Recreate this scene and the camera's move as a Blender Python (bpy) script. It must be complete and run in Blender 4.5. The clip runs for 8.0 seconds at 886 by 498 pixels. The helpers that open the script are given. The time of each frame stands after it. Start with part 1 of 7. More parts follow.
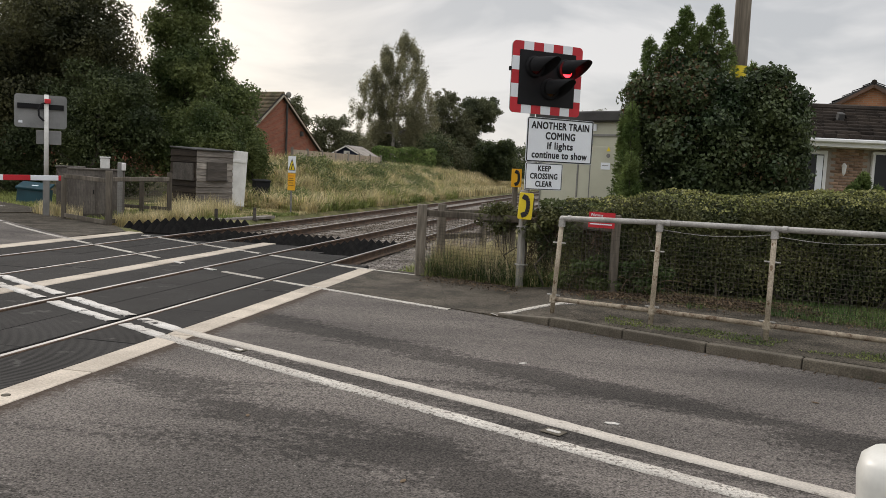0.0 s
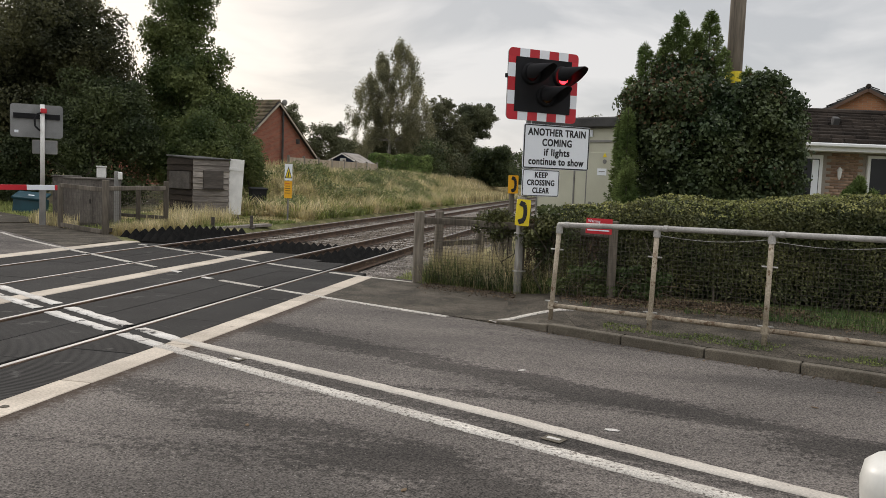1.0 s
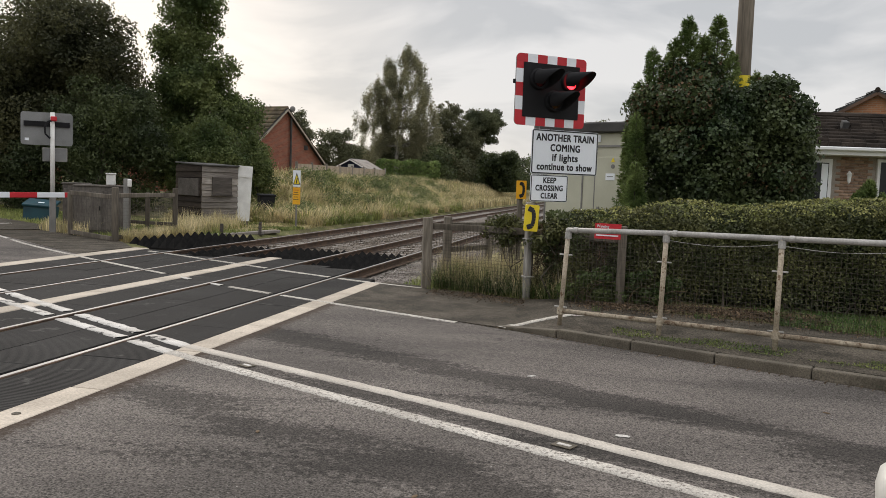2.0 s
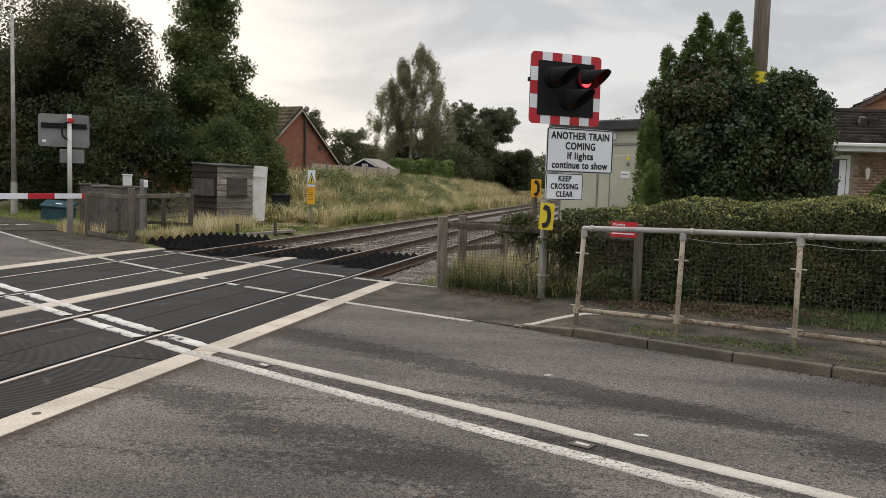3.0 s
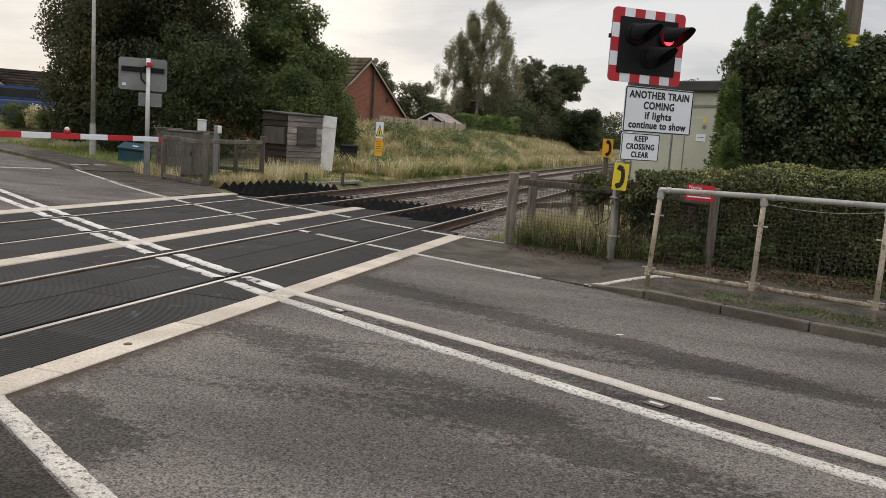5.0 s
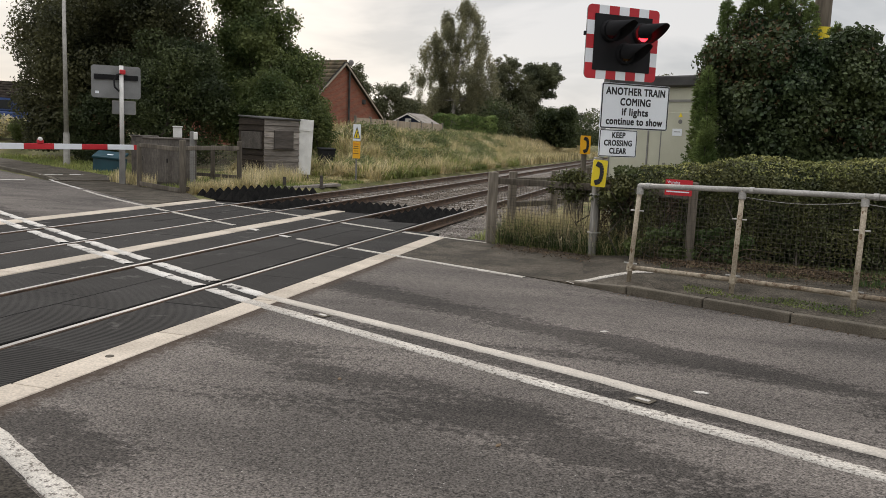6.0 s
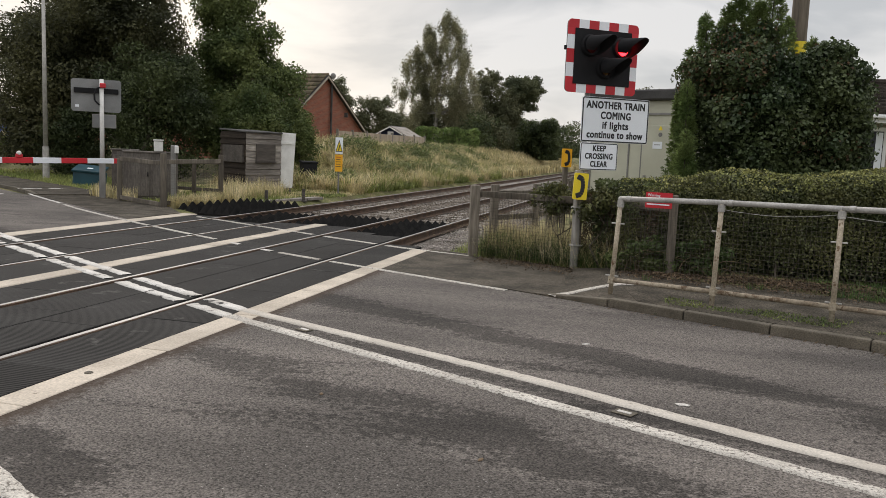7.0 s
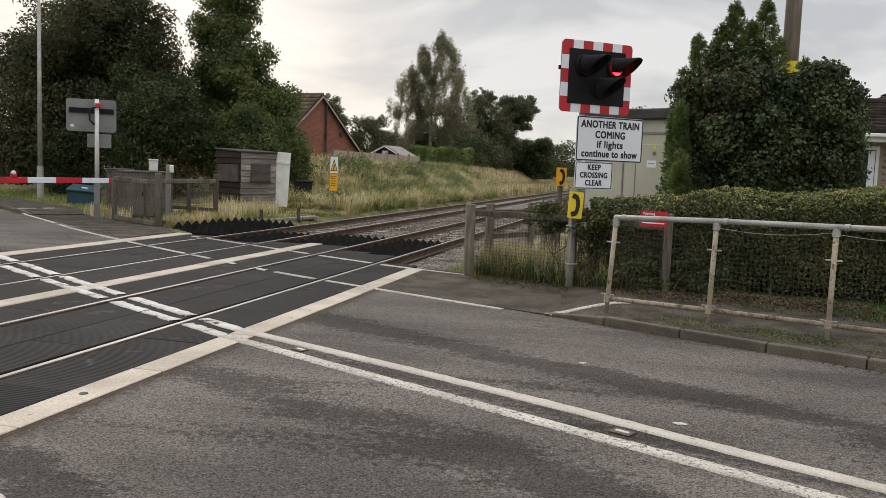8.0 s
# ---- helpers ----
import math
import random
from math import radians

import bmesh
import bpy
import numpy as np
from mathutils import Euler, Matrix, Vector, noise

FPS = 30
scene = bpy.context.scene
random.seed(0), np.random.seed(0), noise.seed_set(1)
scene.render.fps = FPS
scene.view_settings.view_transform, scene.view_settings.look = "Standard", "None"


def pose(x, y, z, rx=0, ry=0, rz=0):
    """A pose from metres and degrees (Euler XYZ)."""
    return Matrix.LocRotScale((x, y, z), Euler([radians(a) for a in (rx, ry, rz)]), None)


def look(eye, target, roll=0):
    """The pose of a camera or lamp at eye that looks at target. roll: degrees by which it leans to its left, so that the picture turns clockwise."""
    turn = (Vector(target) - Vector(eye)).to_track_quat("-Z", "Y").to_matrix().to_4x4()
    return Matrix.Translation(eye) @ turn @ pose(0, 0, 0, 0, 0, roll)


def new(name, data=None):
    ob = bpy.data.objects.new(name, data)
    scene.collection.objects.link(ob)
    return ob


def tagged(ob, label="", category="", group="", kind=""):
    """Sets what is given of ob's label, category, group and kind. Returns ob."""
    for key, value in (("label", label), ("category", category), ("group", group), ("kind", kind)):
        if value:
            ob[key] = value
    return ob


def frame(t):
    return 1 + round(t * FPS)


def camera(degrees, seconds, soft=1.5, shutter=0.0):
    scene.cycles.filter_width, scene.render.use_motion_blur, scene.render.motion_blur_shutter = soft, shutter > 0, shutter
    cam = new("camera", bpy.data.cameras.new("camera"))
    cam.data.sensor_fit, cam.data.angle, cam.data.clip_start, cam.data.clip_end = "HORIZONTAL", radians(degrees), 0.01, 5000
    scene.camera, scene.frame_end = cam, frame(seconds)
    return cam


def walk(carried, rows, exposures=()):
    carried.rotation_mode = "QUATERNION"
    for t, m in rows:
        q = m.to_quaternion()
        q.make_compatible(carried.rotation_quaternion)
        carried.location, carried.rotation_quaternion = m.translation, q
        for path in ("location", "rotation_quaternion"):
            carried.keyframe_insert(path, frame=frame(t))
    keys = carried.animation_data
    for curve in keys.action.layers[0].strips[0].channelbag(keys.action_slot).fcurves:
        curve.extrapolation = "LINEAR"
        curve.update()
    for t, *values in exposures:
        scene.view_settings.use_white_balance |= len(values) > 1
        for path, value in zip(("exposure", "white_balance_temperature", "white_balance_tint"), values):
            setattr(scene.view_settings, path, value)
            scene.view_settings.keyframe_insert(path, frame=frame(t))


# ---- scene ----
cam = camera(56.7, 8.0, soft=0.65)
PATH = [
    (0, (4.954, -7.34, 1.693), (4.544, -5.391, 1.509), 2.7),
    (0.5, (4.948, -7.353, 1.697), (4.542, -5.403, 1.52), 2.6),
    (1, (4.941, -7.346, 1.703), (4.538, -5.395, 1.535), 2.3),
    (1.5, (4.938, -7.352, 1.707), (4.528, -5.4, 1.552), 2.3),
    (3, (4.914, -7.343, 1.706), (4.458, -5.403, 1.547), 1.7),
    (3.5, (4.901, -7.359, 1.707), (4.416, -5.425, 1.546), 2.4),
    (4, (4.855, -7.414, 1.688), (4.282, -5.507, 1.501), 3.5),
    (4.5, (4.81, -7.426, 1.67), (4.21, -5.536, 1.41), 4.2),
    (6, (4.758, -7.413, 1.684), (4.216, -5.506, 1.416), 2.4),
    (6.5, (4.757, -7.42, 1.685), (4.236, -5.506, 1.427), 2.3),
    (7, (4.768, -7.419, 1.696), (4.264, -5.498, 1.46), 2.3),
    (7.5, (4.762, -7.433, 1.704), (4.269, -5.506, 1.498), 2.2),
    (8, (4.753, -7.424, 1.698), (4.259, -5.496, 1.508), 2.2),
]
walk(cam, [(t, look(eye, target, roll)) for t, eye, target, roll in PATH], [(0, 0.0, 6850, 13), (8, 0.0, 6850, 13)])

# ---- world and sun: thick cloud, brighter in the west ----
SUN_AZ, SUN_EL = -34.0, 24.0
world = bpy.data.worlds.new("overcast_sky")
scene.world = world
world.use_nodes = True
wn, wl = world.node_tree.nodes, world.node_tree.links
wn.clear()
w_out = wn.new("ShaderNodeOutputWorld")
w_bg = wn.new("ShaderNodeBackground")
w_sky = wn.new("ShaderNodeTexSky")
w_sky.sky_type = "NISHITA"
w_sky.sun_disc = False
w_sky.sun_elevation = radians(SUN_EL)
w_sky.sun_rotation = radians(SUN_AZ)
w_co = wn.new("ShaderNodeTexCoord")
w_map = wn.new("ShaderNodeMapping")
w_map.inputs["Scale"].default_value = (1.0, 1.0, 3.2)
w_map.inputs["Location"].default_value = (0.35, 0.1, 0.2)
w_noise = wn.new("ShaderNodeTexNoise")
w_noise.inputs["Scale"].default_value = 3.6
w_noise.inputs["Distortion"].default_value = 0.5
w_noise.inputs["Detail"].default_value = 5.0
w_noise.inputs["Roughness"].default_value = 0.5
w_ramp = wn.new("ShaderNodeValToRGB")
w_ramp.color_ramp.elements[0].position = 0.42
w_ramp.color_ramp.elements[0].color = (0.50, 0.535, 0.568, 1)
w_ramp.color_ramp.elements[1].position = 0.58
w_ramp.color_ramp.elements[1].color = (0.71, 0.735, 0.755, 1)
w_dot = wn.new("ShaderNodeVectorMath")
w_dot.operation = "DOT_PRODUCT"
GLOW_AZ, GLOW_EL = radians(-36.0), radians(11.0)      # thin cloud low in the west
w_dot.inputs[1].default_value = (math.sin(GLOW_AZ) * math.cos(GLOW_EL), math.cos(GLOW_AZ) * math.cos(GLOW_EL), math.sin(GLOW_EL))
w_glow = wn.new("ShaderNodeMapRange")
w_glow.interpolation_type = "SMOOTHSTEP"
w_glow.inputs["From Min"].default_value = 0.915
w_glow.inputs["From Max"].default_value = 1.0
w_glow.inputs["To Max"].default_value = 0.62
w_mix = wn.new("ShaderNodeMix")
w_mix.data_type = "RGBA"
w_mix.inputs[7].default_value = (1.04, 1.00, 0.92, 1)
w_skyscale = wn.new("ShaderNodeVectorMath")
w_skyscale.operation = "SCALE"
w_skyscale.inputs["Scale"].default_value = 0.009
w_add = wn.new("ShaderNodeVectorMath")
w_add.operation = "ADD"
wl.new(w_co.outputs["Generated"], w_map.inputs["Vector"])
wl.new(w_map.outputs["Vector"], w_noise.inputs["Vector"])
wl.new(w_noise.outputs["Fac"], w_ramp.inputs["Fac"])
wl.new(w_co.outputs["Generated"], w_dot.inputs[0])
wl.new(w_dot.outputs["Value"], w_glow.inputs["Value"])
w_thin = wn.new("ShaderNodeMapRange")      # thicker cloud dims the glow
w_thin.inputs["From Min"].default_value, w_thin.inputs["From Max"].default_value = 0.40, 0.58
w_thin.inputs["To Min"].default_value, w_thin.inputs["To Max"].default_value = 0.45, 1.1
w_gm = wn.new("ShaderNodeMath")
w_gm.operation = "MULTIPLY"
wl.new(w_noise.outputs["Fac"], w_thin.inputs["Value"])
wl.new(w_glow.outputs["Result"], w_gm.inputs[0])
wl.new(w_thin.outputs["Result"], w_gm.inputs[1])
wl.new(w_gm.outputs[0], w_mix.inputs[0])
wl.new(w_ramp.outputs["Color"], w_mix.inputs[6])
wl.new(w_sky.outputs["Color"], w_skyscale.inputs[0])
wl.new(w_skyscale.outputs["Vector"], w_add.inputs[0])
wl.new(w_mix.outputs[2], w_add.inputs[1])
# cloud is brighter overhead than at the horizon
w_sep = wn.new("ShaderNodeSeparateXYZ")
w_zen = wn.new("ShaderNodeMapRange")
w_zen.inputs["From Min"].default_value, w_zen.inputs["From Max"].default_value = 0.25, 1.0
w_zen.inputs["To Min"].default_value, w_zen.inputs["To Max"].default_value = 1.0, 2.35
w_up = wn.new("ShaderNodeVectorMath")
w_up.operation = "SCALE"
wl.new(w_co.outputs["Generated"], w_sep.inputs[0])
wl.new(w_sep.outputs[2], w_zen.inputs["Value"])
wl.new(w_add.outputs["Vector"], w_up.inputs[0])
wl.new(w_zen.outputs["Result"], w_up.inputs["Scale"])
wl.new(w_up.outputs["Vector"], w_bg.inputs["Color"])
wl.new(w_bg.outputs["Background"], w_out.inputs["Surface"])
w_bg.inputs["Strength"].default_value = 0.98
sun = new("sun", bpy.data.lights.new("sun", "SUN"))
sun.data.energy, sun.data.angle, sun.data.color = 1.1, radians(14), (1.0, 0.95, 0.88)
sun.matrix_world = look((0, 0, 30), (-math.sin(radians(SUN_AZ)) * 30, -math.cos(radians(SUN_AZ)) * 30, 30 - 30 * math.tan(radians(SUN_EL))))

# ---- materials ----
def mat(name, c1, c2, scale=3.0, rough=0.8, metal=0.0, grain=0.25, gscale=80.0, bump=0.3, bdist=0.01, island=0.0, objr=0.0,
        stretch=(1, 1, 1), turn=0.0, spec=0.5, rvar=0.1, translucent=0.0, spots=None, c3=None, even=False):
    """A surface with broad patches of two colours, fine grain, relief, and, per piece, a change of tone."""
    m = bpy.data.materials.new(name)
    m.use_nodes = True
    n, l = m.node_tree.nodes, m.node_tree.links
    b = n["Principled BSDF"]
    b.inputs["Metallic"].default_value = metal
    b.inputs["Specular IOR Level"].default_value = spec
    tc = n.new("ShaderNodeTexCoord")
    info = n.new("ShaderNodeObjectInfo")
    off = n.new("ShaderNodeVectorMath"); off.operation = "MULTIPLY_ADD"
    comb = n.new("ShaderNodeCombineXYZ")
    for i in range(3):
        l.new(info.outputs["Random"], comb.inputs[i])
    off.inputs[1].default_value = (37.0, 53.0, 71.0)
    l.new(comb.outputs[0], off.inputs[0]); l.new(tc.outputs["Object"], off.inputs[2])
    mp = n.new("ShaderNodeMapping")
    mp.inputs["Scale"].default_value = stretch
    mp.inputs["Rotation"].default_value = (0, 0, radians(turn))
    l.new(off.outputs[0], mp.inputs["Vector"])
    big = n.new("ShaderNodeTexNoise"); big.inputs["Scale"].default_value = scale; big.inputs["Detail"].default_value = 5
    fine = n.new("ShaderNodeTexNoise"); fine.inputs["Scale"].default_value = gscale; fine.inputs["Detail"].default_value = 3
    l.new(mp.outputs[0], big.inputs["Vector"]); l.new((off if even else mp).outputs[0], fine.inputs["Vector"])
    ramp = n.new("ShaderNodeValToRGB")
    ramp.color_ramp.elements[0].position, ramp.color_ramp.elements[1].position = 0.36, 0.64
    ramp.color_ramp.elements[0].color, ramp.color_ramp.elements[1].color = (*c1, 1), (*c2, 1)
    if c3:
        e = ramp.color_ramp.elements.new(0.5); e.color = (*c3, 1)
    l.new(big.outputs["Fac"], ramp.inputs["Fac"])
    gr = n.new("ShaderNodeMapRange")
    gr.inputs["From Min"].default_value, gr.inputs["From Max"].default_value = 0.3, 0.7
    gr.inputs["To Min"].default_value, gr.inputs["To Max"].default_value = 1 - grain, 1 + grain
    l.new(fine.outputs["Fac"], gr.inputs["Value"])
    mul = n.new("ShaderNodeVectorMath"); mul.operation = "SCALE"
    l.new(ramp.outputs["Color"], mul.inputs[0]); l.new(gr.outputs["Result"], mul.inputs["Scale"])
    last = mul.outputs[0]
    if island or objr:
        src = n.new("ShaderNodeNewGeometry").outputs["Random Per Island"] if island else info.outputs["Random"]
        amount = island or objr
        ir = n.new("ShaderNodeMapRange")
        ir.inputs["To Min"].default_value, ir.inputs["To Max"].default_value = 1 - amount, 1 + amount
        l.new(src, ir.inputs["Value"])
        im = n.new("ShaderNodeVectorMath"); im.operation = "SCALE"
        l.new(last, im.inputs[0]); l.new(ir.outputs["Result"], im.inputs["Scale"])
        last = im.outputs[0]
    if spots:
        sc, share, col = spots
        v = n.new("ShaderNodeTexNoise"); v.inputs["Scale"].default_value = sc; v.inputs["Detail"].default_value = 6
        v.inputs["Roughness"].default_value = 0.7
        l.new((off if even else mp).outputs[0], v.inputs["Vector"])
        sr = n.new("ShaderNodeMapRange")
        sr.inputs["From Min"].default_value, sr.inputs["From Max"].default_value = share, share + 0.06
        l.new(v.outputs["Fac"], sr.inputs["Value"])
        sm = n.new("ShaderNodeMix"); sm.data_type = "RGBA"
        sm.inputs[7].default_value = (*col, 1)
        l.new(sr.outputs["Result"], sm.inputs[0]); l.new(last, sm.inputs[6])
        last = sm.outputs[2]
    l.new(last, b.inputs["Base Color"])
    rr = n.new("ShaderNodeMapRange")
    rr.inputs["To Min"].default_value, rr.inputs["To Max"].default_value = max(0.03, rough - rvar), min(1.0, rough + rvar)
    l.new(big.outputs["Fac"], rr.inputs["Value"]); l.new(rr.outputs["Result"], b.inputs["Roughness"])
    if bump:
        bp = n.new("ShaderNodeBump")
        bp.inputs["Strength"].default_value, bp.inputs["Distance"].default_value = bump, bdist
        l.new(fine.outputs["Fac"], bp.inputs["Height"]); l.new(bp.outputs[0], b.inputs["Normal"])
    if translucent:
        tr = n.new("ShaderNodeBsdfTranslucent")
        l.new(last, tr.inputs["Color"])
        ms = n.new("ShaderNodeMixShader"); ms.inputs[0].default_value = translucent
        o = n["Material Output"]
        l.new(b.outputs[0], ms.inputs[1]); l.new(tr.outputs[0], ms.inputs[2]); l.new(ms.outputs[0], o.inputs["Surface"])
    return m


def leafmat(name, c1, c2, scale=1.2, rough=0.55, translucent=0.25, island=0.45, c3=None):
    return mat(name, c1, c2, scale=scale, rough=rough, grain=0.1, gscale=20, bump=0, island=island, translucent=translucent, spec=0.3, c3=c3)


ASPHALT = mat("asphalt", (0.091, 0.081, 0.073), (0.176, 0.156, 0.140), scale=0.8, rough=0.94, rvar=0.04, grain=0.8, gscale=82, bump=1.0, bdist=0.013, spec=0.2,
              stretch=(0.42, 1.3, 1), turn=26, spots=(56, 0.624, (0.47, 0.44, 0.41)), c3=(0.138, 0.122, 0.110), even=True)
# dark oil and wheel stains, drawn out along the road
_n, _l = ASPHALT.node_tree.nodes, ASPHALT.node_tree.links
_bs = _n["Principled BSDF"]
_old = _bs.inputs["Base Color"].links[0].from_socket
_tc = _n.new("ShaderNodeTexCoord"); _mp = _n.new("ShaderNodeMapping")
_mp.inputs["Scale"].default_value, _mp.inputs["Rotation"].default_value, _mp.inputs["Location"].default_value = (0.22, 1.0, 1), (0, 0, radians(27)), (0.0, 0.35, 0)
_l.new(_tc.outputs["Object"], _mp.inputs["Vector"])
_s1 = _n.new("ShaderNodeTexNoise"); _s1.inputs["Scale"].default_value = 1.3; _s1.inputs["Detail"].default_value = 9; _s1.inputs["Roughness"].default_value = 0.68; _s1.inputs["Distortion"].default_value = 0.4
_l.new(_mp.outputs[0], _s1.inputs["Vector"])
# the wheel tracks of both lanes collect more of it
_dt = _n.new("ShaderNodeVectorMath"); _dt.operation = "DOT_PRODUCT"; _dt.inputs[1].default_value = (math.sin(radians(24)), math.cos(radians(24)), 0)
_l.new(_tc.outputs["Object"], _dt.inputs[0])
_f1 = _n.new("ShaderNodeTexNoise"); _f1.inputs["Scale"].default_value = 16.0; _f1.inputs["Detail"].default_value = 6; _f1.inputs["Roughness"].default_value = 0.7
_l.new(_tc.outputs["Object"], _f1.inputs["Vector"])
_f2 = _n.new("ShaderNodeMapRange"); _f2.inputs["To Min"].default_value, _f2.inputs["To Max"].default_value = -0.36, 0.36
_l.new(_f1.outputs["Fac"], _f2.inputs["Value"])
_f3 = _n.new("ShaderNodeMath"); _f3.operation = "ADD"
_l.new(_f2.outputs["Result"], _f3.inputs[0]); _l.new(_s1.outputs["Fac"], _f3.inputs[1])
_bias = _f3.outputs[0]
for _c, _w, _g in ((1.45, 0.46, 0.25), (-0.90, 0.62, 0.16), (0.2, 0.26, 0.15)):
    _m1 = _n.new("ShaderNodeMath"); _m1.operation = "SUBTRACT"; _m1.inputs[1].default_value = _c
    _m2 = _n.new("ShaderNodeMath"); _m2.operation = "ABSOLUTE"
    _m3 = _n.new("ShaderNodeMapRange"); _m3.interpolation_type = "SMOOTHSTEP"
    _m3.inputs["From Min"].default_value, _m3.inputs["From Max"].default_value = _w, 0.0
    _m3.inputs["To Min"].default_value, _m3.inputs["To Max"].default_value = 0.0, _g
    _l.new(_dt.outputs["Value"], _m1.inputs[0]); _l.new(_m1.outputs[0], _m2.inputs[0]); _l.new(_m2.outputs[0], _m3.inputs["Value"])
    _ad = _n.new("ShaderNodeMath"); _ad.operation = "ADD"
    _l.new(_m3.outputs["Result"], _ad.inputs[0])
    _l.new(_bias, _ad.inputs[1])
    _bias = _ad.outputs[0]
# single spills of oil
for _px, _py, _w, _g in ((1.87, -4.16, 0.55, 0.30), (1.40, -3.73, 0.40, 0.26), (4.34, -3.00, 0.28, 0.28), (3.86, -2.61, 0.42, 0.16)):
    _d1 = _n.new("ShaderNodeVectorMath"); _d1.operation = "DISTANCE"; _d1.inputs[1].default_value = (_px, _py, 0)
    _m3 = _n.new("ShaderNodeMapRange"); _m3.interpolation_type = "SMOOTHSTEP"
    _m3.inputs["From Min"].default_value, _m3.inputs["From Max"].default_value = _w, 0.0
    _m3.inputs["To Min"].default_value, _m3.inputs["To Max"].default_value = 0.0, _g
    _ad = _n.new("ShaderNodeMath"); _ad.operation = "ADD"
    _l.new(_tc.outputs["Object"], _d1.inputs[0]); _l.new(_d1.outputs["Value"], _m3.inputs["Value"])
    _l.new(_m3.outputs["Result"], _ad.inputs[0]); _l.new(_bias, _ad.inputs[1])
    _bias = _ad.outputs[0]
_r1 = _n.new("ShaderNodeMapRange"); _r1.inputs["From Min"].default_value, _r1.inputs["From Max"].default_value = 0.57, 0.66
_r1.inputs["To Min"].default_value, _r1.inputs["To Max"].default_value = 1.0, 0.46
_l.new(_bias, _r1.inputs["Value"])
_sc = _n.new("ShaderNodeVectorMath"); _sc.operation = "SCALE"
_l.new(_old, _sc.inputs[0]); _l.new(_r1.outputs["Result"], _sc.inputs["Scale"])
# crumbling brown dirt where the asphalt meets the concrete edging
_sx = _n.new("ShaderNodeSeparateXYZ"); _l.new(_tc.outputs["Object"], _sx.inputs[0])
_dx = _n.new("ShaderNodeMath"); _dx.operation = "MULTIPLY_ADD"; _dx.inputs[1].default_value = -0.5
_ds = _n.new("ShaderNodeMath"); _ds.operation = "SUBTRACT"; _ds.inputs[1].default_value = 0.98
_da = _n.new("ShaderNodeMath"); _da.operation = "ABSOLUTE"
_l.new(_sx.outputs[0], _ds.inputs[0]); _l.new(_ds.outputs[0], _da.inputs[0])
_l.new(_f1.outputs["Fac"], _dx.inputs[0]); _l.new(_da.outputs[0], _dx.inputs[2])
_de = _n.new("ShaderNodeMapRange"); _de.interpolation_type = "SMOOTHSTEP"
_de.inputs["From Min"].default_value, _de.inputs["From Max"].default_value = 0.0, -0.24
_l.new(_dx.outputs[0], _de.inputs["Value"])
_dm = _n.new("ShaderNodeMix"); _dm.data_type = "RGBA"; _dm.inputs[7].default_value = (0.062, 0.043, 0.031, 1)
_l.new(_de.outputs["Result"], _dm.inputs[0]); _l.new(_sc.outputs[0], _dm.inputs[6]); _l.new(_dm.outputs[2], _bs.inputs["Base Color"])
FOOTWAY = mat("footway_asphalt", (0.040, 0.034, 0.025), (0.100, 0.085, 0.066), scale=2.2, rough=0.92, grain=0.85, gscale=60, bump=0.8, bdist=0.012, spec=0.2,
              spots=(30, 0.66, (0.2, 0.18, 0.15)))
DARKFOOT = mat("dark_patched_asphalt", (0.022, 0.019, 0.015), (0.056, 0.048, 0.039), scale=1.6, rough=0.94, grain=0.9, gscale=60, bump=0.9, bdist=0.014, spec=0.2, spots=(40, 0.66, (0.17, 0.15, 0.13)))
PALEWOOD = mat("pale_weathered_timber", (0.20, 0.185, 0.16), (0.33, 0.31, 0.28), scale=2.5, rough=0.9, grain=0.35, gscale=24, bump=0.7, stretch=(1, 1, 0.12), spots=(6, 0.62, (0.10, 0.085, 0.065)))
PAINT = mat("road_paint", (0.45, 0.415, 0.37), (0.62, 0.58, 0.52), scale=1.2, rough=0.85, grain=0.3, gscale=90, bump=0.6, spec=0.2, spots=(34, 0.535, (0.16, 0.14, 0.12)))
PAINT_CREAM = mat("smooth_cream_road_paint", (0.48, 0.435, 0.38), (0.60, 0.55, 0.485), scale=1.6, rough=0.8, grain=0.2, gscale=70, bump=0.3, spec=0.2, spots=(16, 0.60, (0.24, 0.21, 0.18)))
PANEL = mat("tan_fence_panel", (0.34, 0.27, 0.20), (0.47, 0.39, 0.30), scale=2.5, rough=0.9, grain=0.25, gscale=24, bump=0.5, stretch=(1, 1, 0.12))
NAVY = mat("navy_shed_paint", (0.012, 0.020, 0.055), (0.020, 0.032, 0.080), scale=2.5, rough=0.7, grain=0.15, gscale=24, bump=0.3, stretch=(1, 1, 0.12))
PAINT_WORN = mat("worn_road_paint", (0.50, 0.47, 0.43), (0.70, 0.67, 0.63), scale=2.5, rough=0.85, grain=0.25, gscale=90, bump=0.5, spec=0.2, spots=(6, 0.57, (0.04, 0.038, 0.036)))
SLAB = mat("concrete_edging", (0.39, 0.333, 0.268), (0.54, 0.468, 0.385), scale=1.6, rough=0.85, grain=0.2, gscale=60, bump=0.4, objr=0.1, spots=(7, 0.64, (0.25, 0.205, 0.16)))
KERB = mat("kerb_concrete", (0.072, 0.060, 0.043), (0.140, 0.119, 0.090), scale=2.2, rough=0.92, grain=0.35, gscale=70, bump=0.6, objr=0.2, spots=(12, 0.62, (0.055, 0.062, 0.034)))
STEEL = mat("bright_rail_head", (0.17, 0.165, 0.16), (0.27, 0.26, 0.25), scale=2, rough=0.58, metal=0.45, spec=0.35, grain=0.1, bump=0.05)
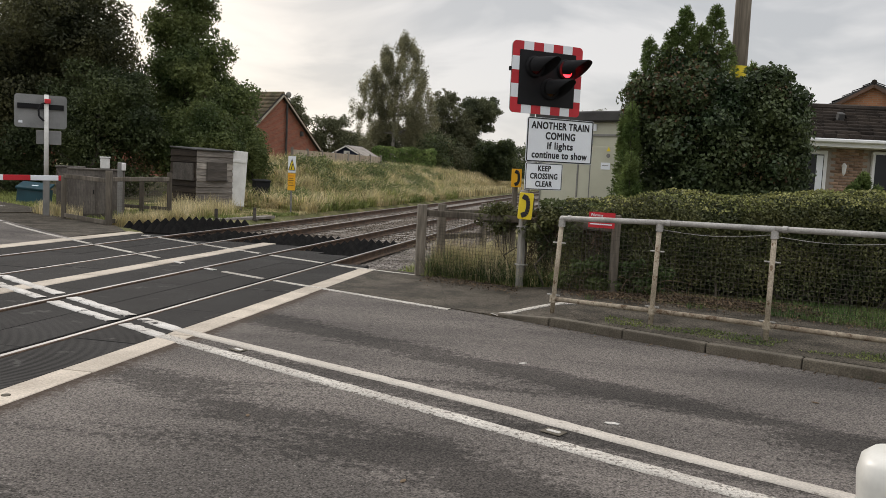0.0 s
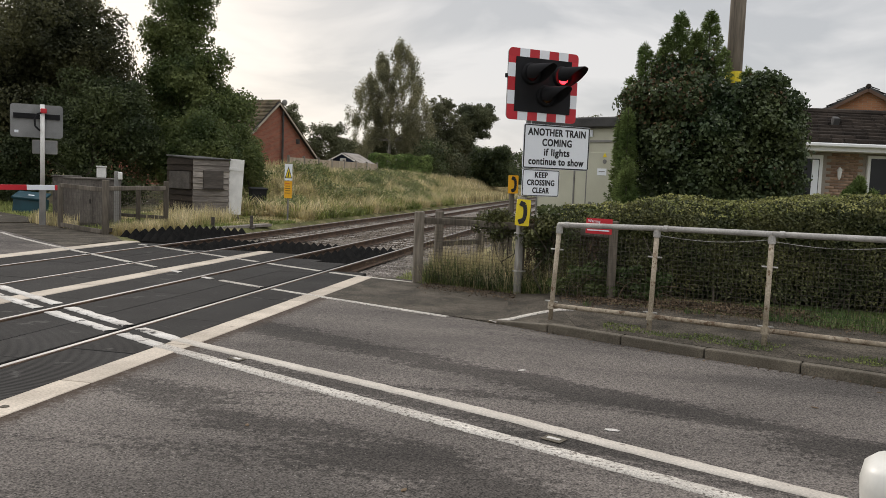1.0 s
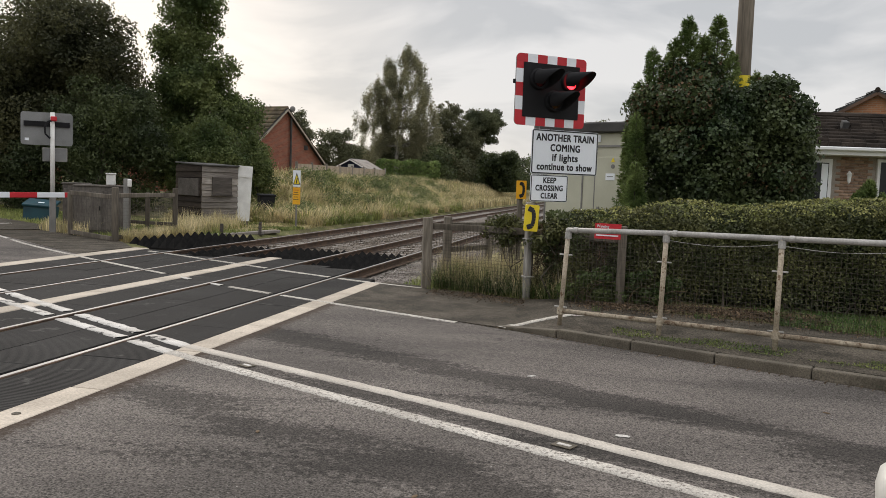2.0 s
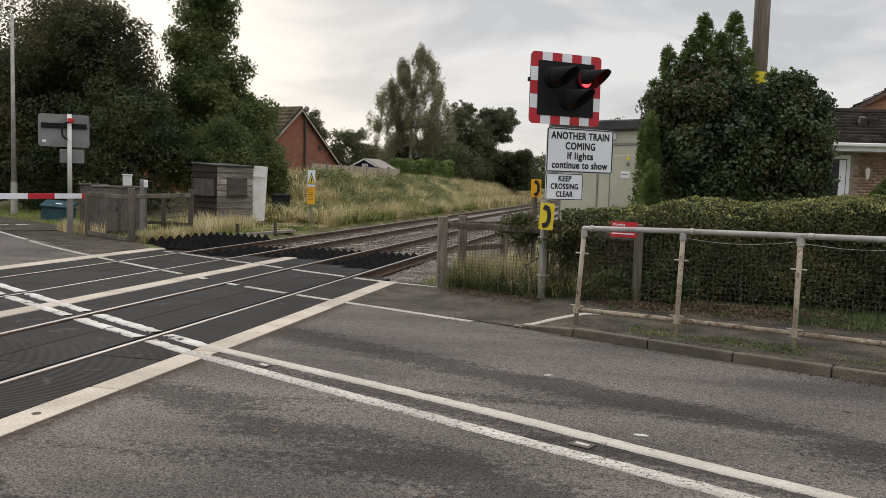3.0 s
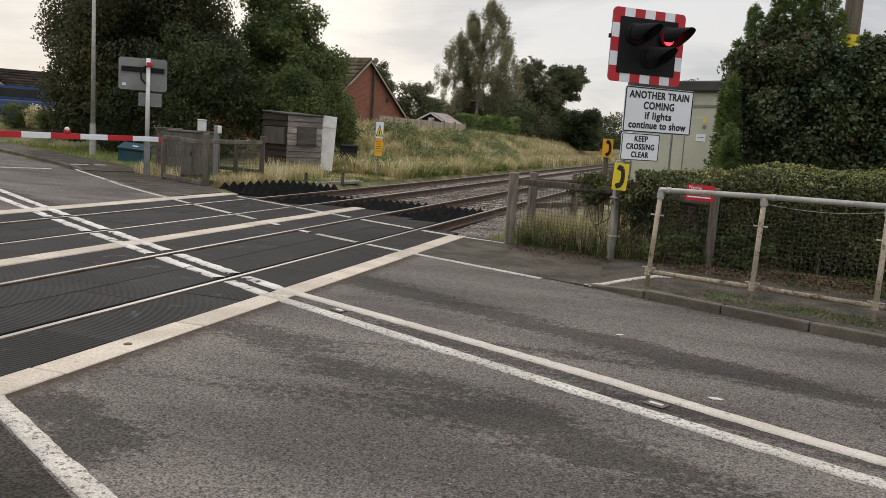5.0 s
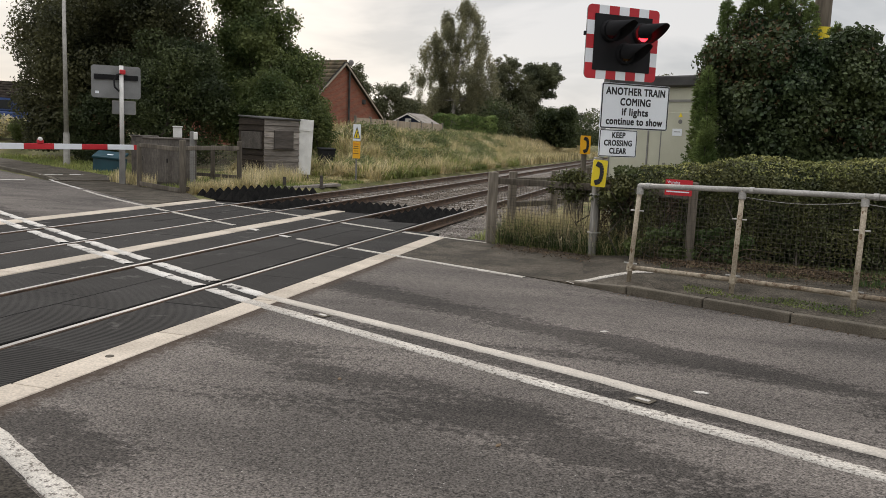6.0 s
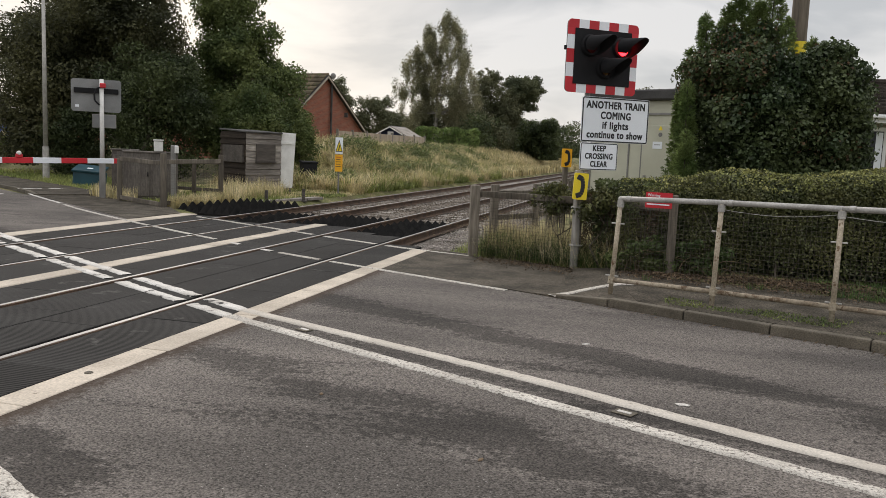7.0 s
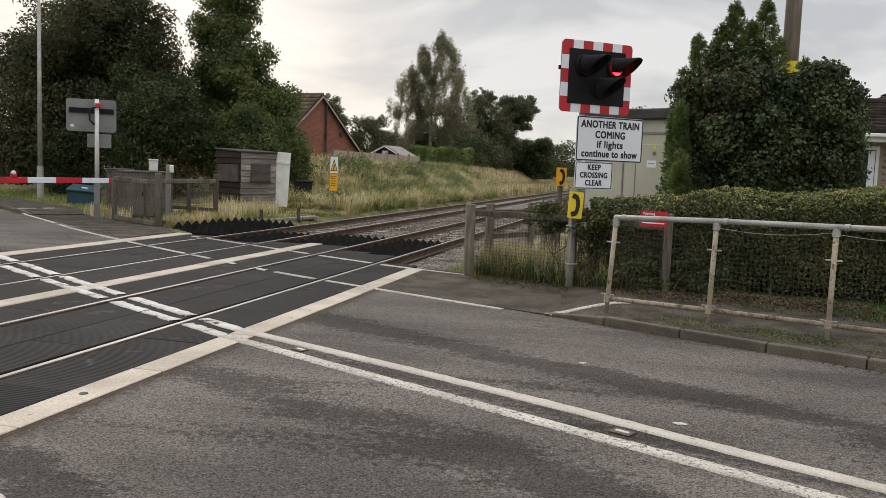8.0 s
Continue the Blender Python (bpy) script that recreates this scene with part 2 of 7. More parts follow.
RUST = mat("rusty_rail_side", (0.060, 0.038, 0.026), (0.13, 0.080, 0.052), scale=4, rough=0.9, grain=0.35, bump=0.4)
RUBBER = mat("rubber_deck", (0.012, 0.0118, 0.0116), (0.029, 0.028, 0.027), scale=1.1, rough=0.86, rvar=0.09, spec=0.14, grain=0.3, gscale=70, bump=0.4, objr=0.22, spots=(3, 0.61, (0.056, 0.053, 0.051)))
# ribs across the deck panels
_n, _l = RUBBER.node_tree.nodes, RUBBER.node_tree.links
_w = _n.new("ShaderNodeTexWave"); _w.bands_direction = "Y"; _w.inputs["Scale"].default_value = 8.5
_tc = _n.new("ShaderNodeTexCoord"); _l.new(_tc.outputs["Object"], _w.inputs["Vector"])
_b2 = _n.new("ShaderNodeBump"); _b2.inputs["Strength"].default_value = 0.45; _b2.inputs["Distance"].default_value = 0.012
_l.new(_w.outputs["Fac"], _b2.inputs["Height"])
_l.new(_n["Bump"].outputs[0], _b2.inputs["Normal"]); _l.new(_b2.outputs[0], _n["Principled BSDF"].inputs["Normal"])
GUARD = mat("black_trespass_guard", (0.007, 0.007, 0.007), (0.017, 0.016, 0.015), scale=3, rough=0.95, spec=0.08, grain=0.3, bump=0.3)
BALLAST = mat("ballast_bed", (0.085, 0.068, 0.053), (0.175, 0.148, 0.122), scale=3.0, rough=0.95, grain=0.6, gscale=26, bump=1.0, bdist=0.04)
STONE = mat("ballast_stone", (0.15, 0.128, 0.110), (0.33, 0.295, 0.265), scale=2.0, rough=0.95, grain=0.2, gscale=40, bump=0.3, island=0.4)
BALLAST_STAINED = mat("rust_stained_ballast", (0.095, 0.074, 0.056), (0.215, 0.180, 0.146), scale=2.0, rough=0.95, grain=0.2, gscale=40, bump=0.3, island=0.4)
SLEEPER = mat("concrete_sleeper", (0.20, 0.175, 0.15), (0.30, 0.27, 0.24), scale=2.0, rough=0.9, grain=0.25, bump=0.4, objr=0.15)
SOIL = mat("verge_soil", (0.098, 0.086, 0.045), (0.245, 0.212, 0.115), scale=0.8, rough=0.98, grain=0.5, gscale=30, bump=0.9, bdist=0.03, c3=(0.135, 0.140, 0.058), spec=0.1)
WOOD = mat("weathered_timber", (0.085, 0.070, 0.052), (0.175, 0.150, 0.120), scale=2.5, rough=0.9, grain=0.35, gscale=24, bump=0.7, stretch=(1, 1, 0.12), objr=0.2, spots=(5, 0.64, (0.10, 0.11, 0.075)))
PLANK = mat("silvered_boards", (0.165, 0.143, 0.124), (0.35, 0.315, 0.28), scale=3.0, rough=0.9, grain=0.35, gscale=30, bump=0.6, stretch=(0.12, 1, 1), objr=0.25)
# the hut's brown side boards, with shade from the bushes darkened into the colour
BROWNPLANK = mat("shaded_brown_boards", (0.026, 0.020, 0.016), (0.060, 0.046, 0.035), scale=3.0, rough=0.95, grain=0.35, gscale=30, bump=0.6, stretch=(0.12, 1, 1), objr=0.28, spec=0.2)
GREYWOOD = mat("grey_weathered_steel", (0.085, 0.074, 0.064), (0.150, 0.132, 0.116), scale=2.2, rough=0.85, grain=0.25, gscale=26, bump=0.3, stretch=(1, 1, 0.3), spots=(4, 0.62, (0.06, 0.05, 0.04)))
DARKWOOD = mat("dark_timber", (0.050, 0.042, 0.036), (0.095, 0.082, 0.072), scale=3, rough=0.9, grain=0.3, gscale=26, bump=0.5, stretch=(0.15, 1, 1))
GALV = mat("galvanised_tube", (0.34, 0.325, 0.30), (0.48, 0.46, 0.43), scale=5, rough=0.6, metal=0.25, grain=0.18, gscale=60, bump=0.2, spots=(14, 0.66, (0.20, 0.13, 0.08)))
TANTUBE = mat("stained_tube", (0.345, 0.285, 0.205), (0.475, 0.405, 0.310), scale=5, rough=0.7, metal=0.1, grain=0.25, gscale=50, bump=0.25, spots=(10, 0.58, (0.17, 0.11, 0.062)))
RUSTTUBE = mat("rust_mottled_tube", (0.26, 0.205, 0.145), (0.41, 0.345, 0.26), scale=7, rough=0.8, metal=0.1, grain=0.3, gscale=40, bump=0.3, spots=(9, 0.53, (0.135, 0.085, 0.05)))
WIRE = mat("mesh_wire", (0.050, 0.042, 0.033), (0.105, 0.088, 0.070), scale=8, rough=0.75, metal=0.3, grain=0.2, bump=0)
WHITE = mat("white_sheeting", (0.80, 0.83, 0.87), (0.86, 0.89, 0.93), scale=1.5, rough=0.45, grain=0.03, bump=0.05, spots=(3, 0.74, (0.55, 0.55, 0.53)))
WHITEPAINT = mat("white_paint", (0.66, 0.65, 0.62), (0.80, 0.79, 0.76), scale=3, rough=0.5, grain=0.08, bump=0.1, spots=(9, 0.70, (0.40, 0.37, 0.32)))
RED = mat("red_sheeting", (0.50, 0.012, 0.022), (0.60, 0.020, 0.032), scale=2, rough=0.45, grain=0.05, bump=0.05)
BLACK = mat("matt_black", (0.008, 0.008, 0.009), (0.016, 0.016, 0.018), scale=3, rough=0.72, grain=0.15, bump=0.1, spec=0.22)
INK = mat("black_lettering", (0.012, 0.012, 0.014), (0.018, 0.018, 0.020), scale=3, rough=0.5, grain=0.05, bump=0)
YELLOW = mat("yellow_plate", (0.80, 0.60, 0.020), (0.88, 0.68, 0.035), scale=3, rough=0.45, grain=0.06, bump=0.05)
AMBER = mat("orange_yellow_plate", (0.82, 0.38, 0.012), (0.90, 0.46, 0.02), scale=3, rough=0.45, grain=0.06, bump=0.05)
GREYPLATE = mat("grey_plate", (0.17, 0.172, 0.17), (0.25, 0.252, 0.25), scale=2, rough=0.55, metal=0.2, grain=0.1, bump=0.1)
GREYPAINT = mat("grey_paint", (0.17, 0.165, 0.155), (0.26, 0.25, 0.235), scale=2.5, rough=0.65, grain=0.12, bump=0.15, spots=(6, 0.66, (0.14, 0.13, 0.11)))
CREAM = mat("cream_cladding", (0.47, 0.46, 0.36), (0.55, 0.54, 0.43), scale=1.3, rough=0.6, grain=0.05, bump=0.08, spots=(3, 0.72, (0.36, 0.35, 0.27)))
DARKROOF = mat("dark_roof_felt", (0.045, 0.043, 0.042), (0.080, 0.077, 0.074), scale=2, rough=0.85, grain=0.2, bump=0.3)
TANBRICK = mat("buff_brick", (0.27, 0.165, 0.115), (0.40, 0.27, 0.19), scale=4, rough=0.9, grain=0.15, gscale=40, bump=0.3, objr=0.25)
MORTAR = mat("mortar", (0.30, 0.26, 0.22), (0.38, 0.34, 0.30), scale=4, rough=0.95, grain=0.2, bump=0.3)
TILE = mat("brown_roof_tile", (0.026, 0.021, 0.018), (0.058, 0.046, 0.038), scale=2, rough=0.95, grain=0.25, gscale=30, bump=0.4, island=0.3, spec=0.15, spots=(5, 0.68, (0.12, 0.12, 0.09)))
MOSSTILE = mat("mossy_roof_tile", (0.090, 0.075, 0.045), (0.17, 0.125, 0.080), scale=2, rough=0.95, grain=0.25, gscale=30, bump=0.4, island=0.3, spots=(4, 0.58, (0.12, 0.13, 0.05)))
VERGEBOARD = mat("cream_bargeboard", (0.32, 0.28, 0.22), (0.42, 0.37, 0.30), scale=2, rough=0.7, grain=0.1, bump=0.1)
CREAMPLASTIC = mat("off_white_plastic", (0.70, 0.68, 0.62), (0.78, 0.76, 0.71), scale=1.5, rough=0.4, grain=0.03, bump=0)
BROWNBOARD = mat("brown_bargeboard", (0.10, 0.055, 0.035), (0.15, 0.085, 0.055), scale=2, rough=0.7, grain=0.1, bump=0.1)
UPVC = mat("white_plastic_frame", (0.78, 0.78, 0.78), (0.84, 0.84, 0.84), scale=2, rough=0.35, grain=0.03, bump=0)
GLASS = mat("dark_window_glass", (0.012, 0.014, 0.015), (0.024, 0.026, 0.028), scale=1, rough=0.06, rvar=0.02, grain=0.02, bump=0, spec=0.25)
BARK = mat("bark", (0.055, 0.045, 0.034), (0.11, 0.092, 0.072), scale=4, rough=0.95, grain=0.35, gscale=22, bump=0.9, bdist=0.03, stretch=(1, 1, 0.25))
BIRCHBARK = mat("pale_bark", (0.12, 0.11, 0.095), (0.32, 0.30, 0.275), scale=4, rough=0.9, grain=0.3, gscale=18, bump=0.5, stretch=(1, 1, 0.6))
POLEWOOD = mat("pole_timber", (0.13, 0.105, 0.080), (0.22, 0.185, 0.145), scale=3, rough=0.9, grain=0.3, gscale=30, bump=0.6, stretch=(1, 1, 0.08))
TEAL = mat("teal_plastic", (0.006, 0.042, 0.058), (0.010, 0.060, 0.080), scale=2, rough=0.45, grain=0.08, bump=0.05)
BLUEPAINT = mat("blue_vehicle_paint", (0.018, 0.055, 0.19), (0.025, 0.070, 0.23), scale=1, rough=0.3, grain=0.03, bump=0, spec=0.6)
TYRE = mat("tyre_rubber", (0.012, 0.012, 0.012), (0.022, 0.022, 0.022), scale=5, rough=0.85, grain=0.2, bump=0.2)
LEAF_DARK = leafmat("dark_leaves", (0.038, 0.054, 0.022), (0.096, 0.118, 0.046), scale=0.5, translucent=0.34, island=0.36)
LEAF_BRONZE = leafmat("bronzed_dark_leaves", (0.044, 0.050, 0.024), (0.112, 0.110, 0.050), scale=0.5, translucent=0.36, island=0.36)
LEAF_MID = leafmat("mid_green_leaves", (0.060, 0.092, 0.030), (0.165, 0.195, 0.068), scale=0.6, translucent=0.42, island=0.34)
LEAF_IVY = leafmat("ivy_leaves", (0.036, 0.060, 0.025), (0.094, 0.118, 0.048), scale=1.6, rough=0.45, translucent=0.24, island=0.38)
LEAF_RUSSET = leafmat("russet_leaves", (0.065, 0.040, 0.020), (0.135, 0.080, 0.038), scale=2.0, rough=0.6, translucent=0.25)
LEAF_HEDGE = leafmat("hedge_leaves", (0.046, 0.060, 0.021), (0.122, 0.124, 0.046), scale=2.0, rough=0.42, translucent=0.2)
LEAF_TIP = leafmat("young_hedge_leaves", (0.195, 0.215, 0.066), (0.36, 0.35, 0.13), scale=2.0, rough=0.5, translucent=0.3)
LEAF_CONIFER = leafmat("conifer_sprays", (0.120, 0.185, 0.056), (0.255, 0.325, 0.115), scale=1.5, rough=0.6, translucent=0.34)
LEAF_BIRCH = leafmat("birch_leaves", (0.19, 0.19, 0.115), (0.33, 0.31, 0.19), scale=0.5, translucent=0.45, island=0.3)
LEAF_FAR = leafmat("far_leaves", (0.086, 0.098, 0.052), (0.170, 0.172, 0.096), scale=0.4, translucent=0.36, island=0.3)
LEAF_PINE = leafmat("pine_needles", (0.080, 0.095, 0.050), (0.150, 0.162, 0.086), scale=0.6, translucent=0.25, island=0.3)
LEAF_BRAMBLE = leafmat("bramble_leaves", (0.105, 0.138, 0.050), (0.210, 0.235, 0.095), scale=0.8)
GRASS_DRY = leafmat("dry_grass", (0.46, 0.385, 0.215), (0.76, 0.655, 0.43), scale=0.9, rough=0.7, translucent=0.42, c3=(0.56, 0.485, 0.265))
GRASS_GREEN = leafmat("green_grass", (0.165, 0.21, 0.06), (0.33, 0.345, 0.12), scale=0.9, rough=0.6, translucent=0.36)
LAWN = leafmat("verge_lawn", (0.055, 0.105, 0.028), (0.125, 0.175, 0.052), scale=1.2, rough=0.6, translucent=0.3)
MOSS = leafmat("moss_and_weeds", (0.085, 0.120, 0.034), (0.200, 0.225, 0.075), scale=3.0, rough=0.8, translucent=0.2)
LITTER = leafmat("dead_leaves", (0.060, 0.040, 0.024), (0.160, 0.112, 0.070), scale=3, rough=0.9, translucent=0.05)
FLOWER = leafmat("pale_flowers", (0.55, 0.50, 0.42), (0.70, 0.62, 0.30), scale=3)


def lamp_material(name, colour, strength):
    m = bpy.data.materials.new(name)
    m.use_nodes = True
    b = m.node_tree.nodes["Principled BSDF"]
    b.inputs["Base Color"].default_value = (*colour, 1)
    b.inputs["Roughness"].default_value = 0.25
    b.inputs["Emission Color"].default_value = (*colour, 1)
    b.inputs["Emission Strength"].default_value = strength
    return m


RED_LIT = lamp_material("lit_red_lens", (1.0, 0.02, 0.03), 8.0)
RED_OFF = lamp_material("unlit_red_lens", (0.06, 0.006, 0.008), 0.0)
AMBER_OFF = lamp_material("unlit_amber_lens", (0.05, 0.02, 0.004), 0.0)

# ---- building tools ----
RNG = np.random.default_rng(7)


def wave(p, f=1.0, seed=0.0):
    """Smooth uneven field in about -1..1 for an array of points."""
    x, y, z = p[:, 0] * f + seed, p[:, 1] * f + seed * 1.7, p[:, 2] * f - seed
    return (np.sin(1.7 * x + 1.3 * np.sin(1.1 * y + 2.0 * z)) + np.sin(2.3 * y + 1.1 * np.sin(1.9 * z + x)) + np.sin(1.9 * z + 1.7 * np.sin(1.3 * x - y))) / 3


def np_mesh(name, verts, faces, material, smooth=False):
    """A mesh from arrays: n x 3 places and m x k corner numbers."""
    me = bpy.data.meshes.new(name)
    verts, faces = np.asarray(verts, dtype=np.float32), np.asarray(faces, dtype=np.int32)
    k = faces.shape[1]
    me.vertices.add(len(verts)); me.vertices.foreach_set("co", verts.ravel())
    me.loops.add(faces.size); me.loops.foreach_set("vertex_index", faces.ravel())
    me.polygons.add(len(faces)); me.polygons.foreach_set("loop_start", np.arange(0, faces.size, k, dtype=np.int32))
    me.update(calc_edges=True)
    me.materials.append(material)
    if smooth:
        me.polygons.foreach_set("use_smooth", np.ones(len(faces), dtype=bool))
    me.validate()
    return me


def bm_mesh(name, bm, material):
    bmesh.ops.recalc_face_normals(bm, faces=bm.faces)
    me = bpy.data.meshes.new(name)
    bm.to_mesh(me); bm.free()
    for m in (material if isinstance(material, (list, tuple)) else [material]):
        me.materials.append(m)
    return me


def part(name, shape, material, parent, label=""):
    """Links a bmesh or a finished mesh as one object under a thing or part."""
    me = bm_mesh(name, shape, material) if isinstance(shape, bmesh.types.BMesh) else shape
    ob = new(name, me)
    ob.parent = parent
    return tagged(ob, label)


def piece(name, me, parent, m):
    """One of many alike pieces on a shared mesh."""
    ob = new(name, me)
    ob.parent = parent
    ob.matrix_basis = m
    return ob


def thing(name, m, label, category, group="", kind=""):
    ob = new(name)
    ob.empty_display_size = 0.2
    ob.matrix_world = m
    return tagged(ob, label, category, group, kind)


def box(bm, size, m=None, bevel=0.0, seg=1):
    made = bmesh.ops.create_cube(bm, size=1.0, matrix=(m or Matrix()) @ Matrix.Diagonal((*size, 1)))
    if bevel:
        es = list({e for v in made["verts"] for e in v.link_edges})
        bmesh.ops.bevel(bm, geom=es, offset=bevel, segments=seg, profile=0.6, affect="EDGES")
    return bm


def boxed(size, m=None, bevel=0.0, seg=1):
    return box(bmesh.new(), size, m, bevel, seg)


def tube(bm, a, b, r1, r2=None, sides=10, caps=True):
    a, b = Vector(a), Vector(b)
    d = b - a
    m = Matrix.Translation((a + b) / 2) @ d.to_track_quat("Z", "Y").to_matrix().to_4x4()
    bmesh.ops.create_cone(bm, cap_ends=caps, segments=sides, radius1=r1, radius2=r1 if r2 is None else r2, depth=d.length, matrix=m)
    return bm


def tubed(a, b, r1, r2=None, sides=10):
    return tube(bmesh.new(), a, b, r1, r2, sides)


def smooth_mesh(me):
    me.polygons.foreach_set("use_smooth", np.ones(len(me.polygons), dtype=bool))
    return me


def on_line(pts, step=0.25):
    """Points along a polyline, rounded off, every step metres."""
    p = np.array(pts, float)
    for _ in range(2):
        q = [p[0]]
        for a, b in zip(p[:-1], p[1:]):
            q += [a * 0.75 + b * 0.25, a * 0.25 + b * 0.75]
        p = np.array(q + [p[-1]])
    s = np.concatenate([[0], np.cumsum(np.linalg.norm(np.diff(p, axis=0), axis=1))])
    t = np.linspace(0, s[-1], max(2, int(s[-1] / step) + 1))
    return np.stack([np.interp(t, s, p[:, i]) for i in range(2)], axis=1)


def sideways(p):
    d = np.gradient(p, axis=0)
    d /= np.linalg.norm(d, axis=1)[:, None]
    return np.stack([-d[:, 1], d[:, 0]], axis=1)


def strip_mesh(name, pts, left, right, z, material, step=0.25, ragged=0.0, zfun=None):
    """A flat band along a line, from left to right metres off it."""
    p = on_line(pts, step)
    n = sideways(p)
    rl, rr = RNG.normal(0, ragged, len(p)), RNG.normal(0, ragged, len(p))
    a, b = p + n * (left + rl)[:, None], p - n * (right + rr)[:, None]
    v = np.zeros((2 * len(p), 3)); v[0::2, :2], v[1::2, :2] = a, b
    v[:, 2] = z if zfun is None else z + zfun(v[:, 0], v[:, 1])
    i = np.arange(len(p) - 1) * 2
    return np_mesh(name, v, np.stack([i, i + 1, i + 3, i + 2], axis=1), material)


def wire_grid(name, a, b, z0, z1, pitch, r, material, dz=0.0):
    """Welded wire between two uprights at a and b (plan), as thin four-sided wires."""
    a, b = np.array(a, float), np.array(b, float)
    L = np.linalg.norm(b - a); u = (b - a) / L; w = np.array([-u[1], u[0]])
    vs, fs = [], []

    def rod(p, q, e1, e2):
        base = len(vs)
        for c in (p, q):
            for s1, s2 in ((1, 1), (-1, 1), (-1, -1), (1, -1)):
                vs.append(c + e1 * s1 * r + e2 * s2 * r)
        for k in range(4):
            fs.append((base + k, base + (k + 1) % 4, base + 4 + (k + 1) % 4, base + 4 + k))
    u3, w3, z3 = np.array([*u, 0]), np.array([*w, 0]), np.array([0, 0, 1.0])
    for s in np.arange(0, L + 1e-6, pitch):
        o = np.array([*(a + u * s), 0]); lift = dz * s / L
        rod(o + z3 * (z0 + lift), o + z3 * (z1 + lift), u3, w3)
    for z in np.arange(z0, z1 + 1e-6, pitch):
        rod(np.array([*a, z]), np.array([*b, z + dz]), z3, w3)
    return np_mesh(name, vs, fs, material)


# ---- ground: one sheet to the horizon ----
CENTRE = [(-160, 98), (-80, 49), (-40, 25), (-22, 13.8), (-14, 8.8), (-8.55, 5.37), (-3.47, 2.28), (0.83, -0.14), (3.78, -1.52), (5.4, -2.32), (6.3, -2.72), (12, -5.35), (30, -13.6), (120, -55)]
ROADLINE = on_line(CENTRE, 0.5)


def sstep(a, b, x):
    t = np.clip((x - a) / (b - a), 0, 1)
    return t * t * (3 - 2 * t)


def ground_z(x, y):
    x, y = np.asarray(x, float), np.asarray(y, float)
    p = np.stack([x, y, np.zeros_like(x)], axis=-1).reshape(-1, 3)
    lump = wave(p, 0.9).reshape(x.shape) * 0.04 + wave(p, 2.7, 4).reshape(x.shape) * 0.02
    z = -0.03 + lump * 0.6
    # bank beside the line
    bank = sstep(-6.6, -11.2, x) * sstep(22.5, 31, y)
    z = z + bank * (1.48 + lump * 3 + 0.16 * wave(p, 1.9, 9).reshape(x.shape))
    z = z - 1.25 * sstep(-12.5, -16.5, x) * sstep(26, 34, y)
    # gardens behind the hedge
    z = z + 0.14 * sstep(3.2, 4.4, y) * sstep(4.0, 5.2, x)
    z = z + 0.36 * sstep(6.5, 12, y) * sstep(5.5, 8, x)
    # the line lies lower beyond the crossing
    low = sstep(-6.6, -5.9, x) * sstep(1.9, 1.2, x) * sstep(5.2, 6.6, y)
    z = z * (1 - low) - 0.30 * low
    # under road and deck
    d = np.full(p.shape[0], 99.0)
    for q in ROADLINE[::3]:
        d = np.minimum(d, np.hypot(p[:, 0] - q[0], p[:, 1] - q[1]))
    under = sstep(4.6, 3.7, d.reshape(x.shape))
    z = z * (1 - under) - 0.08 * under
    deck = sstep(-7.2, -6.6, x) * sstep(1.9, 1.4, x) * sstep(10.2, 9.4, y)  # and the line behind it
    return z * (1 - deck) - 0.30 * deck


def axis(lo, hi, step):
    mid = np.arange(lo, hi, step)
    far = np.array([4, 10, 20, 40, 80, 160, 320, 640, 1300, 2600.0])
    return np.concatenate([lo - far[::-1], mid, hi + far])


gx, gy = axis(-34, 26, 0.4), axis(-14, 80, 0.4)
GX, GY = np.meshgrid(gx, gy)
GZ = ground_z(GX, GY)
nx, ny = len(gx), len(gy)
idx = (np.arange(ny - 1)[:, None] * nx + np.arange(nx - 1)[None, :]).ravel()
ground = tagged(new("ground", np_mesh("ground", np.stack([GX, GY, GZ], -1).reshape(-1, 3),
                np.stack([idx, idx + 1, idx + nx + 1, idx + nx], 1), SOIL, True)), "rough grassy ground with bare soil", "ground", kind="structure")


def spot_z(x, y):
    return float(ground_z(np.array([x]), np.array([y]))[0])


# ---- road and footways ----
road_n = sideways(ROADLINE)
hw = np.where(ROADLINE[:, 0] < -6, 3.55, 3.45)
for side, (lo, hi) in enumerate(((0.985, 400.0), (-400.0, -6.09))):
    bm = bmesh.new()
    rows_ = [[bm.verts.new((*q, 0)) for q in (a + n_ * h, a, a - n_ * (h + 0.25))] for a, n_, h in zip(ROADLINE, road_n, hw)]
    for r0, r1 in zip(rows_[:-1], rows_[1:]):
        for k in range(2):
            bm.faces.new((r0[k], r0[k + 1], r1[k + 1], r1[k]))
    for x_, n_ in ((lo, -1), (hi, 1)):
        bmesh.ops.bisect_plane(bm, geom=list(bm.verts) + list(bm.edges) + list(bm.faces), plane_co=(x_, 0, 0), plane_no=(n_, 0, 0), clear_outer=True)
    tagged(new("road_%d" % (side + 1), bm_mesh("road", bm, ASPHALT)), "worn grey asphalt road with dark wheel stains", "road", kind="structure")


def slab_poly(name, pts, z0, z1, material, label, category="pavement"):
    bm = bmesh.new()
    f = bm.faces.new([bm.verts.new((x, y, z1)) for x, y in pts])
    r = bmesh.ops.extrude_face_region(bm, geom=[f])
    for q in r["geom"]:
        if isinstance(q, bmesh.types.BMVert):
            q.co.z = z0
    return tagged(new(name, bm_mesh(name, bm, material)), label, category, kind="structure")


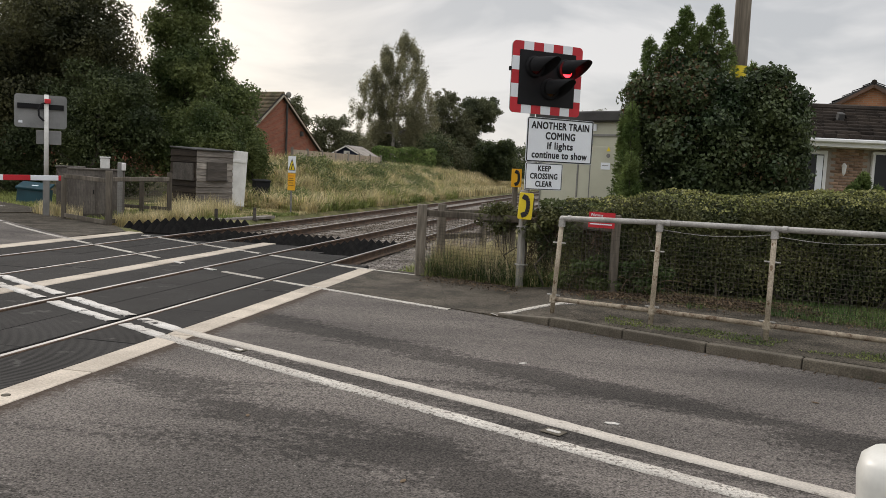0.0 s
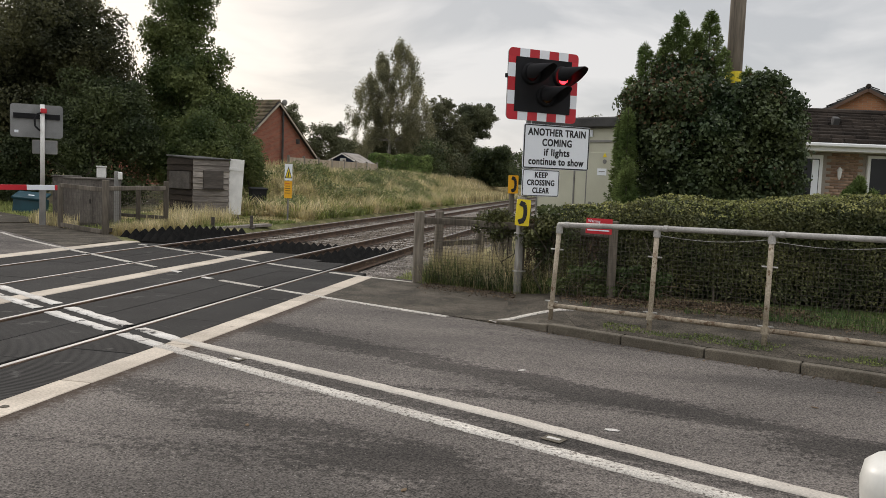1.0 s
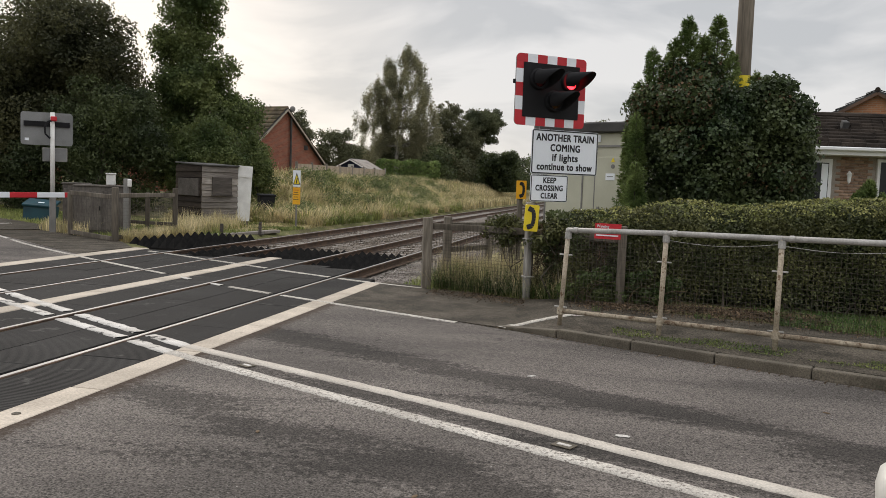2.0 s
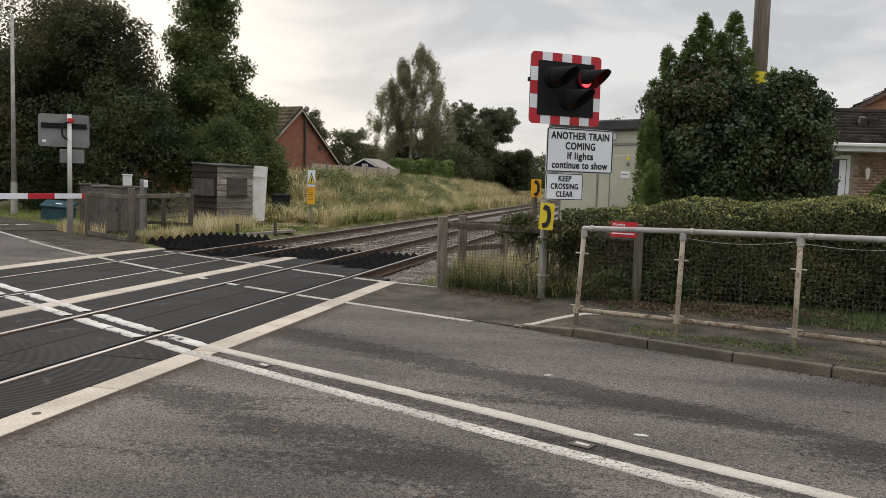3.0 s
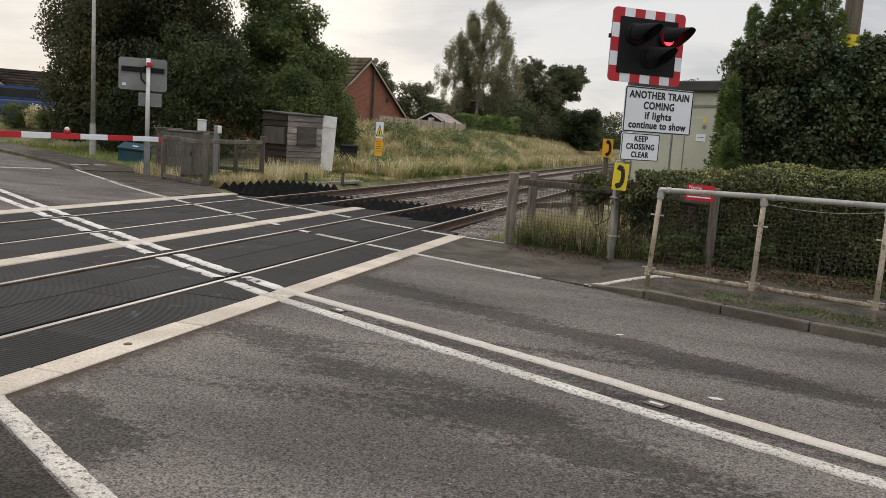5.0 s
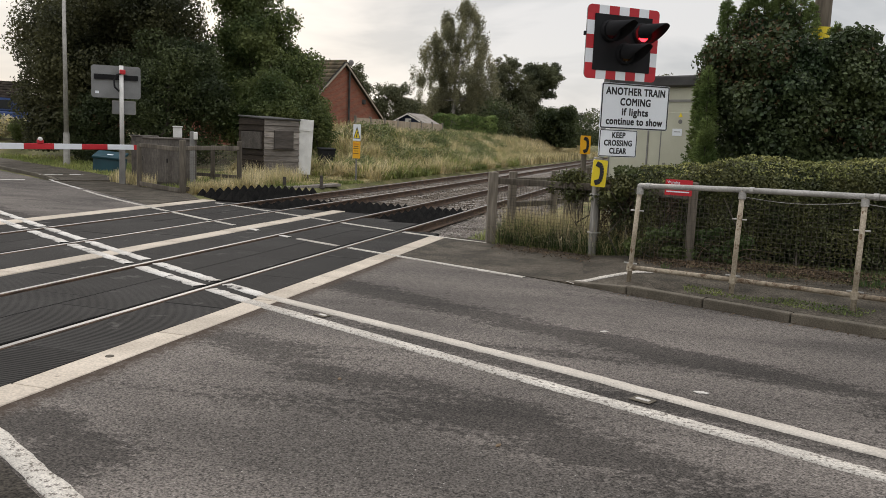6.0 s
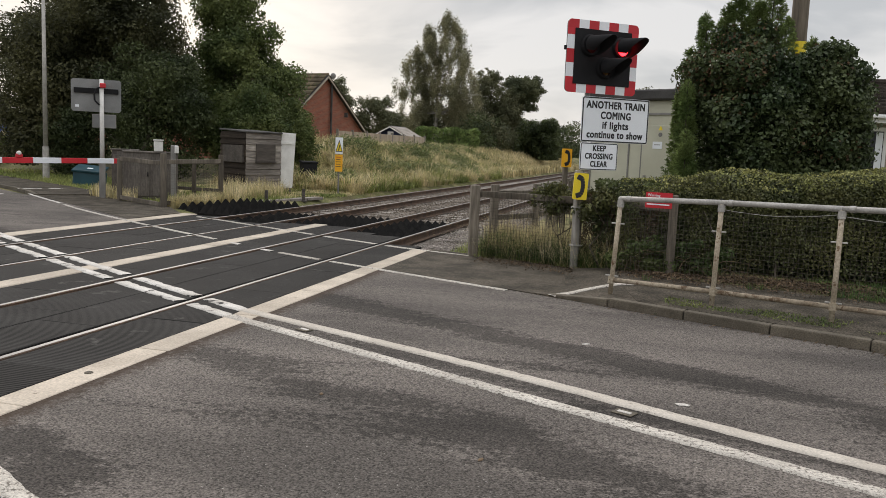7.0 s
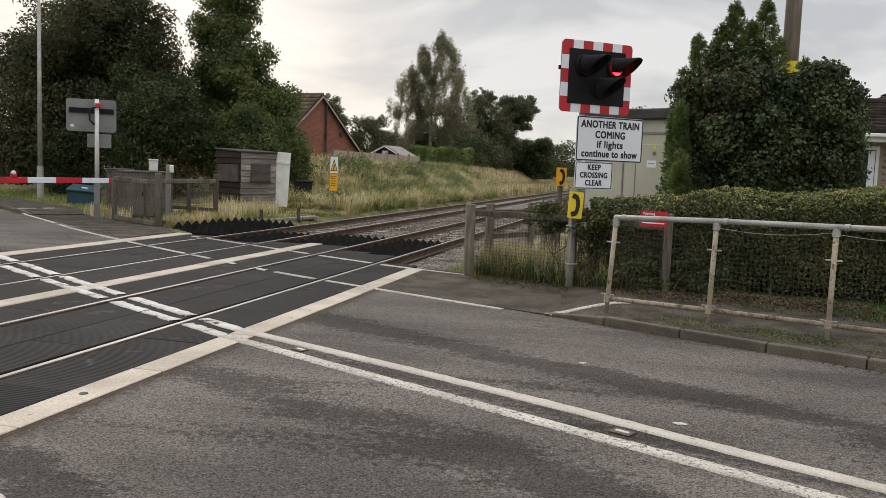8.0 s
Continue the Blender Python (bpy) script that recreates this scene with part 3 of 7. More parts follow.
KERBLINE = [(3.50, 2.56), (3.88, 2.30), (4.55, 1.96), (5.58, 1.46), (6.45, 1.06), (7.38, 0.70), (9.2, -0.08), (14, -2.2), (30, -9.6), (60, -23.5)]
kp = on_line(KERBLINE, 0.3)
slab_poly("pavement_1", [(1.0, 3.42), (3.5, 2.50), (3.95, 2.30), (4.3, 2.9), (3.9, 4.9), (3.0, 5.35), (1.9, 5.9), (1.0, 6.2)], -0.2, 0.006, FOOTWAY, "worn asphalt footway beside the crossing")
inner = [tuple(q) for q in (kp + sideways(kp) * 0.10)]
slab_poly("pavement_2", [*[q for q in inner if q[0] > 4.42 and q[0] < 40], (40, -10.5), (22, -2.5), (12, 1.8), (8.6, 3.0), (6.6, 3.7), (4.9, 4.15), (4.05, 4.75)], -0.2, 0.095, FOOTWAY,
          "worn asphalt footway behind the kerb")
slab_poly("pavement_3", [(-6.2, 7.75), (-9.14, 9.85), (-12.2, 12.0), (-13.5, 13.3), (-12.2, 14.2), (-10.3, 13.0), (-7.3, 11.0), (-6.2, 9.75)], -0.2, 0.006, FOOTWAY, "worn asphalt footway beyond the crossing")
bm = bmesh.new()
ramp_top = [bm.verts.new(c) for c in ((3.70, 2.43, 0.003), (4.44, 2.10, 0.0915), (4.05, 4.76, 0.0915), (3.42, 5.05, 0.003))]
bm.faces.new(ramp_top)
ext = [bm.verts.new(c) for c in ((5.1, 1.80, 0.0915), (4.7, 4.45, 0.0915))]
bm.faces.new((ramp_top[1], ext[0], ext[1], ramp_top[2]))
tagged(new("pavement_ramp", bm_mesh("pavement_ramp", bm, FOOTWAY)), "worn asphalt ramp of the dropped footway", "pavement", kind="structure")


def ramp_z(x, y):
    """Height of the footway where it slopes up from the crossing."""
    x0 = 3.78 - 0.136 * (y - 2.40)
    return 0.004 + 0.091 * np.clip((x - x0) / 0.65, 0, 1)


far_kerb = [(-12.3, 12.1), (-13.7, 13.35), (-16.5, 15.2), (-22.9, 19.1), (-40, 29.8), (-80, 54)]
fk = on_line(far_kerb, 0.4)
far_side = sideways(fk)
slab_poly("pavement_4", [tuple(q) for q in (fk - far_side * 0.1)] + [tuple(q) for q in (fk - far_side * 1.9)[::-1]], -0.2, 0.035, FOOTWAY, "worn asphalt footway beside the grass verge")
slab_poly("pavement_5", [(1.0, -3.9), (2.5, -4.75), (5.2, -6.15), (9, -7.9), (30, -17.4), (30, -22), (4, -11.5), (1.0, -10.0)], -0.2, 0.004, DARKFOOT, "dark asphalt edge of the road")


def kerb_run(name, pts, n, label, drop_first=False, drop=0.0):
    k = thing(name, Matrix(), label, "kerb", kind="structure")
    p = on_line(pts, 0.05)
    s = np.concatenate([[0], np.cumsum(np.linalg.norm(np.diff(p, axis=0), axis=1))])
    base = bm_mesh("kerb_stone", boxed((0.905, 0.125, 0.25), None, 0.018, 2), KERB)
    t = 0.0
    for j in range(n):
        a = [np.interp(t, s, p[:, c]) for c in range(2)]
        b = [np.interp(t + 0.915, s, p[:, c]) for c in range(2)]
        ang = math.degrees(math.atan2(b[1] - a[1], b[0] - a[0]))
        lift = -0.025 - drop + RNG.normal(0, 0.004)
        tilt = 0.0
        if drop_first and j == 0:
            lift, tilt = -0.075, -4.8
        piece("kerb_stone", base, k, pose((a[0] + b[0]) / 2, (a[1] + b[1]) / 2, lift + 0.003, 0, tilt, ang + RNG.normal(0, 0.5)))
        t += 0.915
    return k


kerb_run("kerb_1", KERBLINE, 34, "dirty concrete kerb stones along the road", True)
kerb_run("kerb_2", far_kerb, 26, "dirty concrete kerb stones on the far side", False, 0.055)

# ---- road markings ----
def marking(pts, width, z, material, label, ragged=0.004, breaks=()):
    """A painted line; breaks are the rails that interrupt it."""
    p = on_line(pts, 0.08)
    runs, run = [], []
    for q in p:
        if any(abs(q[0] - b) < 0.085 for b in breaks):
            if len(run) > 2:
                runs.append(run)
            run = []
        else:
            run.append(tuple(q))
    if len(run) > 2:
        runs.append(run)
    for r in runs:
        r = np.array(r); n = sideways(r)
        a, b = r + n * (width / 2 + RNG.normal(0, ragged, len(r)))[:, None], r - n * (width / 2 + RNG.normal(0, ragged, len(r)))[:, None]
        v = np.zeros((4 * len(r), 3))
        v[0::4, :2], v[1::4, :2], v[2::4, :2], v[3::4, :2] = a, b, b - n * 0.004, a + n * 0.004
        v[:, 2] = z(v[:, 0], v[:, 1]) if callable(z) else z
        v[2::4, 2] -= 0.012; v[3::4, 2] -= 0.012
        i = np.arange(len(r) - 1) * 4
        tagged(new("road_marking", np_mesh("road_marking", v, np.concatenate([np.stack([i + p_, i + q_, i + q_ + 4, i + p_ + 4], 1) for p_, q_ in ((0, 1), (1, 2), (3, 0))]), material)), label, "road marking", kind="structure")


RAILS = (0.0, -1.505, -3.405, -4.91)
Z_M = 0.0085
L1 = [(-40, 25.2), (-22, 14.0), (-14, 9.02), (-9.14, 5.97), (-3.52, 2.50), (0.72, 0.07)]
L2 = [(-40, 24.6), (-22, 13.4), (-14, 8.5), (-7.97, 4.83), (-3.43, 2.10), (0.72, -0.25)]
marking(L1, 0.13, Z_M, PAINT_WORN, "worn white centre line across the rails", 0.008, RAILS)
marking(L2, 0.13, Z_M, PAINT_WORN, "worn white centre line across the rails", 0.008, RAILS)
marking([(0.72, 0.07), (3.72, -1.25), (5.42, -2.12), (6.2, -2.48), (12, -5.1), (30, -13.35)], 0.135, Z_M, PAINT_CREAM, "solid white centre line on the asphalt")
marking([(0.72, -0.25), (3.84, -1.79), (5.4, -2.52), (6.3, -2.95), (12, -5.6), (30, -13.85)], 0.135, Z_M, PAINT, "solid white centre line on the asphalt")
marking([(2.98, 2.60), (0.87, 3.52), (0.03, 3.90), (-1.0, 4.40)], 0.075, Z_M, PAINT, "thin white footway line", 0.003, RAILS)
marking([(-1.19, 4.50), (-1.72, 4.80)], 0.075, Z_M, PAINT_WORN, "thin broken white footway line", 0.004, RAILS)
marking([(-2.02, 5.0), (-2.3, 5.17)], 0.075, Z_M, PAINT_WORN, "thin broken white footway line", 0.004, RAILS)
marking([(-2.75, 5.45), (-5.46, 7.06), (-8.33, 8.95), (-9.6, 9.95)], 0.08, Z_M, PAINT, "thin white footway line", 0.003, RAILS)
marking([(-9.9, 10.2), (-12.1, 11.85), (-12.9, 12.5)], 0.08, Z_M, PAINT_WORN, "thin white footway line", 0.004)
marking([(1.78, 5.68), (0.9, 5.97), (-0.11, 6.38), (-4.7, 8.80), (-5.35, 9.12)], 0.075, Z_M, PAINT, "thin white line at the deck's end", 0.003, RAILS)
marking([(3.56, 2.42), (3.85, 2.82), (4.15, 3.10), (4.5, 3.28)], 0.11, lambda x, y: ramp_z(x, y) + 0.016, PAINT, "curved white line on the footway")
marking([(0.98, -3.80), (2.40, -4.60), (5.2, -6.0), (9, -7.75)], 0.12, Z_M, PAINT, "white edge line of the road")
marking([(-14.3, 10.7), (-13.25, 11.9)], 0.14, Z_M, PAINT_WORN, "worn white stop line")
marking([(-14.35, 13.65), (-14.0, 14.25)], 0.10, 0.046, PAINT_WORN, "short worn white dash on the footway")
marking([(-13.9, 14.45), (-13.7, 14.8)], 0.10, 0.046, PAINT_WORN, "short worn white dash on the footway")


def road_stud(x, y, ang):
    t = thing("road_stud", pose(x, y, 0.004, 0, 0, ang), "white reflecting road stud set in the asphalt", "road stud", "road studs")
    part("casing", boxed((0.15, 0.11, 0.006), Matrix.Translation((0, 0, 0.003)), 0.002), KERB, t)
    part("dome", boxed((0.10, 0.035, 0.008), Matrix.Translation((0, 0, 0.006)), 0.003), PAINT_WORN, t, "worn white dome")


road_stud(1.66, -0.52, -25)
road_stud(4.63, -1.93, -26)
for j, (x, y, s) in enumerate([(5.01, -1.58, 0.06), (4.2, 0.02, 0.05), (3.9, -3.1, 0.03), (2.6, -2.3, 0.03), (6.6, -0.4, 0.035), (7.3, 0.35, 0.03)]):
    b = bmesh.new()
    bmesh.ops.create_icosphere(b, subdivisions=1, radius=1, matrix=pose(x, y, 0.004, 0, 0, 37 * j) @ Matrix.Diagonal((s, s * 0.5, 0.006, 1)))
    tagged(new("flattened_litter", bm_mesh("flattened_litter", b, PAINT_WORN if j < 2 else LITTER)), "small pale scrap of litter on the asphalt", "litter", "litter on the road")

# ---- the crossing deck ----
DECK_S = -9.0
deck = thing("crossing_deck", Matrix(), "black rubber deck panels between the rails of the crossing", "level crossing deck", kind="structure")


def deck_run(x0, x1, y1, step=1.8):
    w = x1 - x0
    y = y1
    meshes = {}
    while y > DECK_S:
        L = step
        if L not in meshes:
            meshes[L] = bm_mesh("deck_panel", boxed((w, L - 0.003, 0.12), None, 0.006, 1), RUBBER)
        piece("deck_panel", meshes[L], deck, pose((x0 + x1) / 2, y - L / 2, -0.062 + RNG.normal(0, 0.0015)))
        y -= L


deck_run(-1.505 + 0.10, -0.755, 8.25)
deck_run(-0.745, -0.10, 7.85)
deck_run(0.045, 0.705, 6.55)
deck_run(-2.225, -1.55, 9.1)
deck_run(-3.36, -2.545, 9.1)
deck_run(-4.81, -4.165, 8.9)
deck_run(-4.155, -3.505, 8.7)
deck_run(-5.715, -4.955, 9.55)


def slab_run(x0, x1, y1, n, L=1.55):
    t = thing("concrete_edging", Matrix(), "pale concrete edging slabs flush with the road", "edging slab", "edging slabs", "structure")
    me = bm_mesh("slab", boxed((x1 - x0, L - 0.004, 0.2), None, 0.01, 1), SLAB)
    for j in range(n):
        piece("slab", me, t, pose((x0 + x1) / 2 + RNG.normal(0, 0.006), y1 - L * (j + 0.5), -0.094 + RNG.normal(0, 0.001), 0, 0, RNG.normal(0, 0.15)))


slab_run(0.715, 1.0, 6.05, 10)
slab_run(-2.535, -2.235, 9.25, 12)
slab_run(-6.10, -5.725, 9.72, 12)
bm = bmesh.new()
tube(bm, (0.86, -2.47, 0.0), (0.86, -2.47, 0.010), 0.035, 0.03, 12)
part("lifting_plug", bm, KERB, thing("slab_plug", Matrix(), "small round plug in the concrete edging", "plug"))


def rail_mesh(x, y0, y1):
    """A flat-bottomed rail: foot, web and worn bright head."""
    prof = [(-0.07, -0.159), (0.07, -0.159), (0.07, -0.148), (0.012, -0.125), (0.010, -0.045), (0.035, -0.035), (0.036, -0.008), (0.026, 0.0), (-0.026, 0.0), (-0.036, -0.008), (-0.035, -0.035), (-0.010, -0.045), (-0.012, -0.125), (-0.07, -0.148)]
    ys = [y0, y1]
    bm = bmesh.new()
    rings = [[bm.verts.new((x + px, yy, pz + 0.006)) for px, pz in prof] for yy in ys]
    k = len(prof)
    for j in range(k):
        f = bm.faces.new((rings[0][j], rings[0][(j + 1) % k], rings[1][(j + 1) % k], rings[1][j]))
        f.material_index = 1 if j == 7 else 0
    bm.faces.new(rings[0]); bm.faces.new(rings[1])
    return bm_mesh("rail", bm, [RUST, STEEL])


for j, x in enumerate(RAILS):
    tagged(new("rail", rail_mesh(x, -60, 160)), "steel rail with a bright worn head and rusty sides", "rail", "running rails")

# ballast, sleepers and trespass guards
bx, by = np.linspace(-6.5, 1.75, 56), np.concatenate([np.arange(6.0, 40, 0.15), np.arange(40, 160, 1.0)])
BX, BY = np.meshgrid(bx, by)
P = np.stack([BX, BY, 0 * BX], -1).reshape(-1, 3)
BZ = -0.205 + wave(P, 1.3).reshape(BX.shape) * 0.02 + RNG.normal(0, 0.012, BX.shape) - 0.14 * np.maximum(sstep(-5.9, -6.5, BX), sstep(1.0, 1.75, BX)) + 0.03 * np.exp(-((BX + 2.45) / 0.45) ** 2)
k = (np.arange(len(by) - 1)[:, None] * len(bx) + np.arange(len(bx) - 1)[None, :]).ravel()
tagged(new("ballast", np_mesh("ballast", [(-6.5, -60, -0.2), (1.75, -60, -0.2), (1.75, -9, -0.2), (-6.5, -9, -0.2)], [(0, 1, 2, 3)], BALLAST)), "grey stone ballast bed behind the crossing", "ballast", kind="stuff")
tagged(new("ballast", np_mesh("ballast", np.stack([BX, BY, BZ], -1).reshape(-1, 3), np.stack([k, k + 1, k + len(bx) + 1, k + len(bx)], 1), BALLAST)),
       "grey stone ballast bed of the railway", "ballast", kind="stuff")


def stones(n, xr, yr, zc, size, seed, material=STONE):
    r = np.random.default_rng(seed)
    o = np.array([[1, 0, 0], [-1, 0, 0], [0, 1, 0], [0, -1, 0], [0, 0, 1], [0, 0, -1]], float)
    f = np.array([[0, 2, 4], [2, 1, 4], [1, 3, 4], [3, 0, 4], [2, 0, 5], [1, 2, 5], [3, 1, 5], [0, 3, 5]])
    x, y = r.uniform(*xr, n), r.uniform(*yr, n)
    keep = np.ones(n, bool)
    for rx in RAILS:
        keep &= np.abs(x - rx) > 0.10
    x, y = x[keep], y[keep]; n = len(x)
    s = r.uniform(0.5, 1.0, (n, 6, 1)) * size * r.uniform(0.6, 1.2, (n, 1, 1))
    q = r.normal(size=(n, 4)); q /= np.linalg.norm(q, axis=1)[:, None]
    w, a, b, c = q.T
    R = np.stack([np.stack([1 - 2 * (b * b + c * c), 2 * (a * b - c * w), 2 * (a * c + b * w)], -1), np.stack([2 * (a * b + c * w), 1 - 2 * (a * a + c * c), 2 * (b * c - a * w)], -1),
                  np.stack([2 * (a * c - b * w), 2 * (b * c + a * w), 1 - 2 * (a * a + b * b)], -1)], 1)
    v = np.einsum("nij,nkj->nki", R, o[None] * s)
    z = zc - 0.14 * np.maximum(sstep(-5.9, -6.5, x), sstep(1.0, 1.75, x)) + r.uniform(0, size * 0.7, n)
    v += np.stack([x, y, z], -1)[:, None]
    return np_mesh("ballast_stones", v.reshape(-1, 3), (f[None] + (np.arange(n) * 6)[:, None, None]).reshape(-1, 3), material)


tagged(new("ballast_stones", stones(9000, (0.12, 1.7), (6.1, 16), -0.195, 0.034, 3)), "loose grey ballast stones beside the rail", "ballast", kind="stuff")
tagged(new("ballast_stones", stones(22000, (-6.4, 1.2), (12.0, 34), -0.185, 0.04, 4, BALLAST_STAINED)), "loose grey ballast stones between the sleepers", "ballast", kind="stuff")
for side, cx in enumerate((-0.7525, -4.1575)):
    me = bm_mesh("sleeper", boxed((2.55, 0.26, 0.2), None, 0.02, 1), SLEEPER)
    for j in range(60):
        s = tagged(new("sleeper", me), "grey concrete sleeper in the ballast", "sleeper", "railway sleepers")
        s.matrix_world = pose(cx + RNG.normal(0, 0.01), 12.9 + 0.68 * j, -0.262 + RNG.normal(0, 0.004))


def guard(x0, x1, y0, y1, zt=-0.015, pitch=0.2, h=0.15, depth=0.5):
    """Rows of upright pointed ridges that keep people off the line."""
    t = thing("trespass_guard", Matrix(), "black ridged trespass guard beside the deck", "trespass guard", "trespass guards")
    n = max(1, round((x1 - x0) / pitch)); w = (x1 - x0) / n
    m = max(1, round((y1 - y0) / depth)); l_ = (y1 - y0) / m
    bm = bmesh.new()
    c = [bm.verts.new(q) for q in ((-w / 2, 0, -h), (w / 2, 0, -h), (w / 2, l_, -h), (-w / 2, l_, -h))]
    r0, r1 = bm.verts.new((0, l_ * 0.42, 0)), bm.verts.new((0, l_ * 0.58, 0))
    for f in ((c[0], c[1], r0), (c[1], c[2], r1, r0), (c[2], c[3], r1), (c[3], c[0], r0, r1), (c[3], c[2], c[1], c[0])):
        bm.faces.new(f)
    me = bm_mesh("ridge", bm, GUARD)
    for j in range(n):
        for k in range(m):
            piece("ridge", me, t, pose(x0 + w * (j + 0.5), y0 + l_ * k, zt + RNG.normal(0, 0.006)))
    part("tray", boxed((x1 - x0, y1 - y0, 0.06), Matrix.Translation(((x0 + x1) / 2, (y0 + y1) / 2, zt - h - 0.02))), GUARD, t)


guard(-1.41, -0.10, 8.5, 12.3)
guard(-3.33, -1.58, 9.2, 12.5)
guard(-4.81, -3.50, 9.0, 12.2)
guard(-6.95, -5.05, 10.7, 14.0, 0.15, 0.22, 0.23, 0.42)

# ---- crossing signal with its signs ----
def rounded_plate(w, h, d, r, seg=5):
    """An upright plate in the x-z plane with rounded corners, front at -d / 2."""
    bm = bmesh.new()
    pts = []
    for cx, cz, a0 in ((w / 2 - r, h / 2 - r, 0), (-w / 2 + r, h / 2 - r, 90), (-w / 2 + r, -h / 2 + r, 180), (w / 2 - r, -h / 2 + r, 270)):
        for k in range(seg + 1):
            a = radians(a0 + 90 * k / seg)
            pts.append((cx + r * math.cos(a), cz + r * math.sin(a)))
    f = [bm.verts.new((x, -d / 2, z)) for x, z in pts]
    b = [bm.verts.new((x, d / 2, z)) for x, z in pts]
    bm.faces.new(f); bm.faces.new(b[::-1])
    for j in range(len(pts)):
        bm.faces.new((f[j], f[(j + 1) % len(pts)], b[(j + 1) % len(pts)], b[j]))
    return bm


def moved(bm, m):
    bmesh.ops.transform(bm, matrix=m, verts=bm.verts)
    return bm


def lettering(text, size, m, parent, material, bold=0.012, squeeze=1.0, label="", width=None):
    """Words in relief, upright in the x-z plane, centred on m."""
    cu = bpy.data.curves.new("lettering", "FONT")
    cu.body, cu.size, cu.align_x, cu.align_y = text, size, "CENTER", "CENTER"
    cu.extrude, cu.resolution_u = 0.0008, 3
    cu.space_character = 1.08
    tmp = new("lettering_curve", cu)
    bpy.context.view_layer.update()
    me = bpy.data.meshes.new_from_object(tmp.evaluated_get(bpy.context.evaluated_depsgraph_get()))
    bpy.data.objects.remove(tmp)
    if width:
        xs = [v.co.x for v in me.vertices]
        squeeze = width / (max(xs) - min(xs))
    # one part a word, cut at the gaps; heavy strokes: the letters laid four times, a hair apart
    spans = sorted(sorted((me.vertices[e.vertices[0]].co.x, me.vertices[e.vertices[1]].co.x)) for e in me.edges)
    cuts_, reach_ = [-99.0], spans[0][1]
    for a, b in spans:
        if a - reach_ > 0.2 * size:
            cuts_.append((a + reach_) / 2)
        reach_ = max(reach_, b)
    cuts_.append(99.0)
    d_ = bold * size
    for lo_, hi_ in zip(cuts_[:-1], cuts_[1:]):
        bm = bmesh.new()
        for k, (ox, oz) in enumerate(((-d_, -d_), (d_, -d_), (-d_, d_), (d_, d_))):
            word = bmesh.new()
            word.from_mesh(me)
            bmesh.ops.delete(word, geom=[v for v in word.verts if not lo_ < v.co.x < hi_], context="VERTS")
            me2 = bpy.data.meshes.new("word")
            word.to_mesh(me2); word.free()
            me2.transform(m @ Matrix.Translation((ox, -0.0004 * k, oz)) @ pose(0, 0, 0, 90) @ Matrix.Diagonal((squeeze, 1, 1, 1)))
            bm.from_mesh(me2)
            bpy.data.meshes.remove(me2)
        part("lettering", bm, material, parent, label)


def outline(w, h, t, r, d=0.004):
    """A thin rounded frame just inside a plate's edge."""
    bm = bmesh.new()
    rings = []
    for ww, hh, rr in ((w, h, r), (w - 2 * t, h - 2 * t, max(0.004, r - t))):
        ring = []
        for cx, cz, a0 in ((ww / 2 - rr, hh / 2 - rr, 0), (-ww / 2 + rr, hh / 2 - rr, 90), (-ww / 2 + rr, -hh / 2 + rr, 180), (ww / 2 - rr, -hh / 2 + rr, 270)):
            for k in range(5):
                a = radians(a0 + 90 * k / 4)
                ring.append((cx + rr * math.cos(a), cz + rr * math.sin(a)))
        rings.append(ring)
    vs = [[bm.verts.new((x, 0, z)) for x, z in ring] for ring in rings]
    k = len(vs[0])
    for j in range(k):
        bm.faces.new((vs[0][j], vs[0][(j + 1) % k], vs[1][(j + 1) % k], vs[1][j]))
    r2 = bmesh.ops.extrude_face_region(bm, geom=list(bm.faces))
    for q in r2["geom"]:
        if isinstance(q, bmesh.types.BMVert):
            q.co.y -= d
    return bm


def handset(s):
    """A telephone receiver: a bowed grip with two swollen ends, in the x-z plane."""
    bm = bmesh.new()
    pts = [(0.055 * math.cos(a) * s, 0.0, 0.15 * math.sin(a) * s) for a in np.linspace(-1.3, 1.3, 9)]
    for a, b in zip(pts[:-1], pts[1:]):
        tube(bm, a, b, 0.031 * s, 0.031 * s, 8)
    for z in (1, -1):
        box(bm, (0.080 * s, 0.05 * s, 0.080 * s), pose(-0.005 * s, 0, 0.138 * s * z, 0, 22 * z, 0), 0.014 * s, 2)
    return bm


SIG_TURN = 37.3
sig = thing("level_crossing_signal", pose(3.54, 5.2, 0.0, 0, 0, SIG_TURN), "crossing signal with red and white chequered board on weathered post", "crossing signal")
BZ0, BX0, BY0 = 3.172, 0.235, -0.075
part("post", boxed((0.10, 0.09, 1.55), Matrix.Translation((0, 0.0, 0.72)), 0.012), PALEWOOD, sig, "pale weathered timber lower post")
part("upper_post", tubed((0.045, 0.0, 1.4), (0.085, 0.0, 3.55), 0.042, 0.042, 12), GREYPAINT, sig)
for z in (0.35, 0.93):
    part("strap", boxed((0.135, 0.125, 0.022), Matrix.Translation((0, 0, z)), 0.003), GALV, sig, "galvanised strap")
    part("strap_bolt", tubed((0.06, -0.05, z), (0.10, -0.05, z), 0.011, 0.011, 6), GALV, sig)
M = Matrix.Translation((BX0, BY0, BZ0))
BW, BH = 1.235, 1.055
board = part("backboard", moved(rounded_plate(BW, BH, 0.02, 0.07), M), GREYPLATE, sig, "rounded backboard")
part("black_panel", moved(rounded_plate(BW - 0.25, BH - 0.25, 0.012, 0.012), M @ Matrix.Translation((0, -0.018, 0))), BLACK, board, "matt black centre panel")


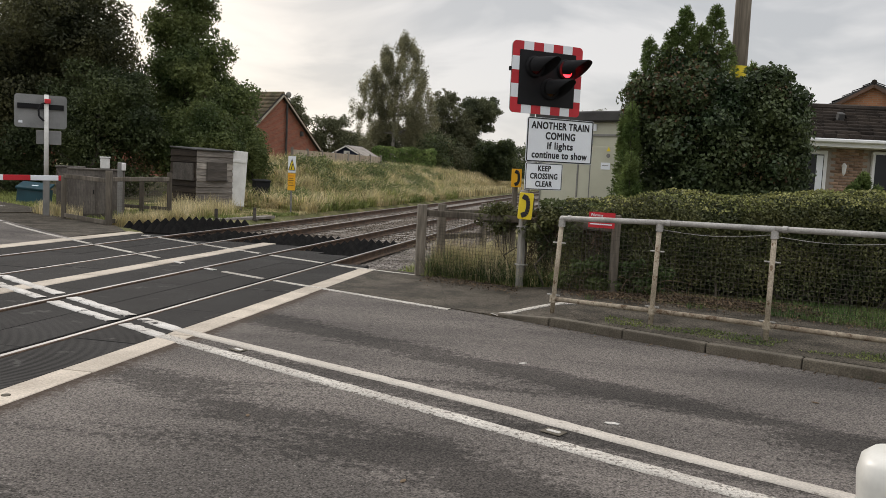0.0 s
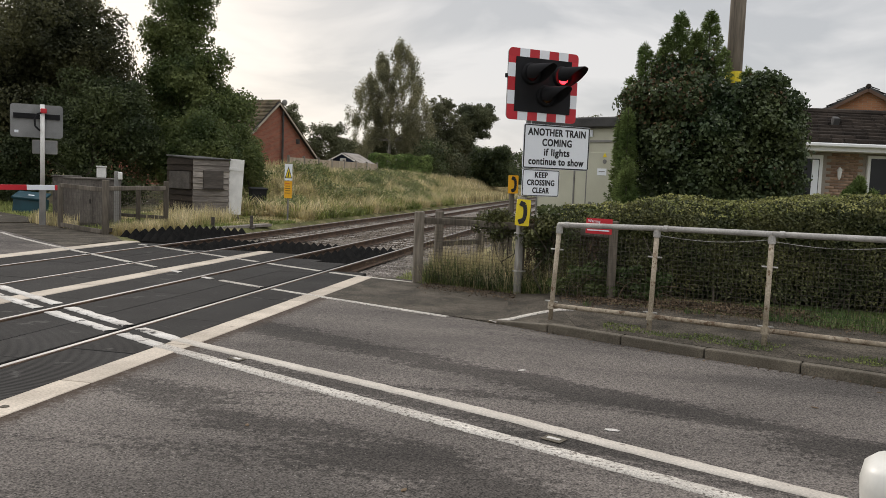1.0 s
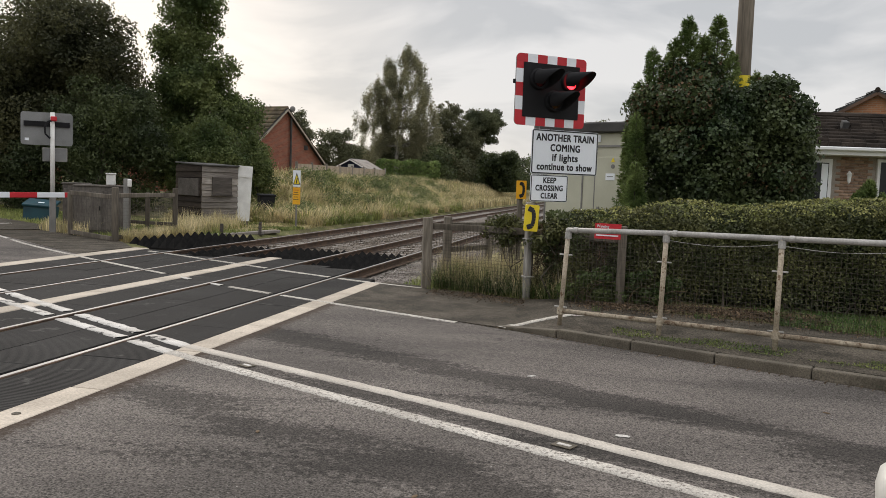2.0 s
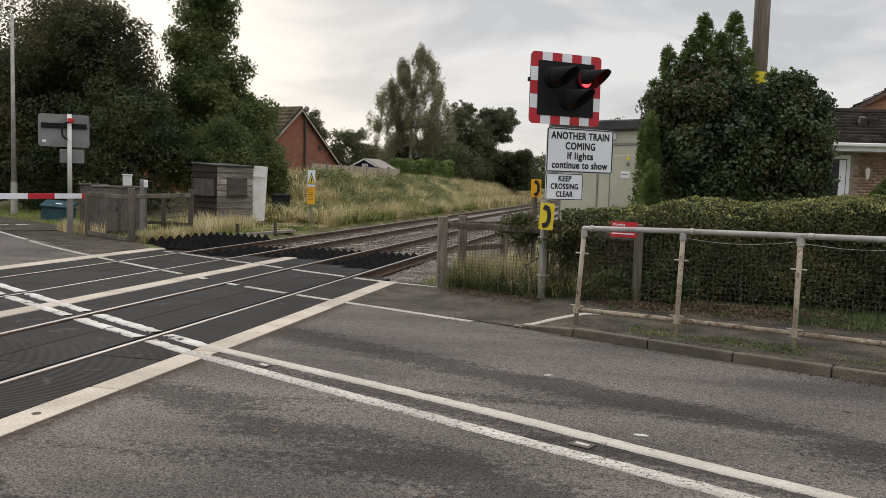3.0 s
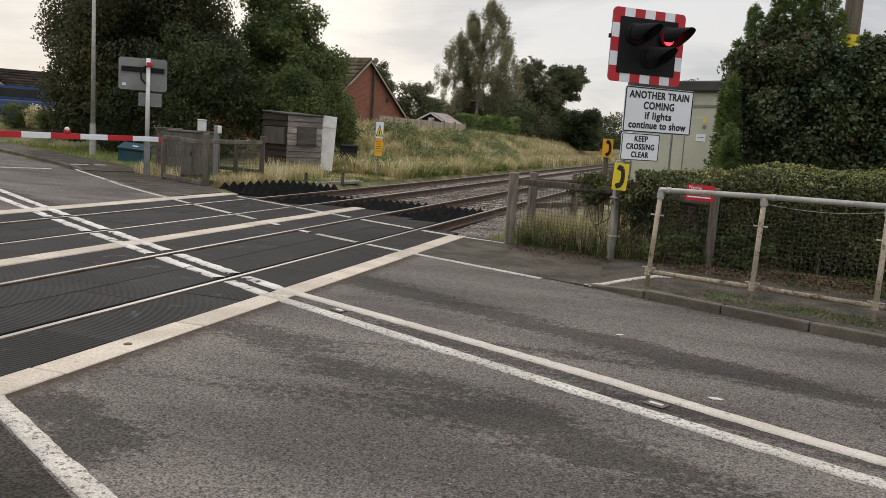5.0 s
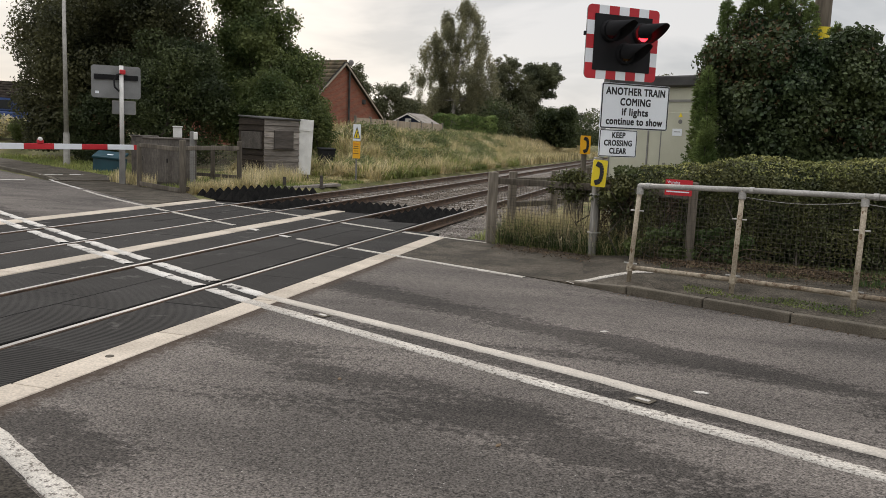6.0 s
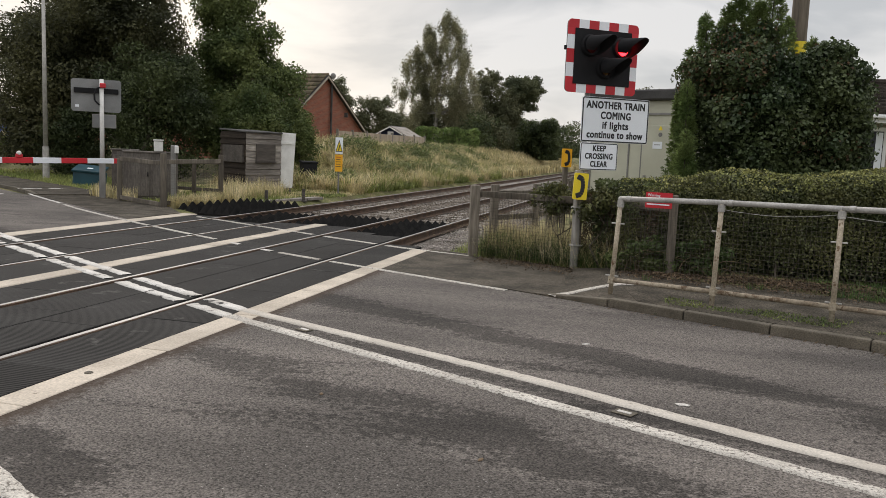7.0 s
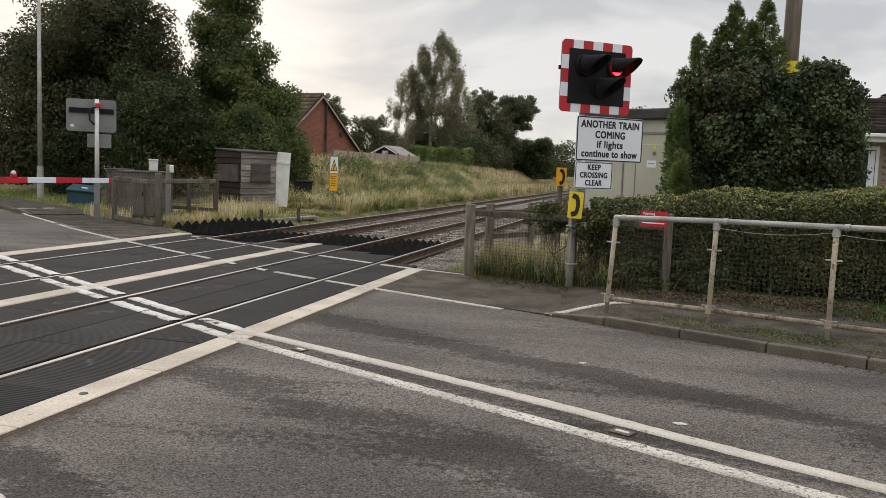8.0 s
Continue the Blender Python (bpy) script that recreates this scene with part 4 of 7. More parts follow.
def clipped_cell(x0, x1, z0, z1):
    """A cell of the chequered border, its outer corner rounded where it is a corner of the board."""
    bm = bmesh.new()
    r = 0.066
    cx, cz = (x0 + x1) / 2, (z0 + z1) / 2
    pts = []
    for sx, sz, a0 in ((1, 1, 0), (-1, 1, 90), (-1, -1, 180), (1, -1, 270)):
        px, pz = (x1 if sx > 0 else x0), (z1 if sz > 0 else z0)
        if abs(abs(px) - BW / 2) < 1e-4 and abs(abs(pz) - BH / 2) < 1e-4:
            for k in range(6):
                a = radians(a0 + 18 * k)
                pts.append((px - sx * r + r * math.cos(a), pz - sz * r + r * math.sin(a)))
        else:
            pts.append((px, pz))
    f = bm.faces.new([bm.verts.new((x, 0, z)) for x, z in pts])
    r2 = bmesh.ops.extrude_face_region(bm, geom=[f])
    for q in r2["geom"]:
        if isinstance(q, bmesh.types.BMVert):
            q.co.y -= 0.003
    return bm


E_ = 0.125
for row in (0, 1):
    xs = np.concatenate([[-BW / 2, -BW / 2 + 0.19], np.linspace(-BW / 2 + 0.19, BW / 2 - 0.19, 6)[1:-1], [BW / 2 - 0.19, BW / 2]])
    for j in range(7):
        z = BH / 2 - E_ if row == 0 else -BH / 2
        part("chequer", moved(clipped_cell(xs[j], xs[j + 1], z, z + E_), M @ Matrix.Translation((0, -0.011, 0))), RED if j % 2 == 0 else WHITE, board, "red reflective cell" if j % 2 == 0 else "white reflective cell")
    zs = np.array([-BH / 2 + E_, -BH / 2 + 0.225, -0.10, 0.10, BH / 2 - 0.225, BH / 2 - E_])
    for j in range(5):
        x = -BW / 2 if row == 0 else BW / 2 - E_
        if zs[j + 1] - zs[j] > 0.01:
            part("chequer", moved(clipped_cell(x, x + E_, zs[j], zs[j + 1]), M @ Matrix.Translation((0, -0.011, 0))), RED if j % 2 == 0 else WHITE, board, "red reflective cell" if j % 2 == 0 else "white reflective cell")


def visor(r, length):
    """A long cowl over a lens: a tube cut away underneath, open at the front, with an inside."""
    bm = bmesh.new()
    n = 22
    rings = []
    for rr in (r, r - 0.006):
        back, front = [], []
        for k in range(n + 1):
            a = radians(-70 + 282 * k / n)
            reach = length * (0.20 + 0.80 * min(1.0, max(0.0, math.sin(a) * 0.60 + 0.52)))
            back.append(bm.verts.new((rr * math.cos(a), 0, rr * math.sin(a))))
            front.append(bm.verts.new((rr * 0.97 * math.cos(a), -reach, rr * 0.97 * math.sin(a) - 0.03)))
        rings.append((back, front))
    for back, front in rings:
        for k in range(n):
            bm.faces.new((back[k], back[k + 1], front[k + 1], front[k]))
    for k in range(n):
        bm.faces.new((rings[0][1][k], rings[0][1][k + 1], rings[1][1][k + 1], rings[1][1][k]))
    return bm


for name, lx, lz, lens, lab in (("red_lamp", -0.235, 0.165, RED_OFF, "unlit red lamp in a long black cowl"), ("red_lamp", 0.315, 0.165, RED_LIT, "lit red lamp in a long black cowl"),
                                ("amber_lamp", 0.045, -0.145, AMBER_OFF, "unlit amber lamp in a long black cowl")):
    lm = M @ Matrix.Translation((lx, -0.03, lz))
    bm = bmesh.new()
    tube(bm, lm @ Vector((0, 0.0, 0)), lm @ Vector((0, -0.05, 0)), 0.165, 0.145, 24)
    lamp = part(name, bm, BLACK, sig, lab)
    bm = bmesh.new()
    bmesh.ops.create_uvsphere(bm, u_segments=24, v_segments=12, radius=1, matrix=lm @ Matrix.Translation((0, -0.045, 0)) @ pose(0, 0, 0, 0, 0, 20) @ Matrix.Diagonal((0.118, 0.05, 0.118, 1)))
    part("lens", bm, lens, lamp)
    part("cowl", smooth_mesh(bm_mesh("cowl", moved(visor(0.142, 0.40), lm @ Matrix.Translation((0, -0.045, 0)) @ pose(0, 0, 0, -3, 0, 20)), BLACK)), BLACK, lamp)
part("bracket", boxed((0.5, 0.05, 0.06), Matrix.Translation((0.12, -0.03, 3.3))), GREYPAINT, sig)
part("side_clip", boxed((0.03, 0.03, 0.06), Matrix.Translation((BX0 - BW / 2 - 0.02, BY0, 3.28))), BLACK, sig)

S1 = Matrix.Translation((0.545, -0.07, 2.265))
sign_a = part("upper_sign", moved(rounded_plate(1.20, 0.672, 0.012, 0.03), S1), WHITE, sig, "white rectangular sign with a black border")
part("sign_border", moved(outline(1.19, 0.662, 0.018, 0.03), S1 @ Matrix.Translation((0, -0.006, 0))), INK, sign_a)
for txt, z, w, size in (("ANOTHER TRAIN", 0.215, 1.04, 0.150), ("COMING", 0.062, 0.53, 0.150), ("if lights", -0.085, 0.46, 0.150), ("continue to show", -0.225, 1.0, 0.150)):
    lettering(txt, size, S1 @ Matrix.Translation((0, -0.0085, z)), sign_a, INK, 0.028, 1.0, "", w)
S2 = Matrix.Translation((0.285, -0.07, 1.712))
sign_b = part("lower_sign", moved(rounded_plate(0.665, 0.41, 0.012, 0.025), S2), WHITE, sig, "small white sign with a black border")
part("sign_border", moved(outline(0.655, 0.40, 0.012, 0.025), S2 @ Matrix.Translation((0, -0.006, 0))), INK, sign_b)
for txt, z, w in (("KEEP", 0.118, 0.225), ("CROSSING", 0.0, 0.485), ("CLEAR", -0.118, 0.295)):
    lettering(txt, 0.118, S2 @ Matrix.Translation((0, -0.0085, z)), sign_b, INK, 0.028, 1.0, "", w)
ph = thing("telephone_sign", pose(3.585, 5.09, 1.255, 0, 3, 14), "yellow crossing telephone plate with a black handset", "telephone sign", "telephone signs")
part("plate", moved(rounded_plate(0.21, 0.40, 0.06, 0.02), Matrix()), YELLOW, ph)
part("handset_mark", moved(handset(0.95), pose(-0.02, -0.034, 0.0) @ Matrix.Diagonal((1.0, 0.2, 1, 1))), INK, ph, "black handset symbol")
ph2 = thing("telephone_sign", pose(2.62, 11.6, 0.0, 0, 0, 25), "orange telephone plate on a distant timber post", "telephone sign", "telephone signs")
part("plate", moved(rounded_plate(0.24, 0.42, 0.02, 0.02), Matrix.Translation((0, 0, 1.66))), AMBER, ph2)
part("handset_mark", moved(handset(1.0), pose(0, -0.014, 1.66) @ Matrix.Diagonal((1, 0.2, 1, 1))), INK, ph2, "black handset symbol")
part("post", boxed((0.1, 0.1, 2.0), Matrix.Translation((0, 0.065, 0.85))), WOOD, ph2)

# ---- the tubular guard rail ----
GP = [(4.25, 2.52, 0.09, 1.225), (5.395, 2.16, 0.095, 1.255), (6.56, 1.72, 0.10, 1.275), (7.72, 1.27, 0.105, 1.295), (8.9, 0.80, 0.11, 1.31), (10.1, 0.28, 0.11, 1.32)]
TOPS = [(4.315, 2.50), (5.425, 2.17), (6.565, 1.72), (7.72, 1.27), (8.9, 0.80), (10.1, 0.28)]
gr = thing("guard_rail", Matrix(), "galvanised tubular guard rail with stained posts and wire mesh infill", "guard rail")
for (x, y, z0, z1), (tx, ty) in zip(GP, TOPS):
    post = part("post", smooth_mesh(bm_mesh("post", tubed((x, y, z0 - 0.15), (tx, ty, z1 - 0.01), 0.028, 0.028, 12), TANTUBE)), TANTUBE, gr, "stained tubular post")
    for zz in (0.30, 0.93):
        f = (zz - z0) / (z1 - z0)
        cx, cy = x + (tx - x) * f, y + (ty - y) * f
        part("clip", tubed((cx - 0.075, cy + 0.03, zz), (cx + 0.075, cy - 0.03, zz), 0.009, 0.009, 6), GALV, post, "small wire clip")
    part("lower_socket", tubed((x + (tx - x) * 0.14, y, z0 + 0.12), (x + (tx - x) * 0.19, y, z0 + 0.20), 0.041, 0.041, 12), TANTUBE, post)
    part("upper_socket", tubed((tx, ty, z1 - 0.10), (tx, ty, z1 - 0.02), 0.040, 0.040, 12), GALV, post)
for j in range(len(GP) - 1):
    a, b = (*TOPS[j], GP[j][3]), (*TOPS[j + 1], GP[j + 1][3])
    tr_ = part("top_rail", smooth_mesh(bm_mesh("top_rail", tubed(a, b, 0.031, 0.031, 12), GALV)), GALV, gr, "grey galvanised top tube")
    q = Vector(a).lerp(Vector(b), 0.06); q2 = Vector(a).lerp(Vector(b), 0.10)
    part("sleeve", tubed(q, q2, 0.037, 0.037, 12), GALV, tr_)
    la = (GP[j][0] + 0.01, GP[j][1], GP[j][2] + 0.16); lb = (GP[j + 1][0] + 0.01, GP[j + 1][1], GP[j + 1][2] + 0.16)
    part("bottom_rail", smooth_mesh(bm_mesh("bottom_rail", tubed(la, lb, 0.028, 0.028, 12), RUSTTUBE)), RUSTTUBE, gr, "rusting bottom tube")
    part("wire_mesh", wire_grid("wire_mesh", (GP[j][0] + 0.08, GP[j][1] + 0.0), (GP[j + 1][0] - 0.05, GP[j + 1][1] + 0.02), GP[j][2] + 0.21, GP[j][3] - 0.08, 0.05, 0.0012, WIRE, 0.02), WIRE, gr, "fine welded wire mesh")
for j in range(1, len(GP) - 1):
    a, b = Vector((*TOPS[j], GP[j][3] - 0.075)), Vector((*TOPS[j + 1], GP[j + 1][3] - 0.06))
    bm = bmesh.new()
    sag = [a.lerp(b, q) + Vector((0, 0.02, -0.05 * math.sin(math.pi * q))) for q in np.linspace(0, 1, 9)]
    for q0, q1 in zip(sag[:-1], sag[1:]):
        tube(bm, q0, q1, 0.0035, 0.0035, 5, False)
    part("slack_wire", bm, GALV, gr, "slack galvanised wire")
bm = bmesh.new()
bmesh.ops.create_uvsphere(bm, u_segments=14, v_segments=10, radius=0.036, matrix=Matrix.Translation((*TOPS[0], GP[0][3] - 0.004)))
part("corner_elbow", bm, GALV, gr)

# ---- timber and mesh fence by the signal, warning sign ----
def timber_post(parent, x, y, z0, h, w=0.13, lean=0.0, top=0.0):
    return part("post", boxed((w, w * 0.8, h), pose(x, y, z0 + h / 2, lean, lean * 0.5, 25), 0.012), WOOD, parent)


fence = thing("mesh_fence", Matrix(), "weathered timber fence with rusty wire mesh, overgrown with grass", "fence")
FP = [(1.82, 5.76), (3.56, 5.34), (4.95, 4.44)]
for j, (x, y) in enumerate(FP):
    timber_post(fence, x, y, -0.1, (1.27, 1.22, 1.32)[j], (0.15, 0.10, 0.105)[j])
for j in range(2):
    a, b = Vector((*FP[j], 1.03)), Vector((*FP[j + 1], 1.03))
    d = b - a
    part("fence_rail", boxed((d.length, 0.045, 0.10), Matrix.Translation((a + b) / 2 + Vector((0, 0.05, 0))) @ d.to_track_quat("X", "Z").to_matrix().to_4x4(), 0.006), WOOD, fence)
for j in range(2):
    part("wire_mesh", wire_grid("wire_mesh", FP[j], FP[j + 1], 0.04, 1.06, 0.055, 0.0017, WIRE), WIRE, fence, "rusty welded wire mesh")
back = thing("trackside_fence", Matrix(), "leaning old timber fence running beside the railway", "fence")
BP = [(2.06, 6.2), (2.55, 7.6), (2.72, 8.3), (2.5, 11.0), (2.2, 14.0), (2.1, 17.5), (2.05, 21)]
for j, (x, y) in enumerate(BP):
    timber_post(back, x, y, -0.2, 1.38 if j < 3 else 1.2, 0.13, (0, 2, -3, 1, 0, 2, 1)[j])
for j in range(len(BP) - 1):
    for z in (0.62, 1.03):
        a, b = Vector((*BP[j], z)), Vector((*BP[j + 1], z - 0.02))
        d = b - a
        part("fence_rail", boxed((d.length, 0.04, 0.09), Matrix.Translation((a + b) / 2) @ d.to_track_quat("X", "Z").to_matrix().to_4x4(), 0.006), WOOD, back)
rs = thing("warning_sign", pose(4.745, 4.27, 1.145, 0, 1.5, 12), "red enamel trespass warning sign with white writing on the fence", "sign")
part("plate", moved(rounded_plate(0.365, 0.215, 0.008, 0.008), Matrix()), RED, rs)
lettering("Warning", 0.055, Matrix.Translation((-0.075, -0.006, 0.066)), rs, WHITE, 0.01, 1.0, "white lettering", 0.17)
for z, w in ((0.014, 0.27), (-0.022, 0.29), (-0.058, 0.31)):
    part("text_bar", boxed((w, 0.003, 0.017), Matrix.Translation((-0.01, -0.0065, z))), WHITE, rs, "unreadable white line of text")

# ---- far side: back of the other signal, barrier, fence, cabinets ----
fs = thing("level_crossing_signal", pose(-10.56, 12.66, 0, 0, 0, 37), "back of a crossing signal with grey plates on a white post", "crossing signal")
part("lower_post", boxed((0.17, 0.15, 1.1), Matrix.Translation((0, 0, 0.5)), 0.015), GREYPAINT, fs, "grey square lower post")
part("post", smooth_mesh(bm_mesh("post", tubed((0, 0, 1.0), (0.0, 0, 3.32), 0.062, 0.058, 14), WHITEPAINT)), WHITEPAINT, fs, "white tubular post")
FM = Matrix.Translation((-0.14, 0.10, 2.86))
fb = part("backboard", moved(rounded_plate(1.30, 0.90, 0.02, 0.08), FM), GREYPLATE, fs, "grey back of the signal board")
part("stiffener", boxed((1.15, 0.05, 0.14), FM @ Matrix.Translation((0.0, -0.035, 0.13))), BLACK, fb, "black stiffening bar")
part("label_patch", boxed((0.10, 0.004, 0.07), FM @ Matrix.Translation((-0.5, -0.013, -0.3))), WHITE, fb)
part("lower_plate", moved(rounded_plate(0.63, 0.38, 0.015, 0.02), Matrix.Translation((0.06, 0.10, 2.16))), GREYPLATE, fs, "small grey back of a sign")
part("lower_plate_edge", moved(outline(0.63, 0.38, 0.03, 0.02), Matrix.Translation((0.06, 0.09, 2.16))), GREYPAINT, fs)
bm = bmesh.new()
cp = [(0.0, -0.05, 3.10), (-0.12, -0.10, 3.05), (-0.19, -0.11, 2.9), (-0.18, -0.11, 2.72), (-0.06, -0.08, 2.60)]
for a, b in zip(cp[:-1], cp[1:]):
    tube(bm, a, b, 0.025, 0.025, 8)
part("cable_loop", bm, BLACK, fs)
part("red_cap", boxed((0.16, 0.14, 0.13), Matrix.Translation((0.03, -0.05, 3.14)), 0.02), RED, fs, "small red fitting")

arm_tip, arm_far = Vector((-9.95, 12.57, 1.065)), Vector((-14.9, 5.45, 0.945))
ba = thing("crossing_barrier", Matrix(), "lowered crossing barrier arm banded red and white", "barrier")
d = arm_far - arm_tip
L = d.length
rot = d.to_track_quat("X", "Z").to_matrix().to_4x4()
cuts = [0.0, 0.14, 0.85, 1.52, 2.22, 2.95, 3.65, 4.35, 5.05, 5.75, 6.45, 7.15, 7.85, L]
for j in range(len(cuts) - 1):
    a, b = cuts[j], min(cuts[j + 1], L)
    part("arm_section", boxed((b - a, 0.05, 0.135 + 0.004 * j), Matrix.Translation(arm_tip + d * ((a + b) / 2 / L)) @ rot, 0.006), RED if j % 2 == 0 else WHITE, ba, "red band" if j % 2 == 0 else "white band")
for s in (2.55, 6.0):
    q = arm_tip + d * (s / L)
    lm = part("arm_lamp", boxed((0.16, 0.10, 0.11), Matrix.Translation(q + Vector((0, 0, 0.12))) @ rot, 0.02), RED, ba, "small red arm lamp")
    bm = bmesh.new()
    bmesh.ops.create_uvsphere(bm, u_segments=12, v_segments=8, radius=0.065, matrix=Matrix.Translation(q + Vector((0, 0, 0.18))))
    part("lamp_dome", bm, WHITEPAINT, lm)
part("pivot_box", boxed((0.7, 0.55, 1.15), pose(arm_far.x, arm_far.y, 0.575, 0, 0, 55), 0.04, 2), GREYPAINT, ba)

ff = thing("timber_fence", Matrix(), "weathered post and rail fence with wire mesh round the crossing equipment", "fence")
QP = [(-9.55, 12.05), (-7.45, 10.95), (-7.62, 14.05)]
for j, (x, y) in enumerate(QP):
    timber_post(ff, x, y, -0.12, (1.28, 1.48, 1.46)[j], (0.12, 0.155, 0.135)[j])
for j in range(2):
    for z in (0.10, 1.15):
        a, b = Vector((*QP[j], z)), Vector((*QP[j + 1], z - (0.0 if j else 0.04)))
        d = b - a
        part("fence_rail", boxed((d.length, 0.05, 0.11), Matrix.Translation((a + b) / 2) @ d.to_track_quat("X", "Z").to_matrix().to_4x4(), 0.008), WOOD, ff)
    part("wire_mesh", wire_grid("wire_mesh", QP[j], QP[j + 1], 0.1, 1.12, 0.09, 0.0014, WIRE), WIRE, ff, "dark wire mesh")
for j in range(1, 4):
    a = Vector((-7.62, 14.05, 0)).lerp(Vector((-10.6, 14.6, 0)), j / 3)
    timber_post(ff, a.x, a.y, -0.1, 1.28, 0.12)
for z in (0.3, 1.1):
    a, b = Vector((-7.62, 14.08, z)), Vector((-10.6, 14.62, z))
    d = b - a
    part("fence_rail", boxed((d.length, 0.04, 0.10), Matrix.Translation((a + b) / 2) @ d.to_track_quat("X", "Z").to_matrix().to_4x4(), 0.008), WOOD, ff)


def cabinet(x, y, ang, w, dpt, h, material, label, name="equipment_cabinet"):
    t = thing(name, pose(x, y, spot_z(x, y) - 0.02, 0, 0, ang), label, "cabinet", "trackside cabinets")
    part("body", boxed((w, dpt, h), Matrix.Translation((0, 0, h / 2)), 0.02, 2), material, t)
    part("lid", boxed((w + 0.06, dpt + 0.06, 0.05), Matrix.Translation((0, 0, h + 0.02)), 0.012), material, t)
    dr = part("door", boxed((w * 0.44, 0.02, h * 0.82), Matrix.Translation((-w * 0.23, -dpt / 2 - 0.008, h * 0.5)), 0.006), material, t)
    part("door", boxed((w * 0.44, 0.02, h * 0.82), Matrix.Translation((w * 0.23, -dpt / 2 - 0.008, h * 0.5)), 0.006), material, t)
    part("handle", boxed((0.03, 0.03, 0.12), Matrix.Translation((-w * 0.04, -dpt / 2 - 0.03, h * 0.55)), 0.005), BLACK, dr)
    return t


cabinet(-9.5, 13.40, 30, 1.45, 0.5, 1.36, GREYWOOD, "weathered grey barrier machine cabinet behind the fence")
cabinet(-10.75, 13.95, 30, 0.7, 0.5, 1.40, GREYWOOD, "dark weathered cabinet beside the fence")
wb = thing("white_meter_box", pose(-9.30, 13.48, 1.365, 0, 0, 30), "small white box on top of the grey cabinet", "box")
part("box_body", boxed((0.24, 0.22, 0.30), Matrix.Translation((0, 0, 0.15)), 0.02), WHITEPAINT, wb)
part("box_lid", boxed((0.27, 0.25, 0.04), Matrix.Translation((0, 0, 0.32)), 0.01), WHITEPAINT, wb)
cpst = thing("marker_post", pose(-8.58, 13.12, -0.05, 0, 0, 20), "pale concrete marker post behind the fence", "post")
part("shaft", boxed((0.13, 0.11, 1.62), Matrix.Translation((0, 0, 0.81)), 0.02), GREYPAINT, cpst)
part("cap", boxed((0.10, 0.14, 0.22), Matrix.Translation((0.09, 0, 1.50)), 0.02), WHITEPAINT, cpst)

hut = thing("lineside_hut", pose(-8.83, 19.03, -0.03, 0, 0, 57), "silvered overlapping board hut with a felt roof beside the line", "hut")
HW, HD, HH = 1.38, 1.85, 2.12
part("frame", boxed((HW - 0.06, HD - 0.06, HH - 0.04), Matrix.Translation((0, HD / 2, HH / 2))), DARKWOOD, hut)
pm = bm_mesh("plank", boxed((HW, 0.028, 0.24), pose(0, 0, 0, -9), 0.004), PLANK)
ps = bm_mesh("plank", boxed((HD, 0.028, 0.24), pose(0, 0, 0, -9), 0.004), BROWNPLANK)
for k in range(10):
    z = 0.13 + 0.21 * k
    piece("plank", pm, hut, pose(RNG.normal(0, 0.004), 0.0, z))
    piece("plank", ps, hut, pose(-HW / 2 + 0.0, HD / 2, z, 0, 0, -90))
    piece("plank", ps, hut, pose(HW / 2 - 0.0, HD / 2, z, 0, 0, 90))
part("roof", boxed((HW + 0.08, HD + 0.12, 0.05), pose(0, HD / 2 - 0.02, HH + 0.05, 2.5), 0.01), DARKROOF, hut, "dark felt roof")
hp = part("hatch", boxed((0.76, 0.06, 0.62), Matrix.Translation((0.06, -0.05, 1.42)), 0.008), DARKWOOD, hut, "dark square hatch")
part("hatch_sill", boxed((0.80, 0.09, 0.03), Matrix.Translation((0.06, -0.065, 1.09))), DARKWOOD, hp)
part("side_hatch", boxed((0.07, 1.45, 0.60), Matrix.Translation((-HW / 2 - 0.05, HD / 2 - 0.1, 1.36)), 0.008), DARKWOOD, hut, "dark side hatch")
dl = part("door", boxed((0.50, 0.05, 1.95), pose(HW / 2 + 0.23, -0.06, 1.18, 0, 3.0, -27), 0.008), WHITEPAINT, hut, "open peeling white door")
part("door_ledge", boxed((0.47, 0.03, 0.09), pose(HW / 2 + 0.23, -0.10, 1.80, 0, 3.0, -27)), WHITEPAINT, dl)

part("door_step", boxed((0.45, 0.4, 0.2), pose(HW / 2 + 0.22, 0.1, 0.08, 0, 0, -27), 0.01), DARKWOOD, hut)
bn2 = thing("dark_bin", pose(-9.3, 23.9, spot_z(-9.3, 23.9) - 0.02, 0, 0, 40), "dark box bin half hidden in scrub beside the hut", "bin")
part("bin_body", boxed((0.62, 0.5, 1.0), Matrix.Translation((0, 0, 0.50)), 0.03, 2), BLACK, bn2)
part("bin_lid", boxed((0.68, 0.56, 0.07), pose(0, 0, 1.03, 4), 0.02, 2), BLACK, bn2)

ys = thing("electrical_warning_sign", pose(-6.75, 20.9, -0.05, 0, 0, 20), "tall narrow white and yellow electrical warning sign on a post", "warning sign")
part("post", tubed((0, 0.05, 0), (0, 0.05, 1.95), 0.03, 0.03, 8), GREYPAINT, ys)
part("upper_plate", moved(rounded_plate(0.275, 0.60, 0.012, 0.01), Matrix.Translation((0, 0, 1.80))), WHITE, ys, "white plate")
bm = bmesh.new()
bm.faces.new([bm.verts.new(c) for c in ((-0.128, -0.012, 1.58), (0.128, -0.012, 1.58), (0, -0.012, 2.02))])
tri = part("triangle", bm, INK, ys, "black warning triangle")
bm = bmesh.new()
bm.faces.new([bm.verts.new(c) for c in ((-0.098, -0.015, 1.605), (0.098, -0.015, 1.605), (0, -0.015, 1.945))])
part("triangle_field", bm, YELLOW, tri)
